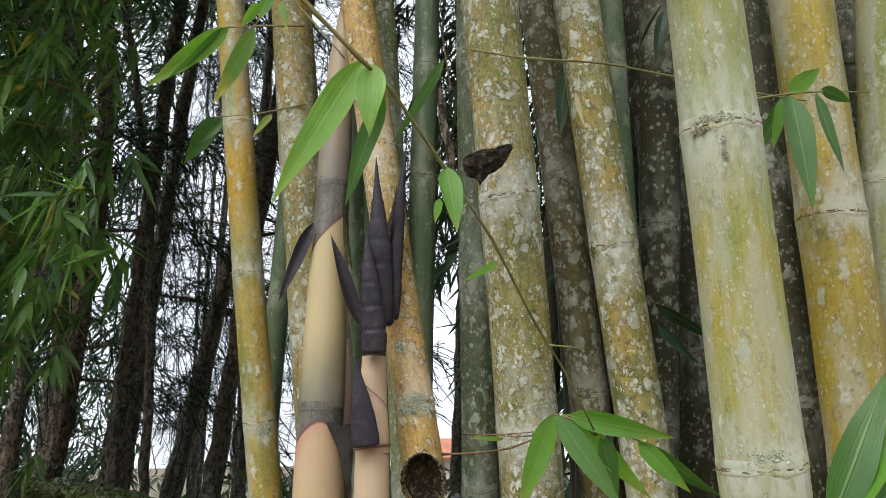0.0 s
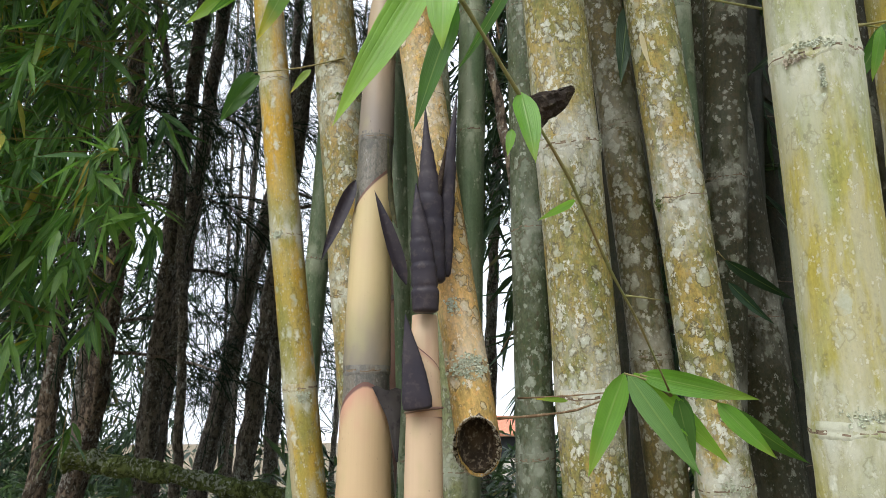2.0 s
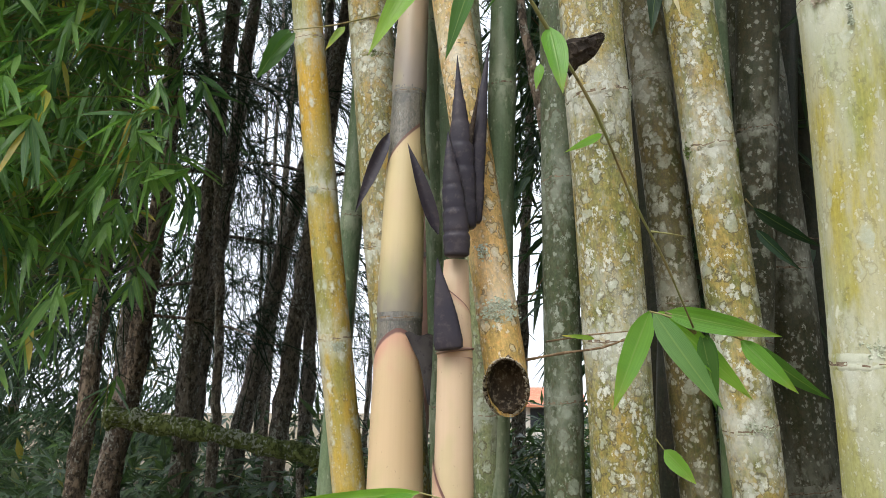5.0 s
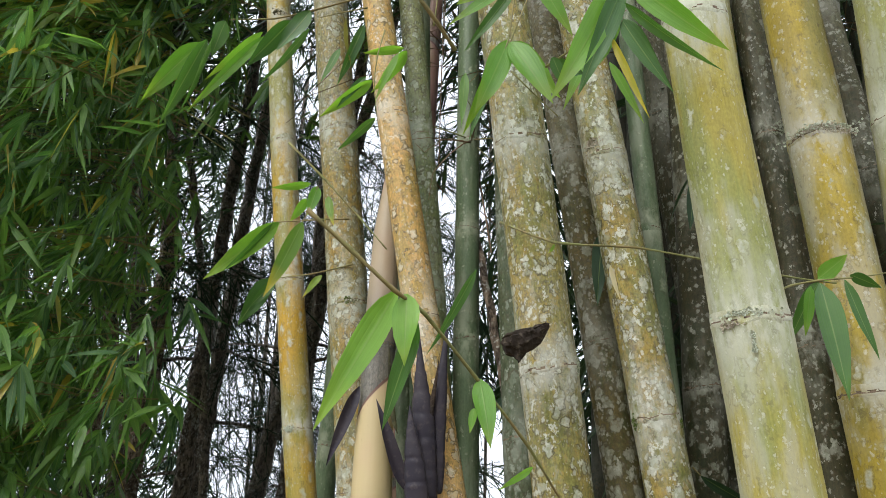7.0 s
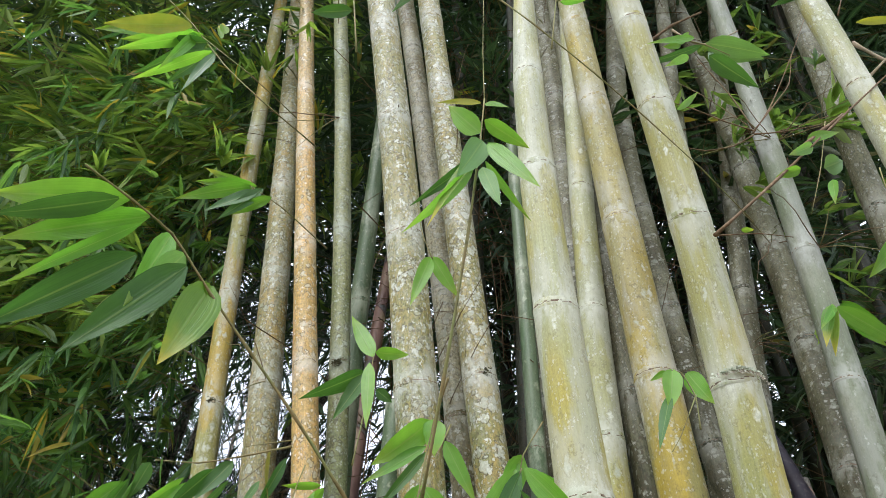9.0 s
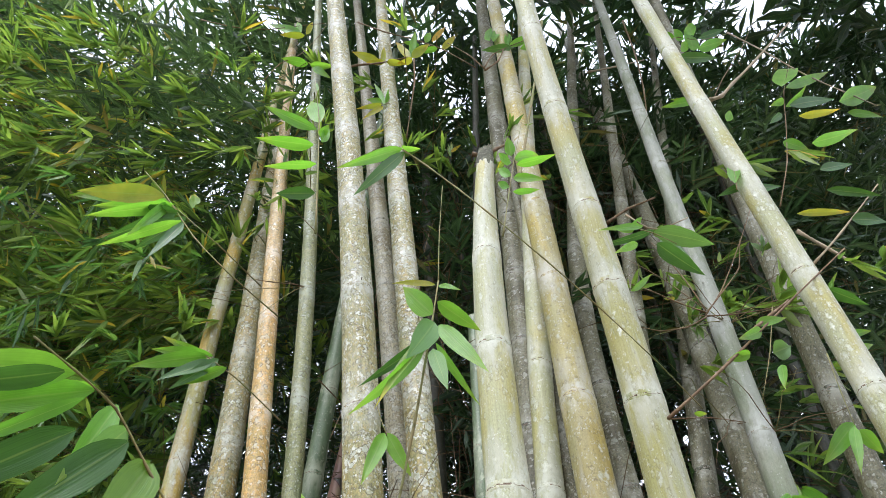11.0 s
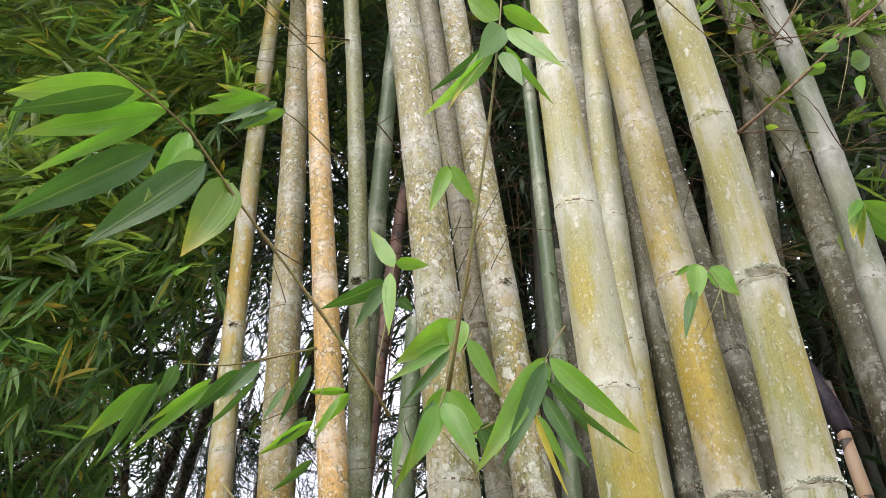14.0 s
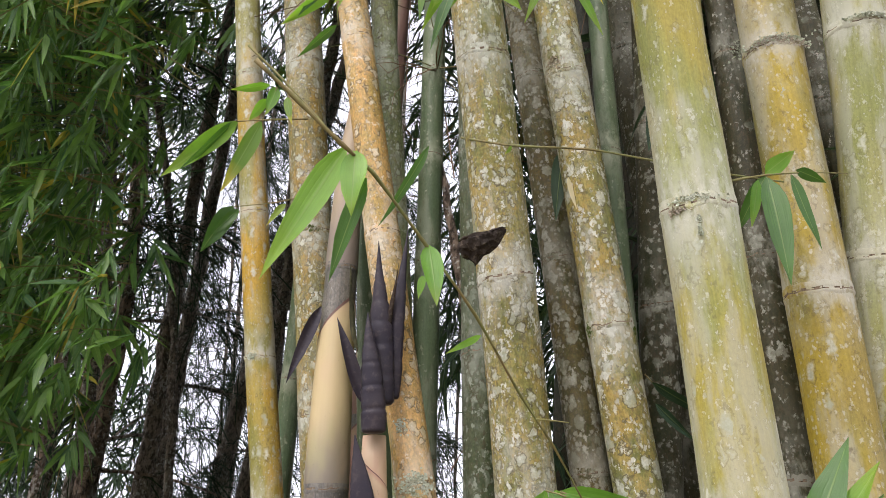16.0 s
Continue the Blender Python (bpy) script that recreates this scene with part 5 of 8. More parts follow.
part("bud_scale", scale_bud([(-0.156, 1.497, 1.631), (-0.158, 1.497, 1.648), (-0.162, 1.497, 1.687), (-0.168, 1.497, 1.726), (-0.173, 1.497, 1.761), (-0.178, 1.497, 1.796)], [0.0500, 0.0530, 0.0440, 0.0318, 0.0159, 0.0020], BLADE, bud_at, (), 0.45, 1), bud, "broad black pointed scale")
part("bud_scale", scale_bud([(-0.143, 1.500, 1.799), (-0.143, 1.500, 1.827), (-0.145, 1.500, 1.868), (-0.148, 1.500, 1.904), (-0.152, 1.500, 1.947), (-0.156, 1.500, 1.989), (-0.159, 1.500, 2.038)], [0.0461, 0.0492, 0.0465, 0.0427, 0.0348, 0.0196, 0.0021], BLADE, bud_at, (0.17, 0.36, 0.55, 0.72), 0.7, 3), bud, "black knuckled scale")
part("bud_scale", scale_bud([(-0.134, 1.530, 1.858), (-0.133, 1.530, 1.906), (-0.134, 1.530, 1.954), (-0.136, 1.530, 2.003), (-0.138, 1.530, 2.048), (-0.140, 1.530, 2.093), (-0.142, 1.530, 2.144), (-0.144, 1.530, 2.205)], [0.0515, 0.0518, 0.0502, 0.0485, 0.0405, 0.0280, 0.0131, 0.0011], BLADE, bud_at, (0.15, 0.33, 0.47, 0.6, 0.74), 0.7, 2), bud, "long black knuckled scale")
part("bud_scale", scale_bud([(-0.112, 1.545, 1.872), (-0.110, 1.545, 1.920), (-0.108, 1.545, 1.974), (-0.105, 1.545, 2.030), (-0.100, 1.545, 2.080), (-0.095, 1.545, 2.131), (-0.089, 1.545, 2.183), (-0.083, 1.545, 2.236)], [0.0250, 0.0315, 0.0307, 0.0321, 0.0259, 0.0175, 0.0089, 0.0011], BLADE, bud_at, (0.2, 0.42, 0.6), 0.7, 4), bud, "slender black scale")
ringed = [(bend(KX, 1.632) + 0.0335 * math.sin(a), bend(KY, 1.632) - 0.0335 * math.cos(a), 1.632 + 0.004 * math.sin(a)) for a in np.linspace(-2.2, 2.2, 24)]
part("sheath_rim", centred(tube("sheath_rim", ringed, [0.0012 + 0.0016 * math.sin(math.pi * k / 23) for k in range(24)], SHEATH_DUSK, 8), bud_at), bud, "thin rolled reddish rim")
part("bud_scale", spike("bud_scale", (-0.125, 1.53, 1.98), (-0.104, 1.52, 2.15), 0.014, OLDWOOD, bud_at, 2, 0.8, 0.3, 5), bud, "thin brown bristle")


def segmented_shoot(cx, cy, dia, z0, z1, step, mat, label, tipmat=None):
    """A distant young shoot: short sheathed segments, each overlapping the next."""
    at = Vector((bend(cx, 0), bend(cy, 0), 0))
    ob = thing("bamboo_shoot", at, label, "bamboo shoot", "young shoots")
    zs = np.linspace(-0.02, z1, 40)
    rr = [max(0.006, dia / 2 * (1 - 0.55 * max(0, (z - z0) / (z1 - z0)) ** 1.5)) for z in zs]
    v, f, uv = sweep([(bend(cx, z), bend(cy, z), z) for z in zs], rr, 18)
    part("stem", centred(mesh_of("stem", v, f, STRAP, True, uv, "skin", np.zeros(len(v))), at), ob)
    z = z0
    k = 0
    while z + step <= z1:
        ra, rb = np.interp(z, zs, rr), np.interp(z + step, zs, rr)
        part("sheath", wrap(cx, cy, z, z + step * 1.03, ra * 1.02, rb * 1.02, mat, at, (-1) ** k * 0.9, step * 0.3), ob)
        z += step
        k += 1
    if tipmat:
        top = (bend(cx, z1), bend(cy, z1), z1)
        part("bud_scale", spike("bud_scale", (top[0], top[1], z1 - 0.16), (top[0] - 0.05, top[1], z1 + 0.24), dia * 0.95, tipmat, at, 4, 0.8, 0.2, 9), ob, "dark bud scale")
    return ob


segmented_shoot((1.127, 0.023, 0.000), (1.691, 0.000, -0.001), 0.063, 0.6, 3.02, 0.16, SHEATH_FLESH, "pinkish young bamboo shoot with dark rings", BLADE)
segmented_shoot((-0.304, 0.063, 0.001), (2.698, 0.001, 0.001), 0.108, 0.6, 4.95, 0.36, SHEATH_DUSK, "reddish brown young shoot deep in the clump")

# dry culm cut off at its foot, hanging among the others
CX, CY = (-0.182, -0.137, 0.002), (1.631, 0.028, -0.001)
cut_at = Vector((bend(CX, 1.6), bend(CY, 1.6), 1.6))
cut = culm(CX, CY, (0.079, -0.001), [1.71, 2.255, 2.794, 3.353, 3.912, 4.468], TAN, "tan dry bamboo culm cut off hollow at its lower end", 8.2, 1.60)
stem = [o for o in cut.children if o.name.startswith("stem")][0]
me = stem.data
W = 23
# slanting cut: the viewer's side is higher
for j in range(W):
    c = me.vertices[j].co
    rad = math.hypot(c.x, c.y)
    up = -0.052 * c.y / rad - 0.012
    c.z += up
    c.x -= 0.141 * up
    c.y += 0.03 * up
for row in range(1, 5):
    for j in range(row * W, (row + 1) * W):
        c = me.vertices[j].co
        up = max(0.0, 0.05 + 0.005 * row - c.z)
        c.z += up
        c.x -= 0.141 * up
        c.y += 0.03 * up
skin_uv = me.uv_layers["skin"].data
for lp in me.loops:
    if lp.vertex_index < 8 * W:
        skin_uv[lp.index].uv[1] = me.vertices[lp.vertex_index].co.z + 1.6
bm = bmesh.new()
bm.from_mesh(me)
bm.faces.ensure_lookup_table()
bmesh.ops.delete(bm, geom=[fc for fc in bm.faces if len(fc.verts) > 8 and fc.calc_center_median().z < 0.2], context="FACES_ONLY")
bm.to_mesh(me)
bm.free()
rim = []
W = 49
for row, (k, dz, sl) in enumerate(((1.0, 0, 1), (0.90, 0.002, 1), (0.72, 0.006, 1), (0.69, 0.05, 0.5), (0.66, 0.09, 0.1), (0.35, 0.085, 0), (0.03, 0.095, 0))):
    for j in range(W):
        a = 2 * math.pi * j / (W - 1)
        jag = 0.006 * noise.noise((3 * math.cos(a), 3 * math.sin(a), row)) + 0.004 * noise.noise((9 * math.cos(a), 9 * math.sin(a), row)) - (0.003 if row == 0 else 0)
        r = 0.0434 * k * (1 + 0.05 * noise.noise((6 * math.cos(a), 6 * math.sin(a), row + 5)))
        rim.append((r * math.sin(a), r * math.cos(a), -0.030 - 0.052 * math.cos(a) * sl + dz + jag))
faces = [(i * W + j, i * W + j + 1, (i + 1) * W + j + 1, (i + 1) * W + j) for i in range(6) for j in range(W - 1)]
part("hollow", mesh_of("hollow", rim, faces, HOLLOW, False), cut, "rotten brown hollow with ragged rim")
# lichen round the rim, crumbs of rotten pith in the hollow
crumb = np.random.default_rng(12)
for count, lo, hi, slant, rise, mat, name, text in ((260, 0.84, 1.02, 1.0, 0.0, TUFT, "lichen_rim", "grey-brown lichened rim of the cut"), (70, 0.05, 0.75, 0.25, 0.06, HOLLOW, "rot_crust", "crumbling brown rot in the hollow")):
    crumb_v, crumb_f = [], []
    for i in range(count):
        a = crumb.uniform(0, 2 * math.pi)
        q = crumb.uniform(lo, hi)
        o = np.array([0.0425 * q * math.sin(a), 0.0425 * q * math.cos(a), -0.031 - 0.052 * math.cos(a) * slant + rise])
        size = crumb.uniform(0.0012, 0.0036)
        n = len(crumb_v)
        crumb_v += [tuple(o + size * crumb.uniform(0.5, 1.2) * np.array(d)) for d in ((1, 0, 0), (-1, 0, 0), (0, 1, 0), (0, -1, 0), (0, 0, 1), (0, 0, -1))]
        crumb_f += [(n + x, n + y, n + z) for x, y, z in ((0, 2, 4), (2, 1, 4), (1, 3, 4), (3, 0, 4), (2, 0, 5), (1, 2, 5), (3, 1, 5), (0, 3, 5))]
    part(name, mesh_of(name, crumb_v, crumb_f, mat, False), cut, text)

# Grey-green sleeve: the shade on the culm's top is put into its colour.
END_SHADE = rough_material("shaded_culm_end", (0.15, 0.15, 0.10), (0.09, 0.09, 0.065), (0.24, 0.24, 0.18), 90.0, 0.004)
# splintered, slanting end of the broken pale culm
rim_v, rim_f = [], []
for j in range(48):
    a = 2 * math.pi * j / 48
    up = 0.055 + 0.045 * math.cos(a - 0.6) + 0.03 * abs(noise.noise((2.5 * math.cos(a), 2.5 * math.sin(a), 3.0))) + 0.008 * (j % 3)
    low = -0.06 - 0.05 * noise.noise((2.2 * math.cos(a), 2.2 * math.sin(a), 8.0)) - 0.006 * (j % 2)
    for r, h in ((1.045, low), (1.04, -0.01), (1.0 - 3.0 * up, up), (0.86 - 3.0 * up, up - 0.004), (0.84, -0.012)):
        rim_v.append((0.0285 * r * math.cos(a), 0.0285 * r * math.sin(a), h))
for j in range(48):
    k = (j + 1) % 48
    rim_f += [(5 * j + i, 5 * k + i, 5 * k + i + 1, 5 * j + i + 1) for i in range(4)]
end = [o for o in broken.children if o.name.startswith("stem")][0].data.vertices
rim_part = part("broken_rim", mesh_of("broken_rim", rim_v, rim_f, END_SHADE, False), broken, "splintered end of a broken culm, grey to stand for shade")
rim_part.matrix_basis = Matrix.Translation(sum((v.co for v in end[-23:-1]), Vector()) / 22) @ Vector((0.062, -0.10, 1.0)).to_track_quat("Z", "Y").to_matrix().to_4x4()


def clump(name, centre, size, mat, n, seed, label, category, owner=None, flat=0.5, normal=(0, -1, 0)):
    """A ruffled patch of many small lobes, lying against a stem."""
    rng = np.random.default_rng(seed)
    verts, faces = [], []
    nx = Vector(normal).normalized()
    sx = nx.cross(Vector((0, 0, 1))).normalized()
    up = sx.cross(nx)
    for i in range(2 * n):
        a, q = rng.normal(0, 0.45, 2)
        o = sx * (a * size[0]) + up * (q * size[1]) - nx * (0.9 * a * a * size[0] * size[0] / 0.1)
        r = rng.uniform(0.0014, 0.0036)
        m = 7
        ctr = len(verts)
        o = o - nx * 0.0035
        lift = nx * rng.uniform(0.0008, 0.004)
        verts.append(o + nx * 0.0005)
        tw = rng.uniform(0, 6.3)
        for j in range(m):
            b = tw + 2 * math.pi * j / m
            rr = r * rng.uniform(0.6, 1.25)
            verts.append(o + sx * (rr * math.cos(b)) + up * (rr * math.sin(b)) + lift * rng.uniform(0.2, 1.2))
        faces += [(ctr, ctr + 1 + j, ctr + 1 + (j + 1) % m) for j in range(m)]
    me = mesh_of(name, [tuple(p) for p in verts], faces, mat, False)
    if owner is not None:
        ob = part(name, me, owner, label)
        ob.location = Vector(centre) - owner.location
        return ob
    ob = new(name, me)
    ob.location = centre
    return tagged(ob, label, category, "lichen tufts", "stuff")


MOSSY = rough_material("green_moss", (0.10, 0.16, 0.03), (0.14, 0.19, 0.05), (0.2, 0.22, 0.08), 150.0, 0.003)
MOSSD = rough_material("dark_moss", (0.06, 0.06, 0.03), (0.09, 0.08, 0.04), (0.16, 0.15, 0.1), 150.0, 0.003)
clump("lichen_tuft", (0.428, 1.116, 1.608), (0.032, 0.013), LICHEN, 150, 3, "leafy grey-green lichen on a bamboo node", "lichen", None, 0.5, (-0.080, -0.997, 0.000))
clump("lichen_tuft", (0.385, 1.054, 2.067), (0.045, 0.005), LICHEN, 34, 4, "thin grey lichen crust on a bamboo node", "lichen", None, 0.5, (-0.297, -0.955, 0.000))
clump("lichen_tuft", (0.388, 1.059, 2.028), (0.004, 0.03), LICHEN, 26, 5, "trail of small grey lichen lobes", "lichen", None, 0.5, (-0.283, -0.959, 0.000))
clump("lichen_tuft", (0.360, 1.072, 2.053), (0.02, 0.006), TUFT, 20, 6, "brown crust on a bamboo node", "lichen", None, 0.5, (-0.736, -0.677, 0.000))
clump("lichen_tuft", (-0.068, 1.566, 1.709), (0.034, 0.022), LICHEN, 200, 7, "ruffled pale green lichen on the cut culm", "lichen", None, 0.5, (0.097, -0.995, 0.000))
clump("lichen_tuft", (-0.100, 1.571, 1.824), (0.012, 0.016), LICHEN, 25, 8, "small grey lichen patch", "lichen", None, 0.5, (-0.266, -0.964, 0.000))
clump("lichen_tuft", (0.181, 1.497, 2.108), (0.012, 0.02), LICHEN, 50, 9, "grey-green lichen tuft at a node", "lichen", None, 0.5, (0.950, -0.312, 0.000))
clump("lichen_tuft", (0.280, 1.525, 2.001), (0.01, 0.014), MOSSY, 40, 10, "small green moss tuft at a node", "lichen", None, 0.5, (-0.950, -0.312, 0.000))
clump("lichen_tuft", (0.375, 1.526, 1.993), (0.01, 0.012), MOSSY, 40, 11, "small green moss tuft at a node", "lichen", None, 0.5, (0.950, -0.312, 0.000))
clump("lichen_tuft", (0.647, 1.262, 2.486), (0.075, 0.01), TUFT, 90, 12, "brown and grey lichen crust on a golden node", "lichen", None, 0.5, (-0.129, -0.992, 0.000))
clump("lichen_tuft", (0.646, 1.262, 2.491), (0.08, 0.009), LICHEN, 90, 13, "grey lichen lobes along a golden node", "lichen", None, 0.5, (-0.152, -0.988, 0.000))
clump("lichen_tuft", (0.646, 1.430, 2.587), (0.03, 0.025), LICHEN, 80, 14, "grey lichen and moss on a node", "lichen", None, 0.5, (0.502, -0.865, 0.000))
clump("lichen_tuft", (0.243, 1.468, 2.597), (0.02, 0.012), TUFT, 40, 15, "reddish crust on a node", "lichen", None, 0.5, (-0.599, -0.801, 0.000))
clump("lichen_tuft", (0.780, 1.092, 2.937), (0.07, 0.006), LICHEN, 60, 16, "pale lichen lobes along a pale node", "lichen", None, 0.5, (0.068, -0.998, 0.000))
clump("lichen_tuft", (0.779, 1.093, 2.931), (0.07, 0.005), TUFT, 50, 17, "brown crust on a pale node", "lichen", None, 0.5, (0.046, -0.999, 0.000))
clump("lichen_tuft", (0.798, 1.197, 2.488), (0.075, 0.006), LICHEN, 70, 18, "grey lichen crust on a pale node", "lichen", None, 0.5, (0.105, -0.994, 0.000))
clump("lichen_tuft", (-0.208, 1.683, 3.402), (0.018, 0.015), MOSSD, 60, 19, "dark moss tuft at a node", "lichen", None, 0.5, (-0.077, -0.997, 0.000))
clump("lichen_tuft", (0.245, 1.434, 3.180), (0.02, 0.02), MOSSD, 60, 20, "dark moss tuft at a node", "lichen", None, 0.5, (0.535, -0.845, 0.000))
clump("lichen_tuft", (-0.495, 2.145, 1.689), (0.022, 0.016), LICHEN, 60, 21, "grey-green lichen on a node", "lichen", None, 0.5, (0.366, -0.931, 0.000))
clump("lichen_tuft", (-0.701, 2.122, 3.563), (0.022, 0.014), MOSSD, 60, 22, "dark crust on a node", "lichen", None, 0.5, (0.362, -0.932, 0.000))
clump("lichen_tuft", (0.521, 1.850, 2.898), (0.03, 0.02), LICHEN, 70, 23, "grey lichen on a shaded node", "lichen", None, 0.5, (0.133, -0.991, 0.000))
clump("lichen_tuft", (-0.391, 2.001, 2.444), (0.02, 0.012), MOSSY, 40, 24, "moss tuft on a node", "lichen", None, 0.5, (0.269, -0.963, 0.000))
clump("lichen_tuft", (0.387, 1.524, 1.498), (0.03, 0.012), LICHEN, 70, 25, "grey lichen crust at a node", "lichen", None, 0.5, (0.323, -0.946, 0.000))
clump("lichen_tuft", (-0.583, 2.143, 2.118), (0.02, 0.01), LICHEN, 40, 26, "thin grey lichen on a node", "lichen", None, 0.5, (-0.369, -0.929, 0.000))

# broken branch stub on the stout olive culm
STUB = Vector((0.076, 1.360, 2.131))
stub = thing("branch_stub", STUB, "black weathered stub of a broken branch", "branch stub")
rows = []
for k in range(15):
    u = k / 14
    x = -0.046 + 0.088 * u
    w = np.interp(u, [0, 0.06, 0.25, 0.5, 0.8, 0.95, 1], [0.010, 0.024, 0.031, 0.030, 0.022, 0.012, 0.004])
    for j in range(25):
        a = 2 * math.pi * (j % 24) / 24
        c, q = math.cos(a), math.sin(a)
        g = w * (1 + 0.35 * noise.noise((k * 0.5, c * 2.2, q * 2.2)) + 0.22 * noise.noise((k * 0.9, c * 6, q * 6)))
        # flat broken top, deep belly
        lift = g * q * (0.45 if q > 0 else 1.15)
        rows.append((x + 0.006 * noise.noise((k, c * 3, q * 3)), g * c * 0.9, -0.008 + 0.030 * u * u + lift))
part("stub_wood", mesh_of("stub_wood", rows, [(i * 25 + j, i * 25 + j + 1, (i + 1) * 25 + j + 1, (i + 1) * 25 + j) for i in range(14) for j in range(24)], OLDWOOD, False), stub)


# dry branch leaning between the culms
dry_at = Vector((0.052, 1.720, 1.969))
dry = thing("dry_branch", dry_at, "dry grey-brown branch leaning between culms", "branch")
dp = [dry_at.lerp(Vector((-0.025, 1.850, 2.550)), k / 8) + Vector((0.004 * math.sin(3 * k), 0, 0)) for k in range(9)]
part("branch_wood", centred(tube("branch_wood", dp, [0.0125 - 0.0004 * k for k in range(9)], BARK_PALE, 12, 0.05, 2), dry_at), dry)


def branchlet(at, head, seed, label="thin bare twigs sprouting from a culm node"):
    """A bunch of fine twigs that spring from one node."""
    rng = np.random.default_rng(seed)
    o = Vector(at)
    ob = thing("twig_bunch", o, label, "twigs", "twig bunches")
    for k in range(int(rng.integers(3, 5))):
        d = Vector(head) + Vector(rng.normal(0, 0.55, 3))
        d.normalize()
        L = rng.uniform(0.2, 0.55)
        pts = [Vector((0, 0, 0)) + d * (L * q) + Vector((0, 0, -0.25 * L * q * q)) + Vector(rng.normal(0, 0.012, 3)) * q for q in np.linspace(0, 1, 7)]
        part("twig", tube("twig", pts, [0.0019 * (1 - 0.7 * q) for q in np.linspace(0, 1, 7)], TWIG_DRY if k % 2 else TWIG, 6), ob)
    return ob


branchlet((1.217, 1.252, 4.041), (-0.6, -0.5, 0.3), 5)
branchlet((1.242, 1.257, 4.041), (0.7, -0.4, 0.2), 6)
branchlet((1.222, 1.287, 3.546), (0.8, -0.4, 0.1), 7)
branchlet((1.316, 1.660, 3.964), (-0.5, -0.6, 0.2), 8)
branchlet((0.593, 1.524, 5.321), (-0.5, -0.6, 0.2), 14)
branchlet((-0.498, 2.016, 3.572), (-0.8, -0.4, 0.2), 16)
branchlet((-0.787, 2.098, 4.666), (-0.9, -0.3, 0.1), 17)
branchlet((-0.317, 1.613, 4.640), (-0.5, -0.6, 0.2), 18)
branchlet((-0.030, 1.810, 2.822), (0.5, -0.7, 0.2), 19)
branchlet((-0.030, 1.810, 2.813), (-0.5, -0.7, -0.3), 20)
branchlet((1.198, 1.800, 3.615), (0.8, -0.4, 0), 22)


# ---- leafy sprays in front of and between the culms ----
LEAF_OLD = leaf_material("yellowing_leaf", (0.14, 0.29, 0.035), (0.26, 0.36, 0.045), (0.58, 0.46, 0.05), 0.38, 0.45, False, 0.9)
LEAF_GOLDEN = leaf_material("golden_leaf", (0.34, 0.40, 0.04), (0.52, 0.46, 0.05), (0.62, 0.36, 0.05), 0.38, 0.45, False, 0.7)
TWIG_TAN = rough_material("tan_twig", (0.36, 0.28, 0.18), (0.28, 0.24, 0.16), (0.44, 0.37, 0.27), 60.0, 0.001, 0.7)
LEAF_PALE = leaf_material("greyish_leaf", (0.14, 0.29, 0.08), (0.20, 0.34, 0.11), (0.40, 0.34, 0.06), 0.4, 0.4, False)
SPRAY_BASE = [Vector((0, 0, 0))]
LEAF_COUNT = [0]


def spray(base, label):
    SPRAY_BASE[0] = Vector(base)
    return thing("bamboo_spray", Vector(base), label, "bamboo leaves", "leafy sprays")


def twig(owner, points, r, mat):
    """A thin twig through the points, with small swellings where leaves start."""
    p = [Vector(q) for q in points]
    dense = []
    for a, b in zip(p[:-1], p[1:]):
        dense += [a.lerp(b, k / 3) for k in range(3)]
    dense.append(p[-1])
    n = len(dense)
    for i in range(1, n - 1):
        dense[i] = dense[i] * 0.6 + (dense[i - 1] + dense[i + 1]) * 0.2
    rad = [r * (1.15 - 0.55 * i / (n - 1)) * (1.35 if i % 3 == 0 else 1.0) for i in range(n)]
    part("twig", centred(tube("twig", dense, rad, mat, 7), SPRAY_BASE[0]), owner)


def leaf(owner, base, tip, width, roll, mat):
    LEAF_COUNT[0] += 1
    k = LEAF_COUNT[0]
    rng = random.Random(k)
    length = (Vector(tip) - Vector(base)).length
    me = leaf_mesh(length, width, rng.uniform(0.05, 0.25), rng.uniform(-0.5, 0.5), mat, 10, rng.uniform(0.12, 0.35), k, rng.uniform(-0.05, 0.05))
    ob = part("leaf", me, owner)
    ob.matrix_basis = Matrix.Translation(-SPRAY_BASE[0]) @ aim(base, tip, roll)


s = spray((-0.090, 0.800, 2.027), "large bright green bamboo leaves on a drooping twig")
twig(s, [(-0.182, 0.720, 2.099), (-0.138, 0.750, 2.062), (-0.089, 0.780, 2.018), (-0.063, 0.830, 2.012), (-0.002, 0.920, 1.946), (0.058, 1.000, 1.878), (0.118, 1.120, 1.791), (0.169, 1.200, 1.730), (0.227, 1.300, 1.640)], 0.0023, TWIG)
twig(s, [(0.141, 1.140, 1.760), (0.165, 1.150, 1.759), (0.190, 1.160, 1.757)], 0.0012, TWIG)
leaf(s, (-0.090, 0.800, 2.027), (-0.179, 0.799, 1.864), 0.038, -1.70, LEAF_NEAR)
leaf(s, (-0.079, 0.800, 2.022), (-0.076, 0.780, 1.936), 0.034, -0.02, LEAF_NEAR)
leaf(s, (-0.065, 0.800, 1.986), (-0.112, 0.823, 1.869), 0.025, -1.84, LEAF_DARK)
leaf(s, (-0.000, 0.920, 1.948), (0.015, 0.889, 1.858), 0.029, 0.37, LEAF_NEAR)
leaf(s, (0.064, 1.000, 1.848), (0.020, 0.964, 1.817), 0.010, -1.85, LEAF_NEAR)
leaf(s, (-0.009, 0.950, 1.917), (-0.014, 0.942, 1.884), 0.011, -0.62, LEAF_NEAR)
leaf(s, (-0.001, 0.950, 2.108), (-0.064, 0.957, 1.988), 0.015, -2.19, LEAF_DARK)
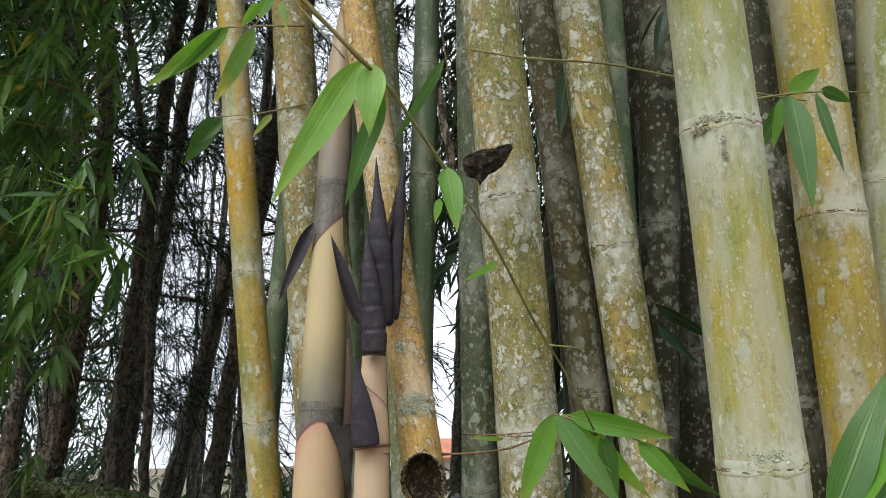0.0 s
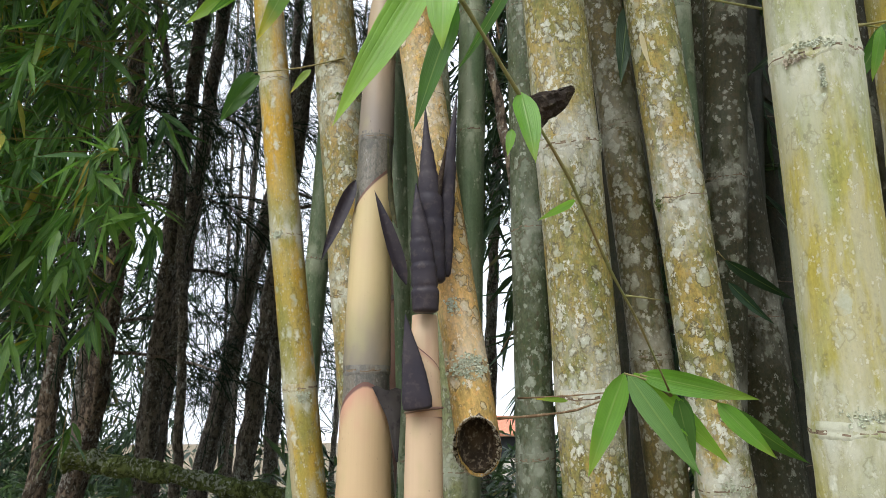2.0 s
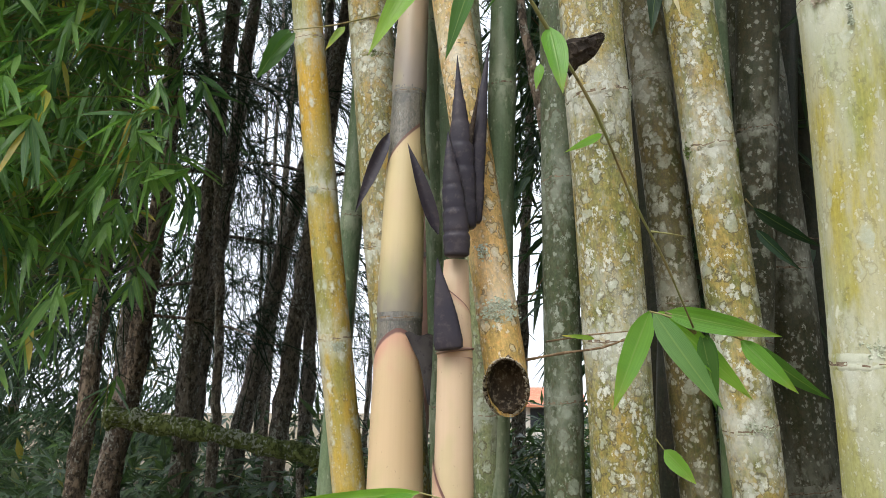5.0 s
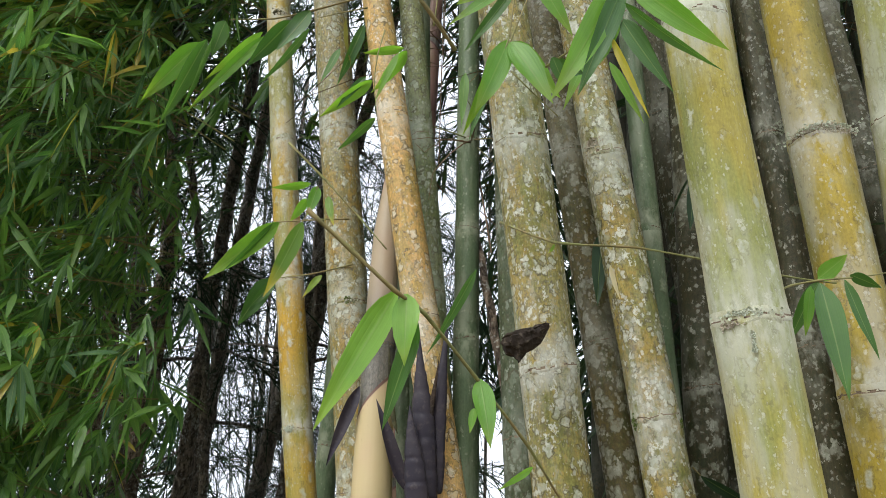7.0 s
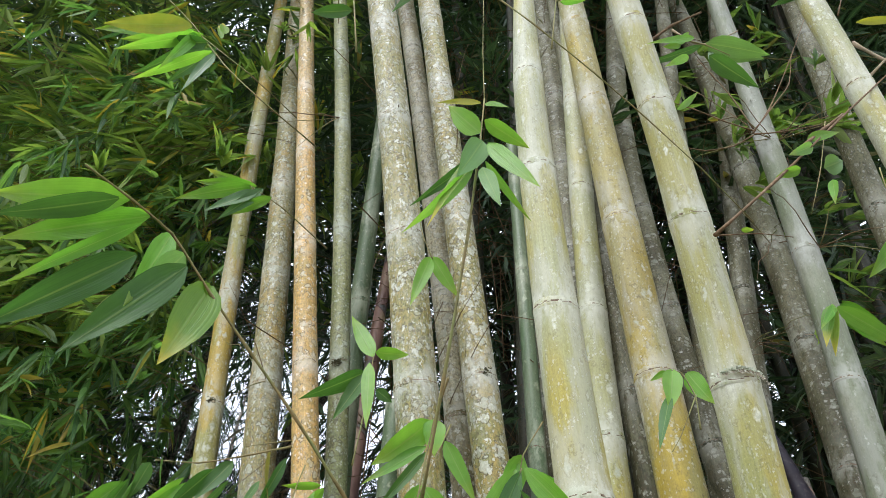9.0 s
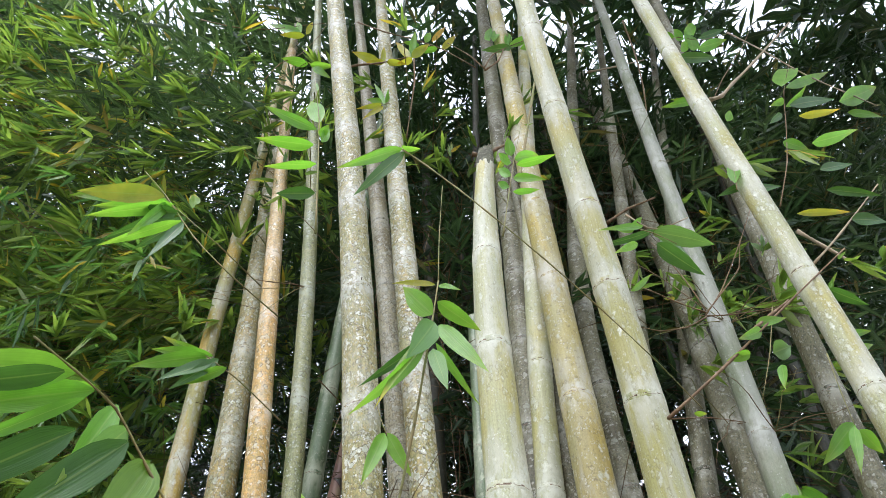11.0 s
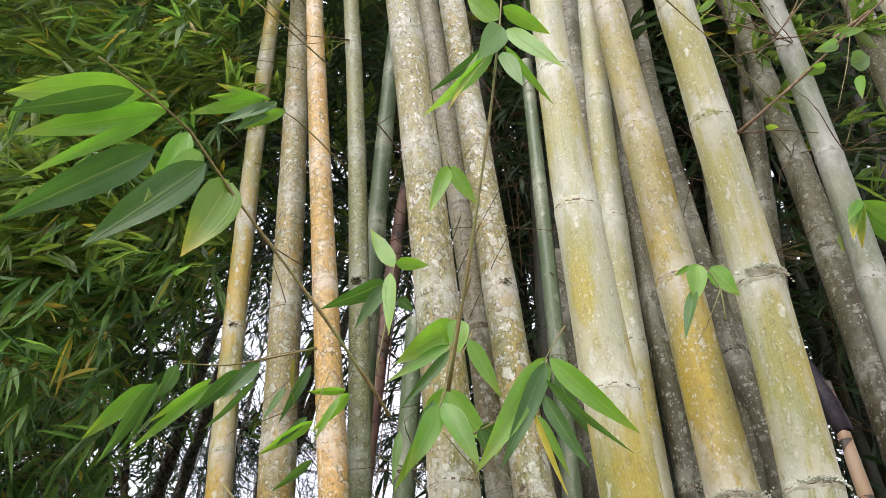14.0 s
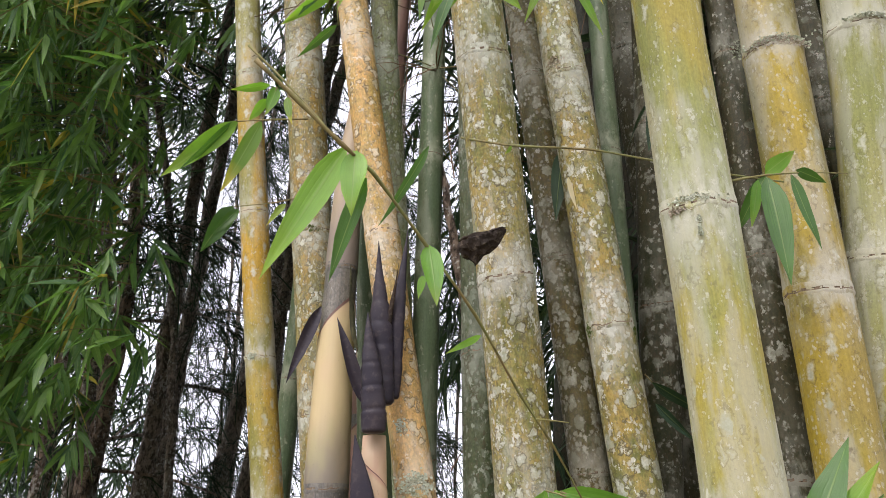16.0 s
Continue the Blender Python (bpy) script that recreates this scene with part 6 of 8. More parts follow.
s = spray((0.161, 1.300, 1.673), "drooping cluster of fresh bamboo leaves")
twig(s, [(0.227, 1.300, 1.640), (0.192, 1.300, 1.665), (0.161, 1.300, 1.673)], 0.002, TWIG)
twig(s, [(0.184, 1.300, 1.671), (0.240, 1.300, 1.652), (0.296, 1.300, 1.629)], 0.0016, TWIG)
leaf(s, (0.161, 1.300, 1.673), (0.100, 1.299, 1.528), 0.039, -1.64, LEAF_NEAR)
leaf(s, (0.167, 1.300, 1.671), (0.256, 1.289, 1.525), 0.040, 1.45, LEAF_PALE)
leaf(s, (0.175, 1.300, 1.673), (0.314, 1.309, 1.544), 0.037, 1.73, LEAF_NEAR)
leaf(s, (0.184, 1.300, 1.671), (0.344, 1.271, 1.632), 0.035, 1.67, LEAF_NEAR)
leaf(s, (0.235, 1.300, 1.638), (0.260, 1.315, 1.526), 0.028, 2.14, LEAF_DARK)
leaf(s, (0.292, 1.300, 1.629), (0.358, 1.276, 1.549), 0.029, 1.43, LEAF_NEAR)
leaf(s, (0.296, 1.300, 1.629), (0.419, 1.326, 1.535), 0.030, 2.32, LEAF_DARK)
leaf(s, (0.243, 1.300, 1.638), (0.255, 1.307, 1.562), 0.022, 0.60, LEAF_DARK)
s = spray((-0.312, 1.220, 2.398), "bamboo leaves with yellowing tips on a thin twig")
twig(s, [(-0.237, 1.220, 2.322), (-0.305, 1.220, 2.323), (-0.372, 1.220, 2.322)], 0.0016, TWIG)
twig(s, [(-0.299, 1.220, 2.391), (-0.316, 1.220, 2.337), (-0.323, 1.220, 2.320)], 0.0014, TWIG)
twig(s, [(-0.359, 1.220, 2.487), (-0.289, 1.220, 2.409), (-0.222, 1.220, 2.328), (-0.168, 1.220, 2.259)], 0.002, TWIG)
leaf(s, (-0.312, 1.220, 2.398), (-0.395, 1.239, 2.399), 0.018, -2.63, LEAF_NEAR)
leaf(s, (-0.367, 1.220, 2.321), (-0.499, 1.226, 2.213), 0.037, -2.14, LEAF_NEAR)
leaf(s, (-0.323, 1.220, 2.320), (-0.374, 1.205, 2.170), 0.032, -2.02, LEAF_OLD)
leaf(s, (-0.299, 1.220, 2.391), (-0.310, 1.208, 2.328), 0.023, -1.44, LEAF_NEAR)
leaf(s, (-0.278, 1.220, 2.369), (-0.266, 1.200, 2.305), 0.016, 0.66, LEAF_OLD)
leaf(s, (-0.318, 1.220, 2.367), (-0.346, 1.221, 2.321), 0.019, -2.51, LEAF_NEAR)
leaf(s, (-0.372, 1.220, 2.322), (-0.458, 1.212, 2.222), 0.020, -2.59, LEAF_DARK)
s = spray((0.086, 1.060, 2.760), "hanging cluster of bright bamboo leaves")
twig(s, [(0.120, 0.980, 2.806), (0.095, 1.060, 2.764), (0.078, 1.060, 2.673), (0.063, 1.060, 2.569), (0.034, 1.060, 2.497)], 0.0018, TWIG)
twig(s, [(0.065, 1.060, 2.508), (0.109, 1.060, 2.449), (0.137, 1.060, 2.415)], 0.0012, TWIG)
leaf(s, (0.086, 1.060, 2.760), (-0.014, 1.056, 2.645), 0.056, -2.39, LEAF_NEAR)
leaf(s, (0.095, 1.060, 2.764), (0.093, 1.054, 2.679), 0.047, -0.12, LEAF_NEAR)
leaf(s, (0.079, 1.060, 2.700), (-0.042, 1.070, 2.619), 0.027, -1.78, LEAF_NEAR)
leaf(s, (0.116, 1.060, 2.713), (0.172, 1.068, 2.587), 0.034, 1.91, LEAF_NEAR)
leaf(s, (0.079, 1.060, 2.687), (-0.008, 1.067, 2.560), 0.022, -2.10, LEAF_DARK)
leaf(s, (0.060, 1.060, 2.567), (0.007, 1.043, 2.418), 0.043, -1.56, LEAF_NEAR)
leaf(s, (0.066, 1.060, 2.569), (0.130, 1.024, 2.427), 0.043, 1.19, LEAF_NEAR)
leaf(s, (0.055, 1.060, 2.557), (-0.022, 1.088, 2.409), 0.025, -2.24, LEAF_NEAR)
leaf(s, (0.132, 1.060, 2.519), (0.187, 1.066, 2.497), 0.030, 2.33, LEAF_DARK)
leaf(s, (-0.013, 1.060, 2.510), (-0.025, 1.053, 2.404), 0.018, -0.40, LEAF_PALE)
s = spray((0.236, 0.945, 2.583), "arching pair of broad bamboo leaves")
twig(s, [(0.118, 1.000, 2.471), (0.184, 0.945, 2.481), (0.249, 0.945, 2.585)], 0.0016, TWIG)
twig(s, [(0.233, 0.945, 2.549), (0.239, 0.945, 2.514), (0.217, 0.945, 2.480)], 0.0014, TWIG)
leaf(s, (0.236, 0.945, 2.583), (0.129, 0.910, 2.354), 0.048, -1.74, LEAF_NEAR)
leaf(s, (0.245, 0.945, 2.579), (0.158, 0.916, 2.372), 0.038, -1.78, LEAF_DARK)
leaf(s, (0.253, 0.945, 2.587), (0.369, 0.914, 2.418), 0.040, 1.94, LEAF_NEAR)
leaf(s, (0.242, 0.945, 2.543), (0.354, 0.918, 2.379), 0.021, 2.44, LEAF_DARK)
leaf(s, (0.234, 0.945, 2.514), (0.289, 0.943, 2.374), 0.027, 2.09, LEAF_DARK)
leaf(s, (0.217, 0.945, 2.480), (0.250, 0.923, 2.325), 0.014, 1.94, LEAF_OLD)
leaf(s, (0.125, 0.945, 2.449), (0.142, 0.956, 2.402), 0.019, 2.60, LEAF_DARK)
s = spray((-0.058, 1.280, 3.097), "small upright bamboo leaves on a twig")
twig(s, [(-0.085, 1.280, 2.790), (-0.070, 1.280, 2.919), (-0.058, 1.280, 3.101)], 0.0016, TWIG)
leaf(s, (-0.058, 1.280, 3.097), (-0.133, 1.292, 3.254), 0.045, -1.61, LEAF_NEAR)
leaf(s, (-0.054, 1.280, 3.113), (0.031, 1.304, 3.121), 0.035, 2.32, LEAF_NEAR)
leaf(s, (-0.074, 1.280, 3.051), (-0.222, 1.279, 2.956), 0.049, -2.51, LEAF_DARK)
leaf(s, (-0.067, 1.280, 3.079), (-0.059, 1.253, 2.870), 0.036, 0.14, LEAF_NEAR)
leaf(s, (-0.073, 1.280, 3.042), (-0.141, 1.295, 2.921), 0.040, -1.78, LEAF_DARK)
leaf(s, (-0.045, 1.280, 2.996), (-0.005, 1.300, 2.976), 0.031, 2.06, LEAF_DARK)
s = spray((0.167, 0.512, 3.073), "young bamboo shoot tip with spreading leaves")
twig(s, [(0.073, 0.750, 2.396), (0.104, 0.640, 2.544), (0.140, 0.550, 2.766), (0.152, 0.530, 2.873), (0.161, 0.512, 2.948), (0.173, 0.512, 3.087)], 0.0022, TWIG)
twig(s, [(0.173, 0.512, 3.087), (0.175, 0.512, 3.249), (0.184, 0.512, 3.484)], 0.0009, TWIG)
leaf(s, (0.167, 0.512, 3.073), (0.085, 0.506, 3.075), 0.014, -1.97, LEAF_NEAR)
leaf(s, (0.162, 0.512, 2.979), (0.102, 0.506, 3.054), 0.041, -2.44, LEAF_NEAR)
leaf(s, (0.173, 0.512, 3.071), (0.211, 0.487, 3.030), 0.013, 1.72, LEAF_NEAR)
leaf(s, (0.171, 0.512, 3.019), (0.248, 0.534, 2.963), 0.031, 2.70, LEAF_NEAR)
leaf(s, (0.165, 0.512, 2.956), (0.126, 0.482, 2.822), 0.044, -1.44, LEAF_PALE)
leaf(s, (0.174, 0.512, 2.948), (0.240, 0.475, 2.789), 0.032, 1.57, LEAF_NEAR)
leaf(s, (0.164, 0.512, 2.914), (0.051, 0.523, 2.800), 0.021, -2.23, LEAF_DARK)
leaf(s, (0.159, 0.512, 2.930), (0.071, 0.491, 2.732), 0.021, -1.38, LEAF_OLD)
leaf(s, (0.149, 0.512, 2.881), (0.052, 0.502, 2.708), 0.026, -2.44, LEAF_NEAR)
leaf(s, (0.163, 0.512, 2.882), (0.181, 0.476, 2.745), 0.028, 0.50, LEAF_PALE)
leaf(s, (0.168, 0.512, 2.898), (0.232, 0.539, 2.781), 0.015, 2.77, LEAF_NEAR)
s = spray((0.333, 0.420, 3.470), "small upright leafy bamboo tip")
twig(s, [(0.288, 0.420, 3.111), (0.311, 0.420, 3.275), (0.338, 0.420, 3.455), (0.375, 0.420, 3.671)], 0.0012, TWIG)
leaf(s, (0.333, 0.420, 3.470), (0.324, 0.392, 3.513), 0.025, 3.07, LEAF_NEAR)
leaf(s, (0.330, 0.420, 3.434), (0.302, 0.443, 3.539), 0.025, -2.43, LEAF_NEAR)
leaf(s, (0.338, 0.420, 3.455), (0.410, 0.440, 3.543), 0.031, 2.46, LEAF_NEAR)
leaf(s, (0.341, 0.420, 3.426), (0.425, 0.391, 3.419), 0.024, 3.16, LEAF_NEAR)
leaf(s, (0.323, 0.420, 3.368), (0.296, 0.431, 3.427), 0.021, -2.24, LEAF_NEAR)
leaf(s, (0.328, 0.420, 3.360), (0.384, 0.390, 3.306), 0.021, 2.32, LEAF_NEAR)
leaf(s, (0.316, 0.420, 3.314), (0.294, 0.441, 3.376), 0.018, -2.07, LEAF_NEAR)
leaf(s, (0.322, 0.420, 3.296), (0.388, 0.436, 3.334), 0.016, 2.94, LEAF_NEAR)
s = spray((0.086, 0.420, 3.474), "two long leaves on a slender arching twig")
twig(s, [(0.089, 0.420, 3.468), (0.141, 0.420, 3.396), (0.208, 0.420, 3.293), (0.259, 0.420, 3.210), (0.378, 0.480, 3.133), (0.481, 0.550, 3.093), (0.591, 0.620, 3.028), (0.695, 0.700, 2.975)], 0.0016, TWIG)
leaf(s, (0.086, 0.420, 3.474), (-0.033, 0.394, 3.308), 0.029, -2.44, LEAF_NEAR)
leaf(s, (0.092, 0.420, 3.456), (-0.004, 0.448, 3.294), 0.029, -2.40, LEAF_DARK)
leaf(s, (0.086, 0.420, 3.480), (0.126, 0.400, 3.436), 0.019, 3.16, LEAF_NEAR)
s = spray((0.079, 1.147, 3.325), "pair of small leaves on a thin twig")
twig(s, [(0.084, 1.147, 3.318), (0.052, 1.147, 3.422), (0.031, 1.147, 3.615)], 0.0012, TWIG)
leaf(s, (0.079, 1.147, 3.325), (0.036, 1.113, 3.140), 0.040, -1.48, LEAF_NEAR)
leaf(s, (0.085, 1.147, 3.325), (0.144, 1.165, 3.201), 0.040, 2.54, LEAF_NEAR)
s = spray((0.573, 0.980, 2.838), "forked twig of three oval leaves")
twig(s, [(0.598, 0.980, 2.697), (0.607, 0.980, 2.776), (0.590, 0.980, 2.834), (0.567, 0.980, 2.836)], 0.0013, TWIG)
twig(s, [(0.607, 0.980, 2.776), (0.556, 0.980, 2.678), (0.534, 0.980, 2.647)], 0.001, TWIG)
leaf(s, (0.573, 0.980, 2.838), (0.548, 0.962, 2.732), 0.042, -0.96, LEAF_NEAR)
leaf(s, (0.601, 0.980, 2.831), (0.629, 0.970, 2.748), 0.042, 1.90, LEAF_NEAR)
leaf(s, (0.555, 0.980, 2.775), (0.502, 0.947, 2.634), 0.024, -0.61, LEAF_DARK)
leaf(s, (0.561, 0.980, 2.834), (0.527, 0.994, 2.819), 0.013, -2.05, LEAF_NEAR)
s = spray((1.400, 1.580, 3.617), "yellow-edged leaves hanging from a culm node")
twig(s, [(1.288, 1.450, 3.739), (1.402, 1.580, 3.747), (1.402, 1.580, 3.612)], 0.0018, TWIG)
leaf(s, (1.400, 1.580, 3.617), (1.256, 1.593, 3.395), 0.044, -1.36, LEAF_OLD)
leaf(s, (1.404, 1.580, 3.617), (1.288, 1.589, 3.349), 0.044, -1.45, LEAF_OLD)
leaf(s, (1.404, 1.580, 3.592), (1.466, 1.544, 3.394), 0.067, 2.12, LEAF_NEAR)
leaf(s, (1.390, 1.580, 3.604), (1.276, 1.561, 3.425), 0.032, -1.60, LEAF_NEAR)
leaf(s, (1.420, 1.580, 3.610), (1.539, 1.608, 3.500), 0.041, 2.86, LEAF_NEAR)
leaf(s, (1.395, 1.580, 3.592), (1.321, 1.545, 3.373), 0.040, -1.10, LEAF_NEAR)
s = spray((0.529, 1.143, 2.140), "dark glossy leaves on a horizontal twig")
twig(s, [(0.439, 1.100, 2.109), (0.488, 1.143, 2.136), (0.529, 1.143, 2.142), (0.596, 1.143, 2.145), (0.712, 1.250, 2.192)], 0.0017, TWIG)
leaf(s, (0.529, 1.143, 2.140), (0.472, 1.165, 2.053), 0.026, -1.86, LEAF_DARK)
leaf(s, (0.531, 1.143, 2.137), (0.531, 1.108, 1.949), 0.043, 0.04, LEAF_DARK)
leaf(s, (0.569, 1.143, 2.141), (0.591, 1.141, 2.011), 0.022, -0.16, LEAF_DARK)
leaf(s, (0.529, 1.143, 2.144), (0.580, 1.134, 2.182), 0.029, 1.82, LEAF_NEAR)
leaf(s, (0.579, 1.143, 2.149), (0.625, 1.144, 2.127), 0.020, 2.15, LEAF_DARK)
leaf(s, (0.516, 1.143, 2.133), (0.494, 1.146, 2.054), 0.020, -1.97, LEAF_NEAR)
s = spray((0.352, 0.800, 1.540), "broad bright leaves of a low twig")
twig(s, [(0.331, 0.800, 1.501), (0.343, 0.800, 1.523), (0.352, 0.800, 1.540)], 0.0018, TWIG)
leaf(s, (0.354, 0.800, 1.545), (0.431, 0.800, 1.685), 0.039, 1.47, LEAF_DARK)
leaf(s, (0.357, 0.800, 1.540), (0.453, 0.800, 1.658), 0.038, 0.89, LEAF_NEAR)
leaf(s, (0.367, 0.800, 1.535), (0.455, 0.800, 1.626), 0.031, 1.40, LEAF_DARK)
s = spray((-0.295, 0.700, 2.779), "large drooping bamboo leaves, some yellowing")
twig(s, [(-0.024, 0.950, 2.477), (-0.051, 0.900, 2.499), (-0.140, 0.820, 2.601), (-0.221, 0.760, 2.687), (-0.291, 0.700, 2.759), (-0.355, 0.620, 2.825), (-0.403, 0.540, 2.816), (-0.461, 0.480, 2.824)], 0.0026, TWIG)
leaf(s, (-0.295, 0.700, 2.779), (-0.321, 0.676, 2.586), 0.073, -0.75, LEAF_OLD)
leaf(s, (-0.358, 0.700, 2.854), (-0.422, 0.694, 2.711), 0.067, -2.64, LEAF_PALE)
leaf(s, (-0.393, 0.700, 2.912), (-0.399, 0.662, 2.693), 0.046, -0.60, LEAF_NEAR)
leaf(s, (-0.382, 0.580, 2.819), (-0.589, 0.551, 2.732), 0.050, -2.25, LEAF_NEAR)
leaf(s, (-0.403, 0.540, 2.816), (-0.662, 0.556, 2.840), 0.062, -2.36, LEAF_NEAR)
leaf(s, (-0.384, 0.580, 2.829), (-0.565, 0.589, 2.797), 0.031, -2.57, LEAF_NEAR)
leaf(s, (-0.389, 0.600, 2.748), (-0.548, 0.563, 2.555), 0.058, -2.31, LEAF_DARK)
leaf(s, (-0.338, 0.680, 2.805), (-0.474, 0.666, 2.596), 0.067, -2.15, LEAF_DARK)
leaf(s, (-0.385, 0.570, 2.789), (-0.533, 0.539, 2.625), 0.024, -2.56, LEAF_NEAR)
leaf(s, (-0.415, 0.530, 2.804), (-0.608, 0.547, 2.762), 0.040, -2.73, LEAF_DARK)
s = spray((-0.726, 1.000, 4.250), "leafy bamboo twig with long green leaves")
twig(s, [(-0.311, 1.300, 4.002), (-0.407, 1.000, 3.793), (-0.561, 1.000, 3.989), (-0.730, 1.000, 4.269), (-0.844, 1.000, 4.426)], 0.002, TWIG)
leaf(s, (-0.726, 1.000, 4.250), (-1.017, 0.989, 4.232), 0.073, -2.26, LEAF_NEAR)
leaf(s, (-0.676, 1.000, 4.195), (-0.921, 0.979, 4.054), 0.050, -2.94, LEAF_NEAR)
leaf(s, (-0.646, 1.000, 4.141), (-0.869, 1.009, 4.158), 0.049, -2.57, LEAF_DARK)
leaf(s, (-0.626, 1.000, 4.089), (-0.834, 1.003, 3.916), 0.039, -3.09, LEAF_NEAR)
leaf(s, (-0.692, 1.000, 4.202), (-0.731, 0.960, 3.946), 0.040, -0.94, LEAF_NEAR)
leaf(s, (-0.613, 1.000, 4.072), (-0.637, 0.964, 3.831), 0.034, -0.55, LEAF_DARK)
leaf(s, (-0.613, 1.000, 4.199), (-0.635, 1.028, 4.348), 0.034, 0.57, LEAF_OLD)
s = spray((-0.400, 1.050, 3.480), "leafy bamboo twig with long green leaves")
twig(s, [(-0.224, 1.300, 3.512), (-0.310, 1.050, 3.403), (-0.409, 1.050, 3.485)], 0.0018, TWIG)
leaf(s, (-0.400, 1.050, 3.480), (-0.600, 1.054, 3.437), 0.042, -2.51, LEAF_NEAR)
leaf(s, (-0.385, 1.050, 3.481), (-0.568, 1.070, 3.526), 0.034, -2.44, LEAF_NEAR)
leaf(s, (-0.380, 1.050, 3.458), (-0.484, 1.013, 3.336), 0.036, -1.75, LEAF_DARK)
leaf(s, (-0.368, 1.050, 3.470), (-0.451, 1.041, 3.332), 0.033, -2.13, LEAF_DARK)
leaf(s, (-0.410, 1.050, 3.492), (-0.560, 1.065, 3.564), 0.024, -2.66, LEAF_OLD)
leaf(s, (-0.339, 1.050, 3.436), (-0.448, 1.071, 3.388), 0.030, -2.36, LEAF_NEAR)
s = spray((-0.797, 1.100, 4.424), "leafy bamboo twig with long green leaves")
twig(s, [(-0.431, 1.400, 4.317), (-0.528, 1.100, 4.124), (-0.671, 1.100, 4.286), (-0.801, 1.100, 4.437)], 0.0018, TWIG)
leaf(s, (-0.797, 1.100, 4.424), (-1.115, 1.078, 4.385), 0.078, -2.27, LEAF_NEAR)
leaf(s, (-0.756, 1.100, 4.384), (-0.988, 1.084, 4.273), 0.059, -3.03, LEAF_NEAR)
leaf(s, (-0.710, 1.100, 4.324), (-0.902, 1.110, 4.113), 0.053, -2.69, LEAF_DARK)
leaf(s, (-0.671, 1.100, 4.286), (-0.777, 1.111, 4.070), 0.043, -2.56, LEAF_DARK)
leaf(s, (-0.771, 1.100, 4.404), (-0.866, 1.089, 4.252), 0.041, -2.36, LEAF_NEAR)
leaf(s, (-0.666, 1.100, 4.349), (-0.704, 1.107, 4.476), 0.023, -0.80, LEAF_OLD)
leaf(s, (-0.821, 1.100, 4.435), (-1.073, 1.078, 4.468), 0.037, -1.93, LEAF_NEAR)
s = spray((-0.435, 1.080, 2.652), "dark drooping spray of long leaves")
twig(s, [(-0.185, 1.080, 2.708), (-0.284, 1.080, 2.682), (-0.360, 1.080, 2.666), (-0.445, 1.080, 2.672)], 0.0017, TWIG)
leaf(s, (-0.493, 1.080, 2.624), (-0.597, 1.080, 2.510), 0.038, -1.96, LEAF_NEAR)
leaf(s, (-0.483, 1.076, 2.627), (-0.547, 1.076, 2.454), 0.033, -2.47, LEAF_DARK)
leaf(s, (-0.466, 1.072, 2.643), (-0.508, 1.072, 2.474), 0.028, -1.82, LEAF_DARK)
leaf(s, (-0.448, 1.068, 2.659), (-0.467, 1.068, 2.587), 0.031, -2.42, LEAF_DARK)
leaf(s, (-0.426, 1.064, 2.670), (-0.413, 1.064, 2.584), 0.019, 1.58, LEAF_DARK)
leaf(s, (-0.374, 1.060, 2.623), (-0.471, 1.060, 2.529), 0.019, -2.54, LEAF_NEAR)
leaf(s, (-0.366, 1.056, 2.611), (-0.495, 1.056, 2.466), 0.021, -1.92, LEAF_NEAR)
leaf(s, (-0.321, 1.052, 2.637), (-0.393, 1.052, 2.545), 0.034, -2.50, LEAF_DARK)
leaf(s, (-0.286, 1.048, 2.652), (-0.339, 1.048, 2.570), 0.032, -1.86, LEAF_DARK)
leaf(s, (-0.285, 1.044, 2.611), (-0.355, 1.044, 2.497), 0.015, -2.44, LEAF_DARK)
s = spray((-0.231, 1.300, 2.864), "narrow green leaves hanging before slender culms")
twig(s, [(-0.231, 1.300, 2.864), (-0.282, 1.300, 2.856), (-0.334, 1.300, 2.846)], 0.0014, TWIG)
twig(s, [(-0.192, 1.300, 2.800), (-0.208, 1.300, 2.734), (-0.213, 1.300, 2.669), (-0.205, 1.300, 2.586)], 0.0012, TWIG)
leaf(s, (-0.277, 1.300, 2.840), (-0.272, 1.300, 2.711), 0.026, 1.66, LEAF_DARK)
leaf(s, (-0.236, 1.296, 2.815), (-0.289, 1.296, 2.670), 0.026, -2.30, LEAF_DARK)
leaf(s, (-0.286, 1.292, 2.754), (-0.322, 1.292, 2.673), 0.017, -1.75, LEAF_DARK)
leaf(s, (-0.214, 1.288, 2.666), (-0.323, 1.288, 2.588), 0.028, -2.44, LEAF_NEAR)
leaf(s, (-0.227, 1.284, 2.674), (-0.288, 1.284, 2.607), 0.017, -1.81, LEAF_DARK)
leaf(s, (-0.205, 1.280, 2.571), (-0.280, 1.280, 2.503), 0.020, -2.38, LEAF_DARK)
leaf(s, (-0.159, 1.276, 2.721), (-0.207, 1.276, 2.613), 0.016, -1.67, LEAF_NEAR)
s = spray((-0.115, 0.430, 3.618), "upright leafy bamboo tip")
twig(s, [(-0.059, 0.430, 3.100), (-0.090, 0.430, 3.387), (-0.117, 0.430, 3.635), (-0.162, 0.430, 3.903)], 0.0014, TWIG)
leaf(s, (-0.115, 0.430, 3.618), (-0.168, 0.451, 3.858), 0.045, -0.31, LEAF_NEAR)
leaf(s, (-0.117, 0.430, 3.577), (-0.264, 0.427, 3.684), 0.030, -2.77, LEAF_NEAR)
leaf(s, (-0.113, 0.430, 3.488), (-0.240, 0.420, 3.474), 0.034, -3.07, LEAF_NEAR)
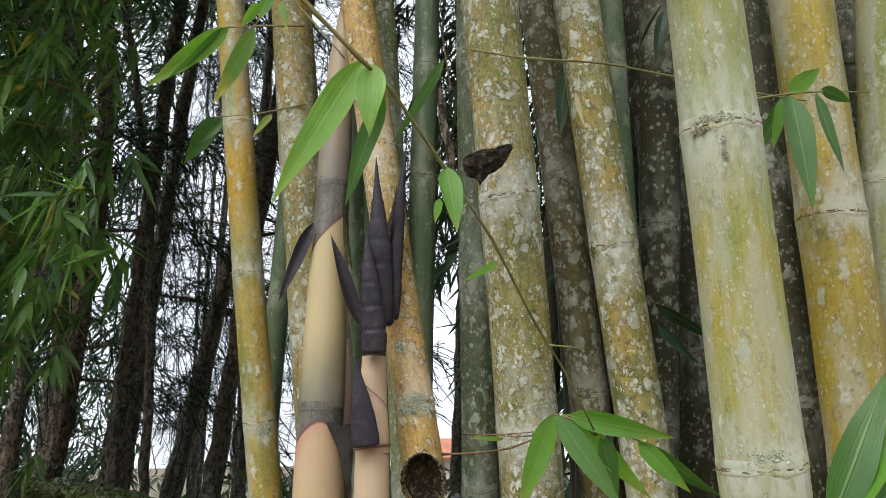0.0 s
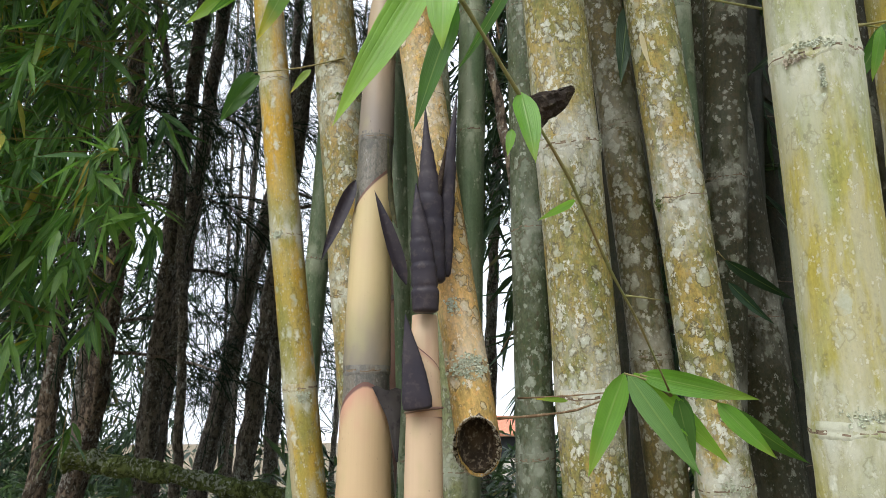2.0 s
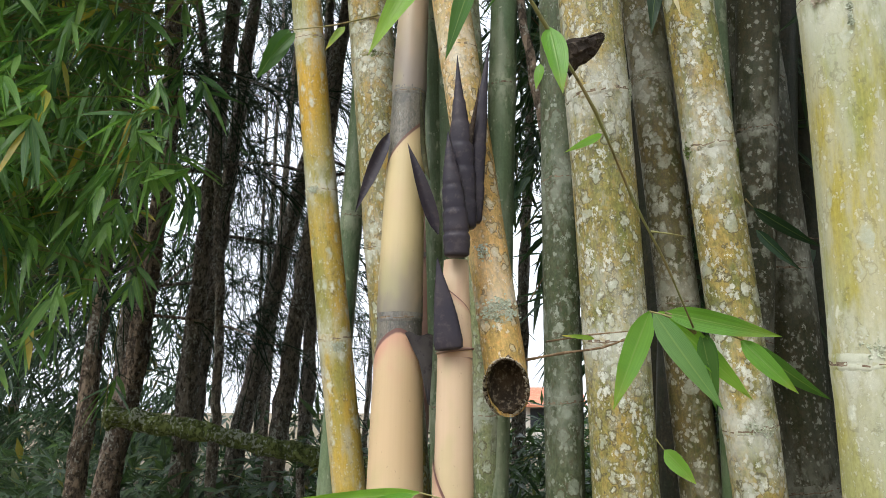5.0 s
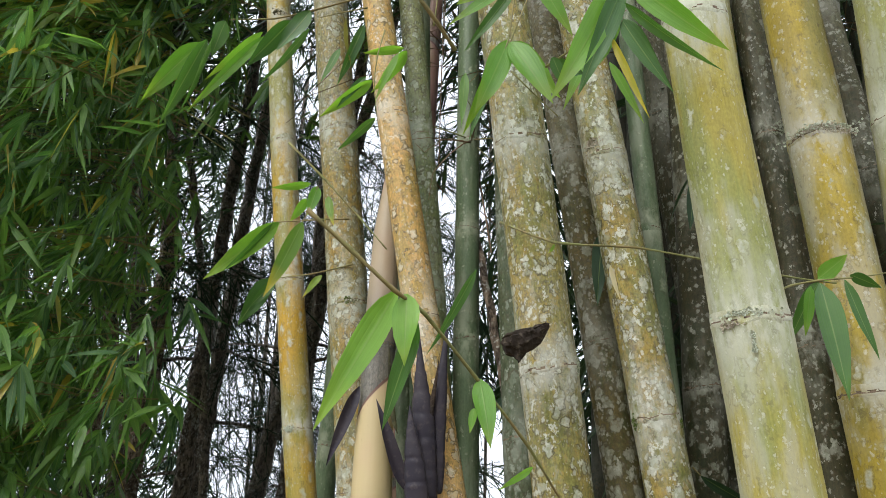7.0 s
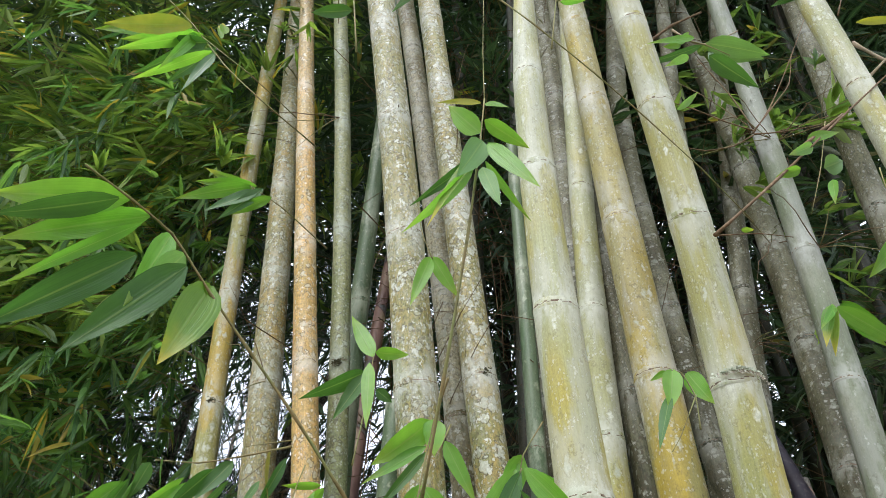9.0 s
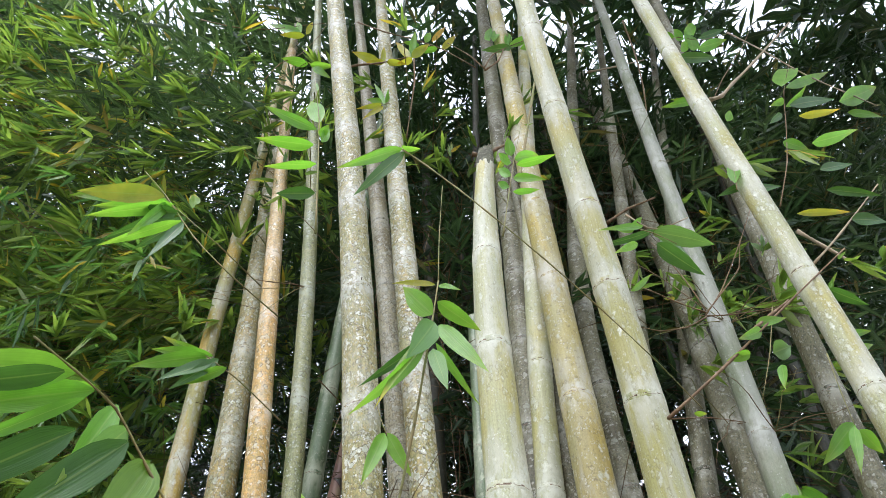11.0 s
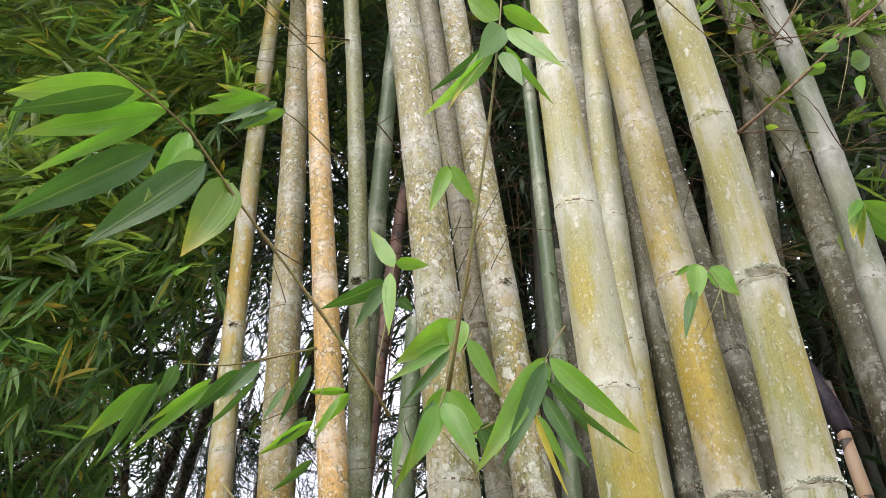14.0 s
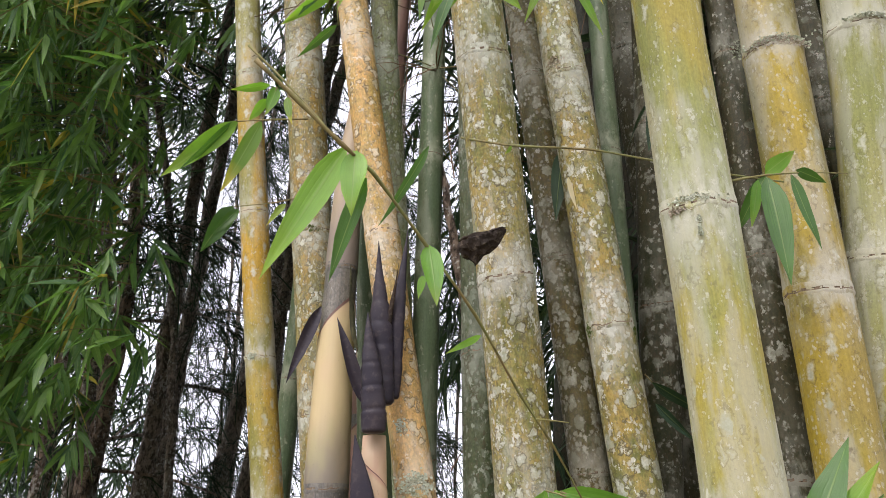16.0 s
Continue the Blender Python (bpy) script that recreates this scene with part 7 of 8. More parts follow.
leaf(s, (-0.095, 0.430, 3.392), (-0.190, 0.400, 3.308), 0.024, -3.24, LEAF_NEAR)
leaf(s, (-0.104, 0.430, 3.536), (-0.084, 0.405, 3.551), 0.020, 3.05, LEAF_NEAR)
leaf(s, (-0.080, 0.430, 3.257), (-0.167, 0.448, 3.278), 0.028, -2.35, LEAF_DARK)
leaf(s, (-0.096, 0.430, 3.505), (-0.085, 0.418, 3.591), 0.023, 0.67, LEAF_NEAR)
s = spray((0.724, 0.640, 3.550), "grey-green leaves on an overhanging twig")
twig(s, [(0.658, 0.640, 3.573), (0.723, 0.640, 3.544), (0.768, 0.640, 3.497)], 0.0014, TWIG)
leaf(s, (0.724, 0.640, 3.550), (0.879, 0.644, 3.526), 0.051, 2.45, LEAF_PALE)
leaf(s, (0.718, 0.640, 3.494), (0.811, 0.666, 3.394), 0.046, 2.97, LEAF_DARK)
leaf(s, (0.702, 0.640, 3.577), (0.580, 0.610, 3.492), 0.022, -2.04, LEAF_NEAR)
leaf(s, (0.668, 0.640, 3.490), (0.590, 0.603, 3.371), 0.021, -1.94, LEAF_NEAR)
s = spray((1.094, 0.950, 3.483), "small rounded leaves on hanging stalks")
twig(s, [(1.171, 0.950, 3.699), (1.086, 0.950, 3.483), (0.999, 0.950, 3.297)], 0.0012, TWIG)
leaf(s, (1.094, 0.950, 3.483), (1.152, 0.940, 3.508), 0.058, 2.40, LEAF_PALE)
leaf(s, (1.099, 0.950, 3.585), (1.006, 0.924, 3.495), 0.034, -2.25, LEAF_NEAR)
leaf(s, (1.092, 0.950, 3.611), (1.187, 0.938, 3.641), 0.032, 2.09, LEAF_NEAR)
leaf(s, (1.099, 0.950, 3.436), (1.056, 0.922, 3.321), 0.026, -0.46, LEAF_NEAR)
leaf(s, (1.031, 0.950, 3.480), (0.964, 0.959, 3.451), 0.030, -2.66, LEAF_NEAR)
s = spray((1.237, 1.000, 3.280), "drooping fresh leaves beside the outer culms")
twig(s, [(1.288, 1.000, 3.557), (1.255, 1.000, 3.388), (1.238, 1.000, 3.276)], 0.0014, TWIG)
leaf(s, (1.237, 1.000, 3.280), (1.120, 1.013, 3.167), 0.047, -1.94, LEAF_NEAR)
leaf(s, (1.233, 1.000, 3.270), (1.159, 0.971, 3.109), 0.030, -0.87, LEAF_NEAR)
leaf(s, (1.243, 1.000, 3.260), (1.283, 1.022, 3.202), 0.037, 2.67, LEAF_NEAR)
leaf(s, (0.978, 1.000, 3.047), (0.909, 0.987, 2.922), 0.030, -0.89, LEAF_OLD)
leaf(s, (0.980, 1.000, 3.047), (0.943, 1.010, 2.912), 0.028, -1.23, LEAF_OLD)
leaf(s, (0.987, 1.000, 3.039), (1.121, 1.010, 2.925), 0.042, 2.45, LEAF_NEAR)
leaf(s, (0.983, 1.000, 3.043), (0.919, 0.966, 2.950), 0.019, -1.28, LEAF_NEAR)
s = spray((-0.312, 1.150, 6.097), "yellowing leaves on a short branch from a culm node")
twig(s, [(-0.321, 1.150, 6.067), (-0.225, 1.150, 6.161), (-0.102, 1.150, 6.213), (-0.042, 1.150, 6.274), (0.052, 1.150, 6.352)], 0.006, TWIG_DRY)
leaf(s, (-0.097, 1.150, 6.224), (-0.290, 1.150, 6.409), 0.057, -3.00, LEAF_GOLDEN)
leaf(s, (-0.090, 1.150, 6.225), (-0.088, 1.150, 6.558), 0.034, 0.53, LEAF_GOLDEN)
leaf(s, (-0.078, 1.150, 6.237), (-0.182, 1.150, 6.227), 0.039, -2.59, LEAF_GOLDEN)
leaf(s, (-0.066, 1.150, 6.249), (0.046, 1.150, 6.241), 0.043, 2.84, LEAF_GOLDEN)
leaf(s, (0.060, 1.150, 6.313), (-0.037, 1.150, 6.727), 0.052, -0.17, LEAF_GOLDEN)
leaf(s, (0.066, 1.150, 6.335), (0.088, 1.150, 6.948), 0.046, 0.36, LEAF_NEAR)
leaf(s, (0.072, 1.150, 6.336), (0.168, 1.150, 6.678), 0.055, 2.15, LEAF_GOLDEN)
leaf(s, (0.079, 1.150, 6.317), (-0.001, 1.150, 6.222), 0.046, -3.08, LEAF_GOLDEN)
s = spray((-0.054, 1.300, 5.964), "small fan of yellow-green leaves at a culm")
twig(s, [(-0.034, 1.300, 6.001), (-0.055, 1.300, 5.981), (-0.072, 1.300, 5.961)], 0.002, TWIG)
leaf(s, (-0.061, 1.300, 5.980), (-0.130, 1.300, 6.364), 0.030, -0.28, LEAF_NEAR)
leaf(s, (-0.056, 1.300, 5.997), (-0.027, 1.300, 6.363), 0.030, 0.74, LEAF_NEAR)
leaf(s, (-0.075, 1.300, 6.011), (-0.163, 1.300, 6.031), 0.041, -2.33, LEAF_NEAR)
leaf(s, (-0.073, 1.300, 5.978), (-0.200, 1.300, 5.875), 0.031, -2.86, LEAF_GOLDEN)
leaf(s, (-0.065, 1.300, 5.946), (-0.151, 1.300, 5.772), 0.031, -2.15, LEAF_GOLDEN)
s = spray((0.220, 1.200, 6.772), "yellow and orange leaf tips on an arching twig")
twig(s, [(-0.303, 1.200, 7.166), (-0.107, 1.200, 6.978), (0.077, 1.200, 6.871), (0.255, 1.200, 6.722), (0.451, 1.200, 6.398)], 0.004, TWIG_DRY)
leaf(s, (0.149, 1.200, 6.815), (0.192, 1.200, 7.094), 0.045, 0.42, LEAF_NEAR)
leaf(s, (0.192, 1.200, 6.848), (0.299, 1.200, 7.249), 0.038, 2.03, LEAF_GOLDEN)
leaf(s, (0.255, 1.200, 6.699), (0.379, 1.200, 7.135), 0.045, 2.29, LEAF_GOLDEN)
leaf(s, (0.227, 1.200, 6.716), (0.089, 1.200, 6.621), 0.043, -2.88, LEAF_NEAR)
leaf(s, (0.114, 1.200, 6.762), (0.008, 1.200, 6.786), 0.037, -3.04, LEAF_NEAR)
s = spray((0.534, 1.100, 6.568), "bright leaf fan where the culms meet")
twig(s, [(0.477, 1.100, 6.097), (0.537, 1.100, 6.354), (0.631, 1.100, 6.500), (0.807, 1.100, 6.740)], 0.003, TWIG_DRY)
twig(s, [(0.477, 1.100, 6.097), (0.405, 1.100, 6.308), (0.280, 1.100, 6.515)], 0.003, TWIG_DRY)
twig(s, [(0.482, 1.100, 6.070), (0.568, 1.100, 6.239), (0.610, 1.100, 6.453)], 0.005, TWIG_DRY)
leaf(s, (0.540, 1.100, 6.614), (0.536, 1.100, 7.026), 0.066, -0.78, LEAF_NEAR)
leaf(s, (0.560, 1.100, 6.596), (0.628, 1.100, 7.073), 0.052, -0.26, LEAF_NEAR)
leaf(s, (0.632, 1.100, 6.522), (0.697, 1.100, 7.010), 0.051, 0.47, LEAF_NEAR)
leaf(s, (0.649, 1.100, 6.525), (0.882, 1.100, 6.900), 0.054, 2.43, LEAF_NEAR)
leaf(s, (0.665, 1.100, 6.507), (0.483, 1.100, 6.427), 0.055, -2.37, LEAF_DARK)
leaf(s, (0.714, 1.100, 6.495), (0.832, 1.100, 6.585), 0.042, 2.52, LEAF_NEAR)
s = spray((-0.638, 1.350, 6.734), "pale green leaves on a thin grey twig")
twig(s, [(-0.788, 1.350, 6.368), (-0.752, 1.350, 6.680), (-0.641, 1.350, 6.879), (-0.581, 1.350, 7.282), (-0.550, 1.350, 7.704)], 0.0025, TWIG_DRY)
twig(s, [(-0.717, 1.350, 6.381), (-0.636, 1.350, 6.596), (-0.585, 1.350, 6.733)], 0.002, TWIG_DRY)
leaf(s, (-0.576, 1.350, 6.714), (-0.756, 1.350, 6.766), 0.067, -3.23, LEAF_NEAR)
leaf(s, (-0.559, 1.350, 6.695), (-0.404, 1.350, 6.682), 0.055, 3.19, LEAF_NEAR)
leaf(s, (-0.540, 1.350, 6.656), (-0.420, 1.350, 6.513), 0.047, 2.27, LEAF_NEAR)
leaf(s, (-0.486, 1.350, 6.383), (-0.445, 1.350, 6.204), 0.020, 0.16, LEAF_NEAR)
s = spray((-0.763, 1.300, 7.229), "yellow-edged leaves under the canopy")
twig(s, [(-1.391, 1.300, 7.330), (-1.135, 1.300, 7.199), (-0.909, 1.300, 7.197), (-0.704, 1.300, 7.349), (-0.486, 1.300, 7.482)], 0.003, TWIG_DRY)
leaf(s, (-0.676, 1.300, 7.145), (-0.940, 1.300, 7.378), 0.065, -2.26, LEAF_NEAR)
leaf(s, (-0.654, 1.300, 7.124), (-0.820, 1.300, 7.113), 0.048, -3.08, LEAF_GOLDEN)
leaf(s, (-0.683, 1.300, 7.194), (-0.768, 1.300, 7.473), 0.049, -2.31, LEAF_NEAR)
leaf(s, (-0.647, 1.300, 7.151), (-0.646, 1.300, 7.501), 0.041, 0.69, LEAF_GOLDEN)
s = spray((1.514, 0.950, 5.405), "stout side branch of a leaning culm")
twig(s, [(1.500, 0.950, 5.403), (1.572, 0.950, 5.459), (1.683, 0.950, 5.650), (1.915, 0.950, 6.014), (2.470, 0.950, 6.930)], 0.0085, TWIG_TAN)
twig(s, [(1.522, 0.950, 5.421), (1.647, 0.950, 5.701), (1.992, 0.950, 6.380), (2.222, 0.950, 6.898)], 0.002, TWIG_DRY)
s = spray((1.906, 0.950, 5.546), "leafy branch of broad and long green leaves")
twig(s, [(1.435, 0.950, 4.337), (1.617, 0.950, 4.737), (1.776, 0.950, 5.171), (1.922, 0.950, 5.588), (2.175, 0.950, 6.151)], 0.002, TWIG_DRY)
twig(s, [(1.962, 0.950, 6.597), (2.059, 0.950, 6.289), (2.149, 0.950, 5.868), (2.272, 0.950, 5.608), (2.342, 0.950, 5.468)], 0.004, TWIG_TAN)
leaf(s, (1.945, 0.950, 5.663), (2.178, 0.950, 6.152), 0.123, 1.12, LEAF_NEAR)
leaf(s, (1.960, 0.950, 5.650), (2.352, 0.950, 5.959), 0.056, 2.33, LEAF_NEAR)
leaf(s, (1.854, 0.950, 5.374), (2.136, 0.950, 5.713), 0.043, 2.59, LEAF_NEAR)
leaf(s, (1.880, 0.950, 5.393), (2.226, 0.950, 5.600), 0.061, 2.36, LEAF_DARK)
leaf(s, (2.167, 0.950, 5.498), (2.521, 0.950, 5.764), 0.097, 2.65, LEAF_NEAR)
leaf(s, (1.873, 0.950, 5.266), (2.133, 0.950, 5.362), 0.041, 2.96, LEAF_GOLDEN)
leaf(s, (2.141, 0.950, 5.349), (2.323, 0.950, 5.350), 0.046, 2.38, LEAF_NEAR)
leaf(s, (1.807, 0.950, 4.952), (2.091, 0.950, 5.115), 0.066, 2.99, LEAF_NEAR)
leaf(s, (1.678, 0.950, 4.946), (1.762, 0.950, 4.877), 0.052, 2.42, LEAF_NEAR)
leaf(s, (1.726, 0.950, 4.679), (1.902, 0.950, 4.775), 0.046, 2.12, LEAF_DARK)
leaf(s, (1.313, 0.950, 4.445), (1.517, 0.950, 4.525), 0.046, 2.18, LEAF_DARK)
leaf(s, (1.479, 0.950, 4.291), (1.725, 0.950, 4.353), 0.029, 2.54, LEAF_GOLDEN)
leaf(s, (1.675, 0.950, 4.498), (1.896, 0.950, 4.497), 0.039, 2.35, LEAF_DARK)
leaf(s, (1.668, 0.950, 4.272), (1.814, 0.950, 4.288), 0.055, 2.22, LEAF_DARK)
leaf(s, (1.881, 0.950, 5.466), (1.788, 0.950, 5.378), 0.039, -2.70, LEAF_NEAR)
leaf(s, (1.797, 0.950, 5.274), (1.694, 0.950, 5.158), 0.034, -2.27, LEAF_DARK)
leaf(s, (1.359, 0.950, 4.505), (1.233, 0.950, 4.390), 0.031, -2.28, LEAF_DARK)
s = spray((1.304, 0.900, 4.445), "upright fresh leaf on a pale culm")
twig(s, [(1.268, 0.900, 4.351), (1.295, 0.900, 4.444), (1.315, 0.900, 4.531)], 0.0015, TWIG)
leaf(s, (1.282, 0.900, 4.406), (1.371, 0.900, 4.744), 0.050, 0.92, LEAF_NEAR)
s = spray((1.709, 0.950, 6.429), "cluster of fresh oval leaves beside a leaning culm")
twig(s, [(1.488, 0.950, 6.339), (1.628, 0.950, 6.434), (1.728, 0.950, 6.379), (1.954, 0.950, 6.572)], 0.002, TWIG)
leaf(s, (1.726, 0.950, 6.488), (1.755, 0.950, 6.791), 0.074, -0.68, LEAF_NEAR)
leaf(s, (1.640, 0.950, 6.392), (1.618, 0.950, 6.591), 0.057, -1.46, LEAF_NEAR)
leaf(s, (1.633, 0.950, 6.182), (1.778, 0.950, 6.746), 0.093, 1.71, LEAF_NEAR)
leaf(s, (1.612, 0.950, 6.198), (1.600, 0.950, 6.320), 0.062, -1.44, LEAF_NEAR)
leaf(s, (1.679, 0.950, 6.232), (1.923, 0.950, 6.453), 0.071, 3.04, LEAF_NEAR)
leaf(s, (1.738, 0.950, 6.435), (1.987, 0.950, 6.673), 0.052, 2.79, LEAF_DARK)
leaf(s, (1.592, 0.950, 6.426), (1.419, 0.950, 6.433), 0.056, -2.83, LEAF_NEAR)
leaf(s, (1.501, 0.950, 6.019), (1.776, 0.950, 6.111), 0.066, 2.50, LEAF_DARK)
leaf(s, (1.411, 0.950, 5.374), (1.248, 0.950, 5.276), 0.039, -2.39, LEAF_NEAR)
leaf(s, (1.432, 0.950, 5.392), (1.303, 0.950, 5.370), 0.028, -2.52, LEAF_NEAR)
leaf(s, (1.497, 0.950, 5.141), (1.580, 0.950, 5.316), 0.039, 1.86, LEAF_NEAR)
s = spray((1.077, 1.000, 4.147), "broad grey-green leaf hanging across the culms")
twig(s, [(0.877, 1.000, 4.302), (0.936, 1.000, 4.209), (0.987, 1.000, 4.214), (1.101, 1.000, 4.307)], 0.003, TWIG_TAN)
leaf(s, (0.969, 1.000, 4.181), (1.144, 1.000, 4.124), 0.064, 2.86, LEAF_PALE)
leaf(s, (0.967, 1.000, 4.158), (1.035, 1.000, 3.947), 0.046, 2.22, LEAF_DARK)
leaf(s, (0.955, 1.000, 4.203), (0.728, 1.000, 4.032), 0.031, -2.83, LEAF_DARK)
leaf(s, (0.878, 1.000, 4.210), (0.941, 1.000, 4.297), 0.028, 2.52, LEAF_NEAR)
leaf(s, (0.884, 1.000, 4.195), (0.824, 1.000, 4.189), 0.024, -2.18, LEAF_NEAR)
leaf(s, (0.793, 1.000, 3.818), (0.889, 1.000, 3.914), 0.022, 2.51, LEAF_NEAR)
s = spray((1.128, 1.200, 4.004), "bare wiry twigs fanning out from a culm node")
twig(s, [(1.126, 1.200, 3.998), (1.227, 1.200, 4.148), (1.396, 1.200, 4.473), (1.589, 1.200, 4.868)], 0.0022, TWIG_DRY)
twig(s, [(1.128, 1.200, 4.004), (1.259, 1.200, 4.186), (1.344, 1.200, 4.306), (1.415, 1.200, 4.518)], 0.0022, TWIG_DRY)
twig(s, [(1.130, 1.200, 4.011), (1.043, 1.200, 4.063), (0.961, 1.200, 4.131), (0.871, 1.200, 4.180)], 0.0022, TWIG_DRY)
twig(s, [(1.128, 1.200, 3.991), (1.221, 1.200, 4.006), (1.354, 1.200, 4.049), (1.452, 1.200, 4.098)], 0.0022, TWIG_DRY)
twig(s, [(1.122, 1.200, 3.985), (1.042, 1.200, 3.919), (0.941, 1.200, 3.889), (0.855, 1.200, 3.919)], 0.0022, TWIG_DRY)
twig(s, [(1.134, 1.200, 4.024), (1.112, 1.200, 4.209), (1.078, 1.200, 4.359), (1.048, 1.200, 4.459)], 0.0022, TWIG_DRY)
s = spray((1.449, 1.000, 4.033), "pale dry twigs crossing behind the leaning culm")
twig(s, [(1.491, 1.050, 4.109), (1.685, 1.050, 4.334), (2.050, 1.050, 4.789)], 0.004, TWIG_TAN)
twig(s, [(1.737, 1.250, 4.709), (1.815, 1.250, 4.576), (1.924, 1.250, 4.375)], 0.007, TWIG_TAN)
twig(s, [(1.034, 0.950, 3.544), (1.156, 0.950, 3.663), (1.234, 0.950, 3.737)], 0.005, TWIG_DRY)
twig(s, [(1.262, 1.400, 7.050), (1.485, 1.400, 7.208), (1.726, 1.400, 7.401)], 0.006, TWIG_TAN)
twig(s, [(0.951, 1.300, 4.778), (1.065, 1.300, 4.916), (1.220, 1.300, 5.041)], 0.006, TWIG_DRY)
twig(s, [(1.682, 1.300, 8.037), (1.599, 1.300, 7.190), (1.504, 1.300, 6.515), (1.372, 1.300, 5.803), (1.330, 1.300, 5.380)], 0.005, TWIG_DRY)
twig(s, [(0.860, 1.000, 6.765), (0.751, 1.000, 5.989), (0.644, 1.000, 5.321), (0.572, 1.000, 4.867), (0.514, 1.000, 4.500)], 0.006, TWIG)
twig(s, [(0.083, 1.400, 7.082), (0.098, 1.400, 6.646), (0.084, 1.400, 6.173), (0.072, 1.400, 5.771)], 0.005, TWIG_DRY)
leaf(s, (1.535, 1.100, 4.043), (1.632, 1.100, 3.953), 0.051, 3.06, LEAF_DARK)
leaf(s, (1.455, 1.100, 3.776), (1.588, 1.100, 3.830), 0.028, 2.23, LEAF_NEAR)
leaf(s, (1.435, 1.100, 3.692), (1.567, 1.100, 3.757), 0.035, 2.35, LEAF_NEAR)
s = spray((0.327, 0.850, 4.408), "dark dead twig lying over a broken culm top")
twig(s, [(0.317, 0.840, 4.385), (0.365, 0.840, 4.382), (0.408, 0.840, 4.445), (0.448, 0.840, 4.490)], 0.007, TWIG_DRY)
s = spray((-0.622, 2.000, 2.515), "leaves of a twig behind the ochre culm")
twig(s, [(-0.384, 2.000, 2.549), (-0.502, 2.000, 2.523), (-0.622, 2.000, 2.515)], 0.002, TWIG)
leaf(s, (-0.622, 2.000, 2.515), (-0.699, 1.980, 2.377), 0.056, -1.80, LEAF_DARK)
leaf(s, (-0.606, 2.000, 2.506), (-0.669, 1.975, 2.425), 0.030, -1.77, LEAF_DARK)
leaf(s, (-0.472, 2.000, 2.519), (-0.531, 2.007, 2.460), 0.023, -1.71, LEAF_OLD)
s = spray((0.262, 1.560, 2.424), "dark narrow leaf hanging between culms")
twig(s, [(0.271, 1.560, 2.475), (0.262, 1.560, 2.424)], 0.0014, TWIG)
twig(s, [(0.390, 1.560, 1.914), (0.404, 1.560, 1.897)], 0.0014, TWIG)
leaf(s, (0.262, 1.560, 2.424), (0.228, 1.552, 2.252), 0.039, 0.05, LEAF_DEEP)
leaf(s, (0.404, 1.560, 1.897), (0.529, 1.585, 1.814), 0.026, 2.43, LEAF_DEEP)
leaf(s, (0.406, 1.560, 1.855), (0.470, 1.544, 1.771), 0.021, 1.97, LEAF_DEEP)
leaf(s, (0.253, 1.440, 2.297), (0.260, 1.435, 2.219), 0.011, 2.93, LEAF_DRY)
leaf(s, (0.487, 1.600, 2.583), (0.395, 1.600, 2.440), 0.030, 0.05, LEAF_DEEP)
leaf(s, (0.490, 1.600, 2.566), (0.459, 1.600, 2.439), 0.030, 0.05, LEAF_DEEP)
s = spray((0.055, 1.750, 1.857), "tiny green leaves on a dry twig")
twig(s, [(-0.006, 1.750, 1.754), (0.037, 1.750, 1.824), (0.062, 1.750, 1.871)], 0.0012, TWIG_DRY)
leaf(s, (0.055, 1.750, 1.857), (0.040, 1.747, 1.829), 0.018, -1.59, LEAF_NEAR)
leaf(s, (0.055, 1.750, 1.853), (0.081, 1.716, 1.830), 0.013, 0.77, LEAF_NEAR)
leaf(s, (0.050, 1.750, 1.871), (0.039, 1.757, 1.896), 0.011, -1.05, LEAF_NEAR)
s = spray((0.083, 1.350, 1.637), "thin dry twig with a shrivelled leaf")
twig(s, [(-0.018, 1.550, 1.617), (0.035, 1.350, 1.615), (0.095, 1.350, 1.622), (0.157, 1.350, 1.645)], 0.002, TWIG_DRY)
twig(s, [(0.020, 1.600, 1.654), (0.083, 1.350, 1.644), (0.148, 1.350, 1.649)], 0.0014, TWIG_DRY)
leaf(s, (0.083, 1.350, 1.637), (0.033, 1.312, 1.640), 0.008, -1.56, LEAF_OLD)
s = spray((0.130, 1.240, 2.263), "long thin leafless twig across the culms")
twig(s, [(0.037, 1.500, 2.430), (0.130, 1.240, 2.263), (0.272, 1.240, 2.252), (0.376, 1.240, 2.225), (0.509, 1.200, 2.169), (0.580, 1.200, 2.156)], 0.002, TWIG)
leaf(s, (0.130, 1.240, 2.263), (0.118, 1.235, 2.244), 0.008, -2.13, LEAF_OLD)
s = spray((0.812, 0.950, 3.237), "bare reddish branch across the culms")
twig(s, [(0.744, 0.950, 3.214), (0.954, 0.950, 3.428), (1.206, 0.950, 3.701), (1.548, 0.950, 4.063)], 0.0035, TWIG_DRY)
twig(s, [(0.750, 0.950, 3.213), (0.850, 0.950, 3.225), (0.928, 0.950, 3.213)], 0.0014, TWIG_DRY)
twig(s, [(1.224, 1.300, 4.132), (1.138, 1.400, 4.541), (1.034, 1.500, 4.875)], 0.0016, TWIG_DRY)
twig(s, [(1.222, 1.300, 4.125), (1.497, 1.300, 4.256), (1.723, 1.300, 4.387)], 0.0016, TWIG_DRY)
leaf(s, (0.812, 0.950, 3.237), (0.850, 0.959, 3.243), 0.015, 2.82, LEAF_OLD)
s = spray((0.069, 1.300, 2.757), "hanging leaves among the upper culms")
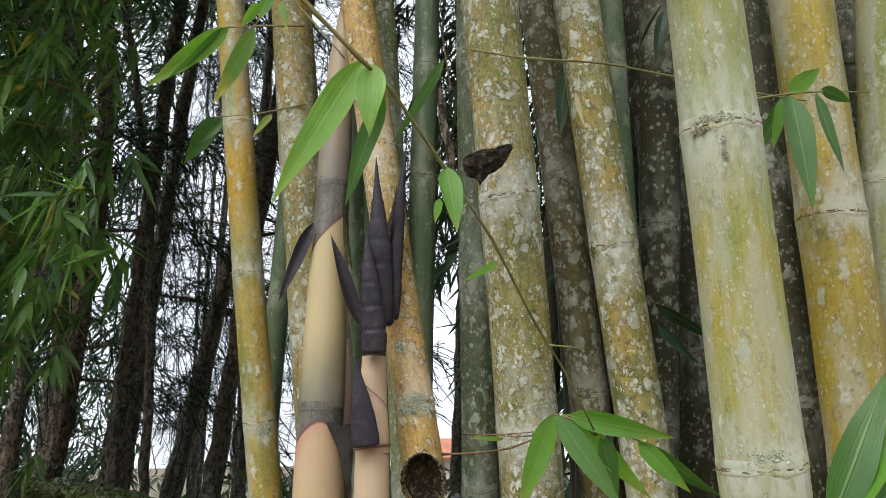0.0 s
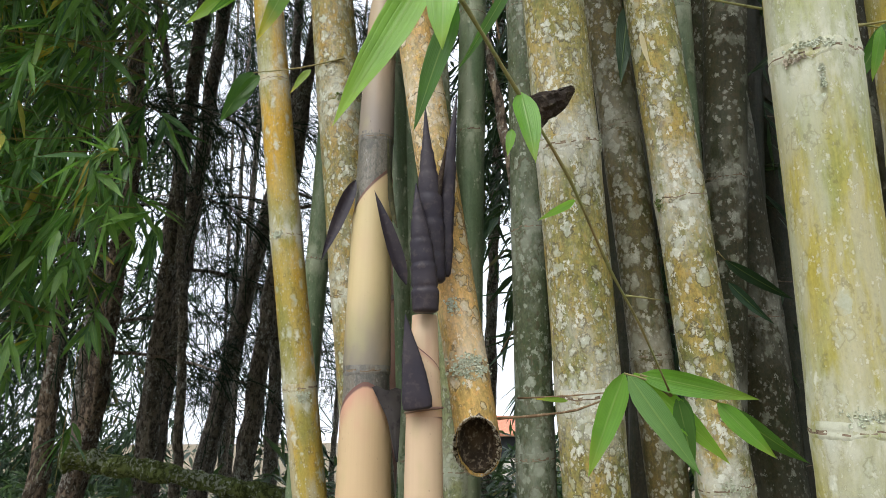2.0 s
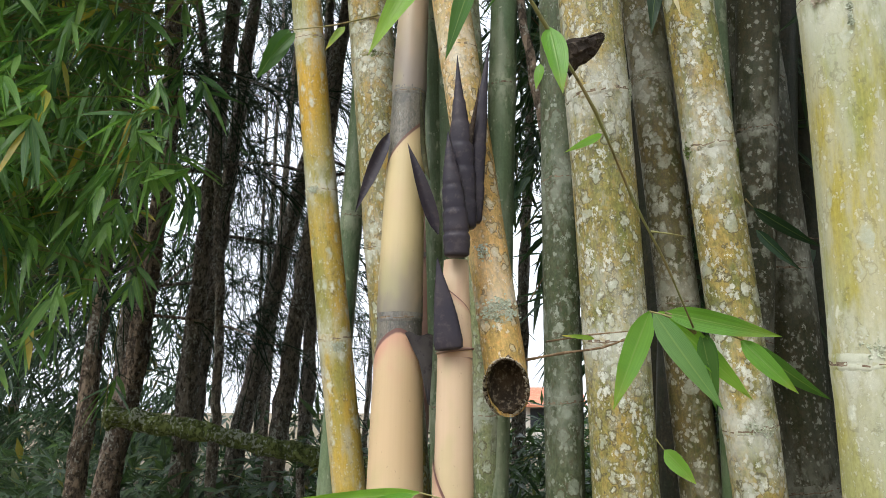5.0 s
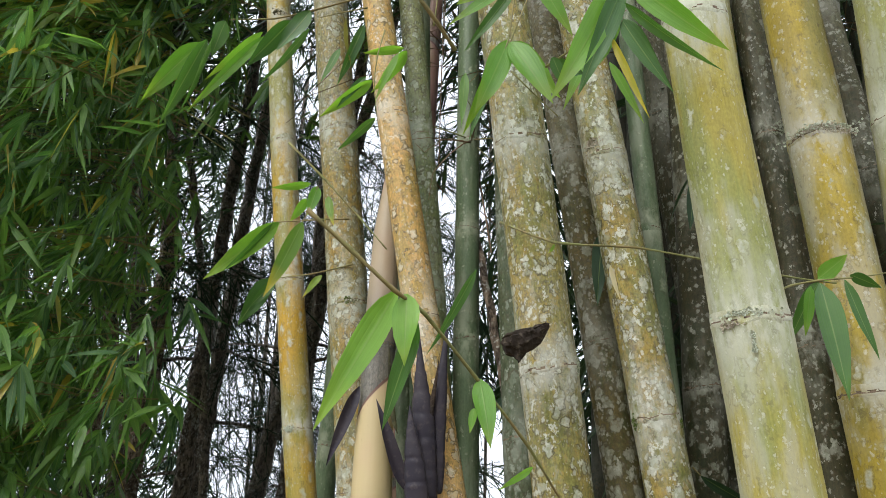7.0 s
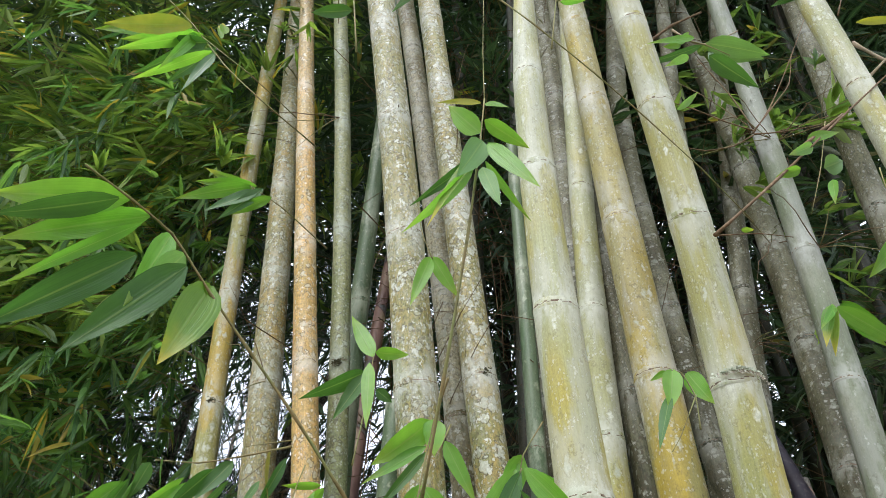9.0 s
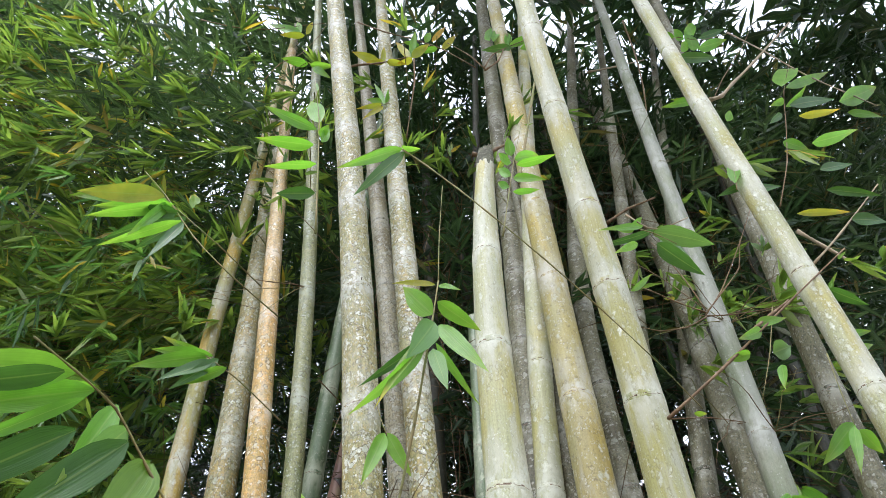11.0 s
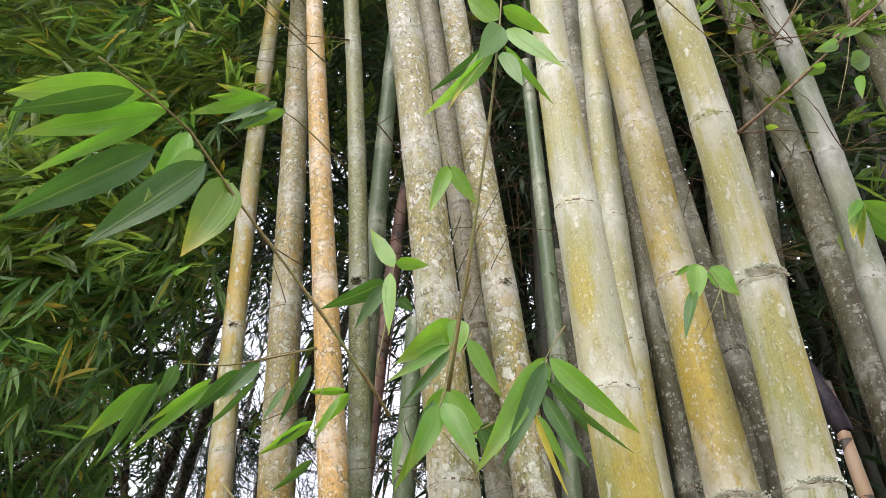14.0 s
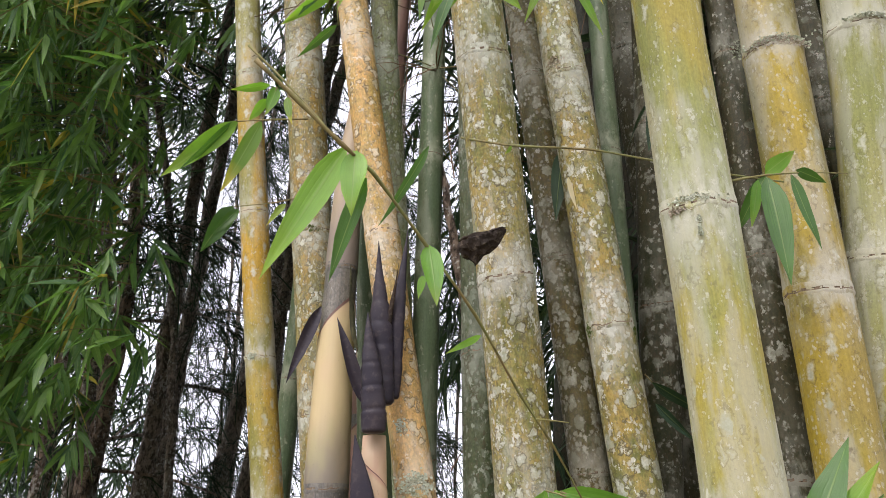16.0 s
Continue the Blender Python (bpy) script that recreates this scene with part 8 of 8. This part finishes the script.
twig(s, [(0.136, 1.300, 2.916), (0.075, 1.300, 2.757), (0.042, 1.300, 2.674)], 0.0016, TWIG)
twig(s, [(0.355, 1.300, 2.929), (0.298, 1.300, 2.835), (0.285, 1.300, 2.756)], 0.0016, TWIG)
leaf(s, (0.069, 1.300, 2.757), (0.004, 1.327, 2.613), 0.045, -2.32, LEAF_NEAR)
leaf(s, (0.074, 1.300, 2.750), (0.162, 1.303, 2.607), 0.054, 1.95, LEAF_NEAR)
leaf(s, (0.044, 1.300, 2.723), (-0.014, 1.295, 2.528), 0.028, -1.41, LEAF_DARK)
leaf(s, (0.298, 1.300, 2.835), (0.219, 1.304, 2.658), 0.063, -2.09, LEAF_NEAR)
leaf(s, (0.290, 1.300, 2.814), (0.164, 1.309, 2.604), 0.044, -1.45, LEAF_NEAR)
leaf(s, (0.317, 1.300, 2.790), (0.384, 1.323, 2.640), 0.034, 2.36, LEAF_DARK)
leaf(s, (0.329, 1.300, 2.796), (0.470, 1.261, 2.671), 0.026, 2.70, LEAF_NEAR)
leaf(s, (0.272, 1.300, 2.686), (0.328, 1.311, 2.549), 0.020, 1.99, LEAF_NEAR)
leaf(s, (-0.145, 1.300, 2.744), (-0.217, 1.312, 2.651), 0.032, -2.55, LEAF_NEAR)
leaf(s, (-0.151, 1.300, 2.752), (-0.244, 1.315, 2.755), 0.021, -2.58, LEAF_NEAR)
s = spray((-0.173, 1.200, 1.417), "long low leaf reaching across the shoots")
twig(s, [(-0.127, 1.200, 1.405), (-0.173, 1.200, 1.417)], 0.0014, TWIG)
leaf(s, (-0.173, 1.200, 1.417), (-0.378, 1.218, 1.393), 0.022, -1.60, LEAF_NEAR)
leaf(s, (-0.181, 1.200, 1.413), (-0.273, 1.167, 1.392), 0.017, -1.43, LEAF_NEAR)
s = spray((0.200, 1.450, 1.464), "single fresh leaf beside a culm")
twig(s, [(0.187, 1.450, 1.482), (0.200, 1.450, 1.464)], 0.0012, TWIG)
leaf(s, (0.200, 1.450, 1.464), (0.243, 1.422, 1.415), 0.029, 1.52, LEAF_NEAR)
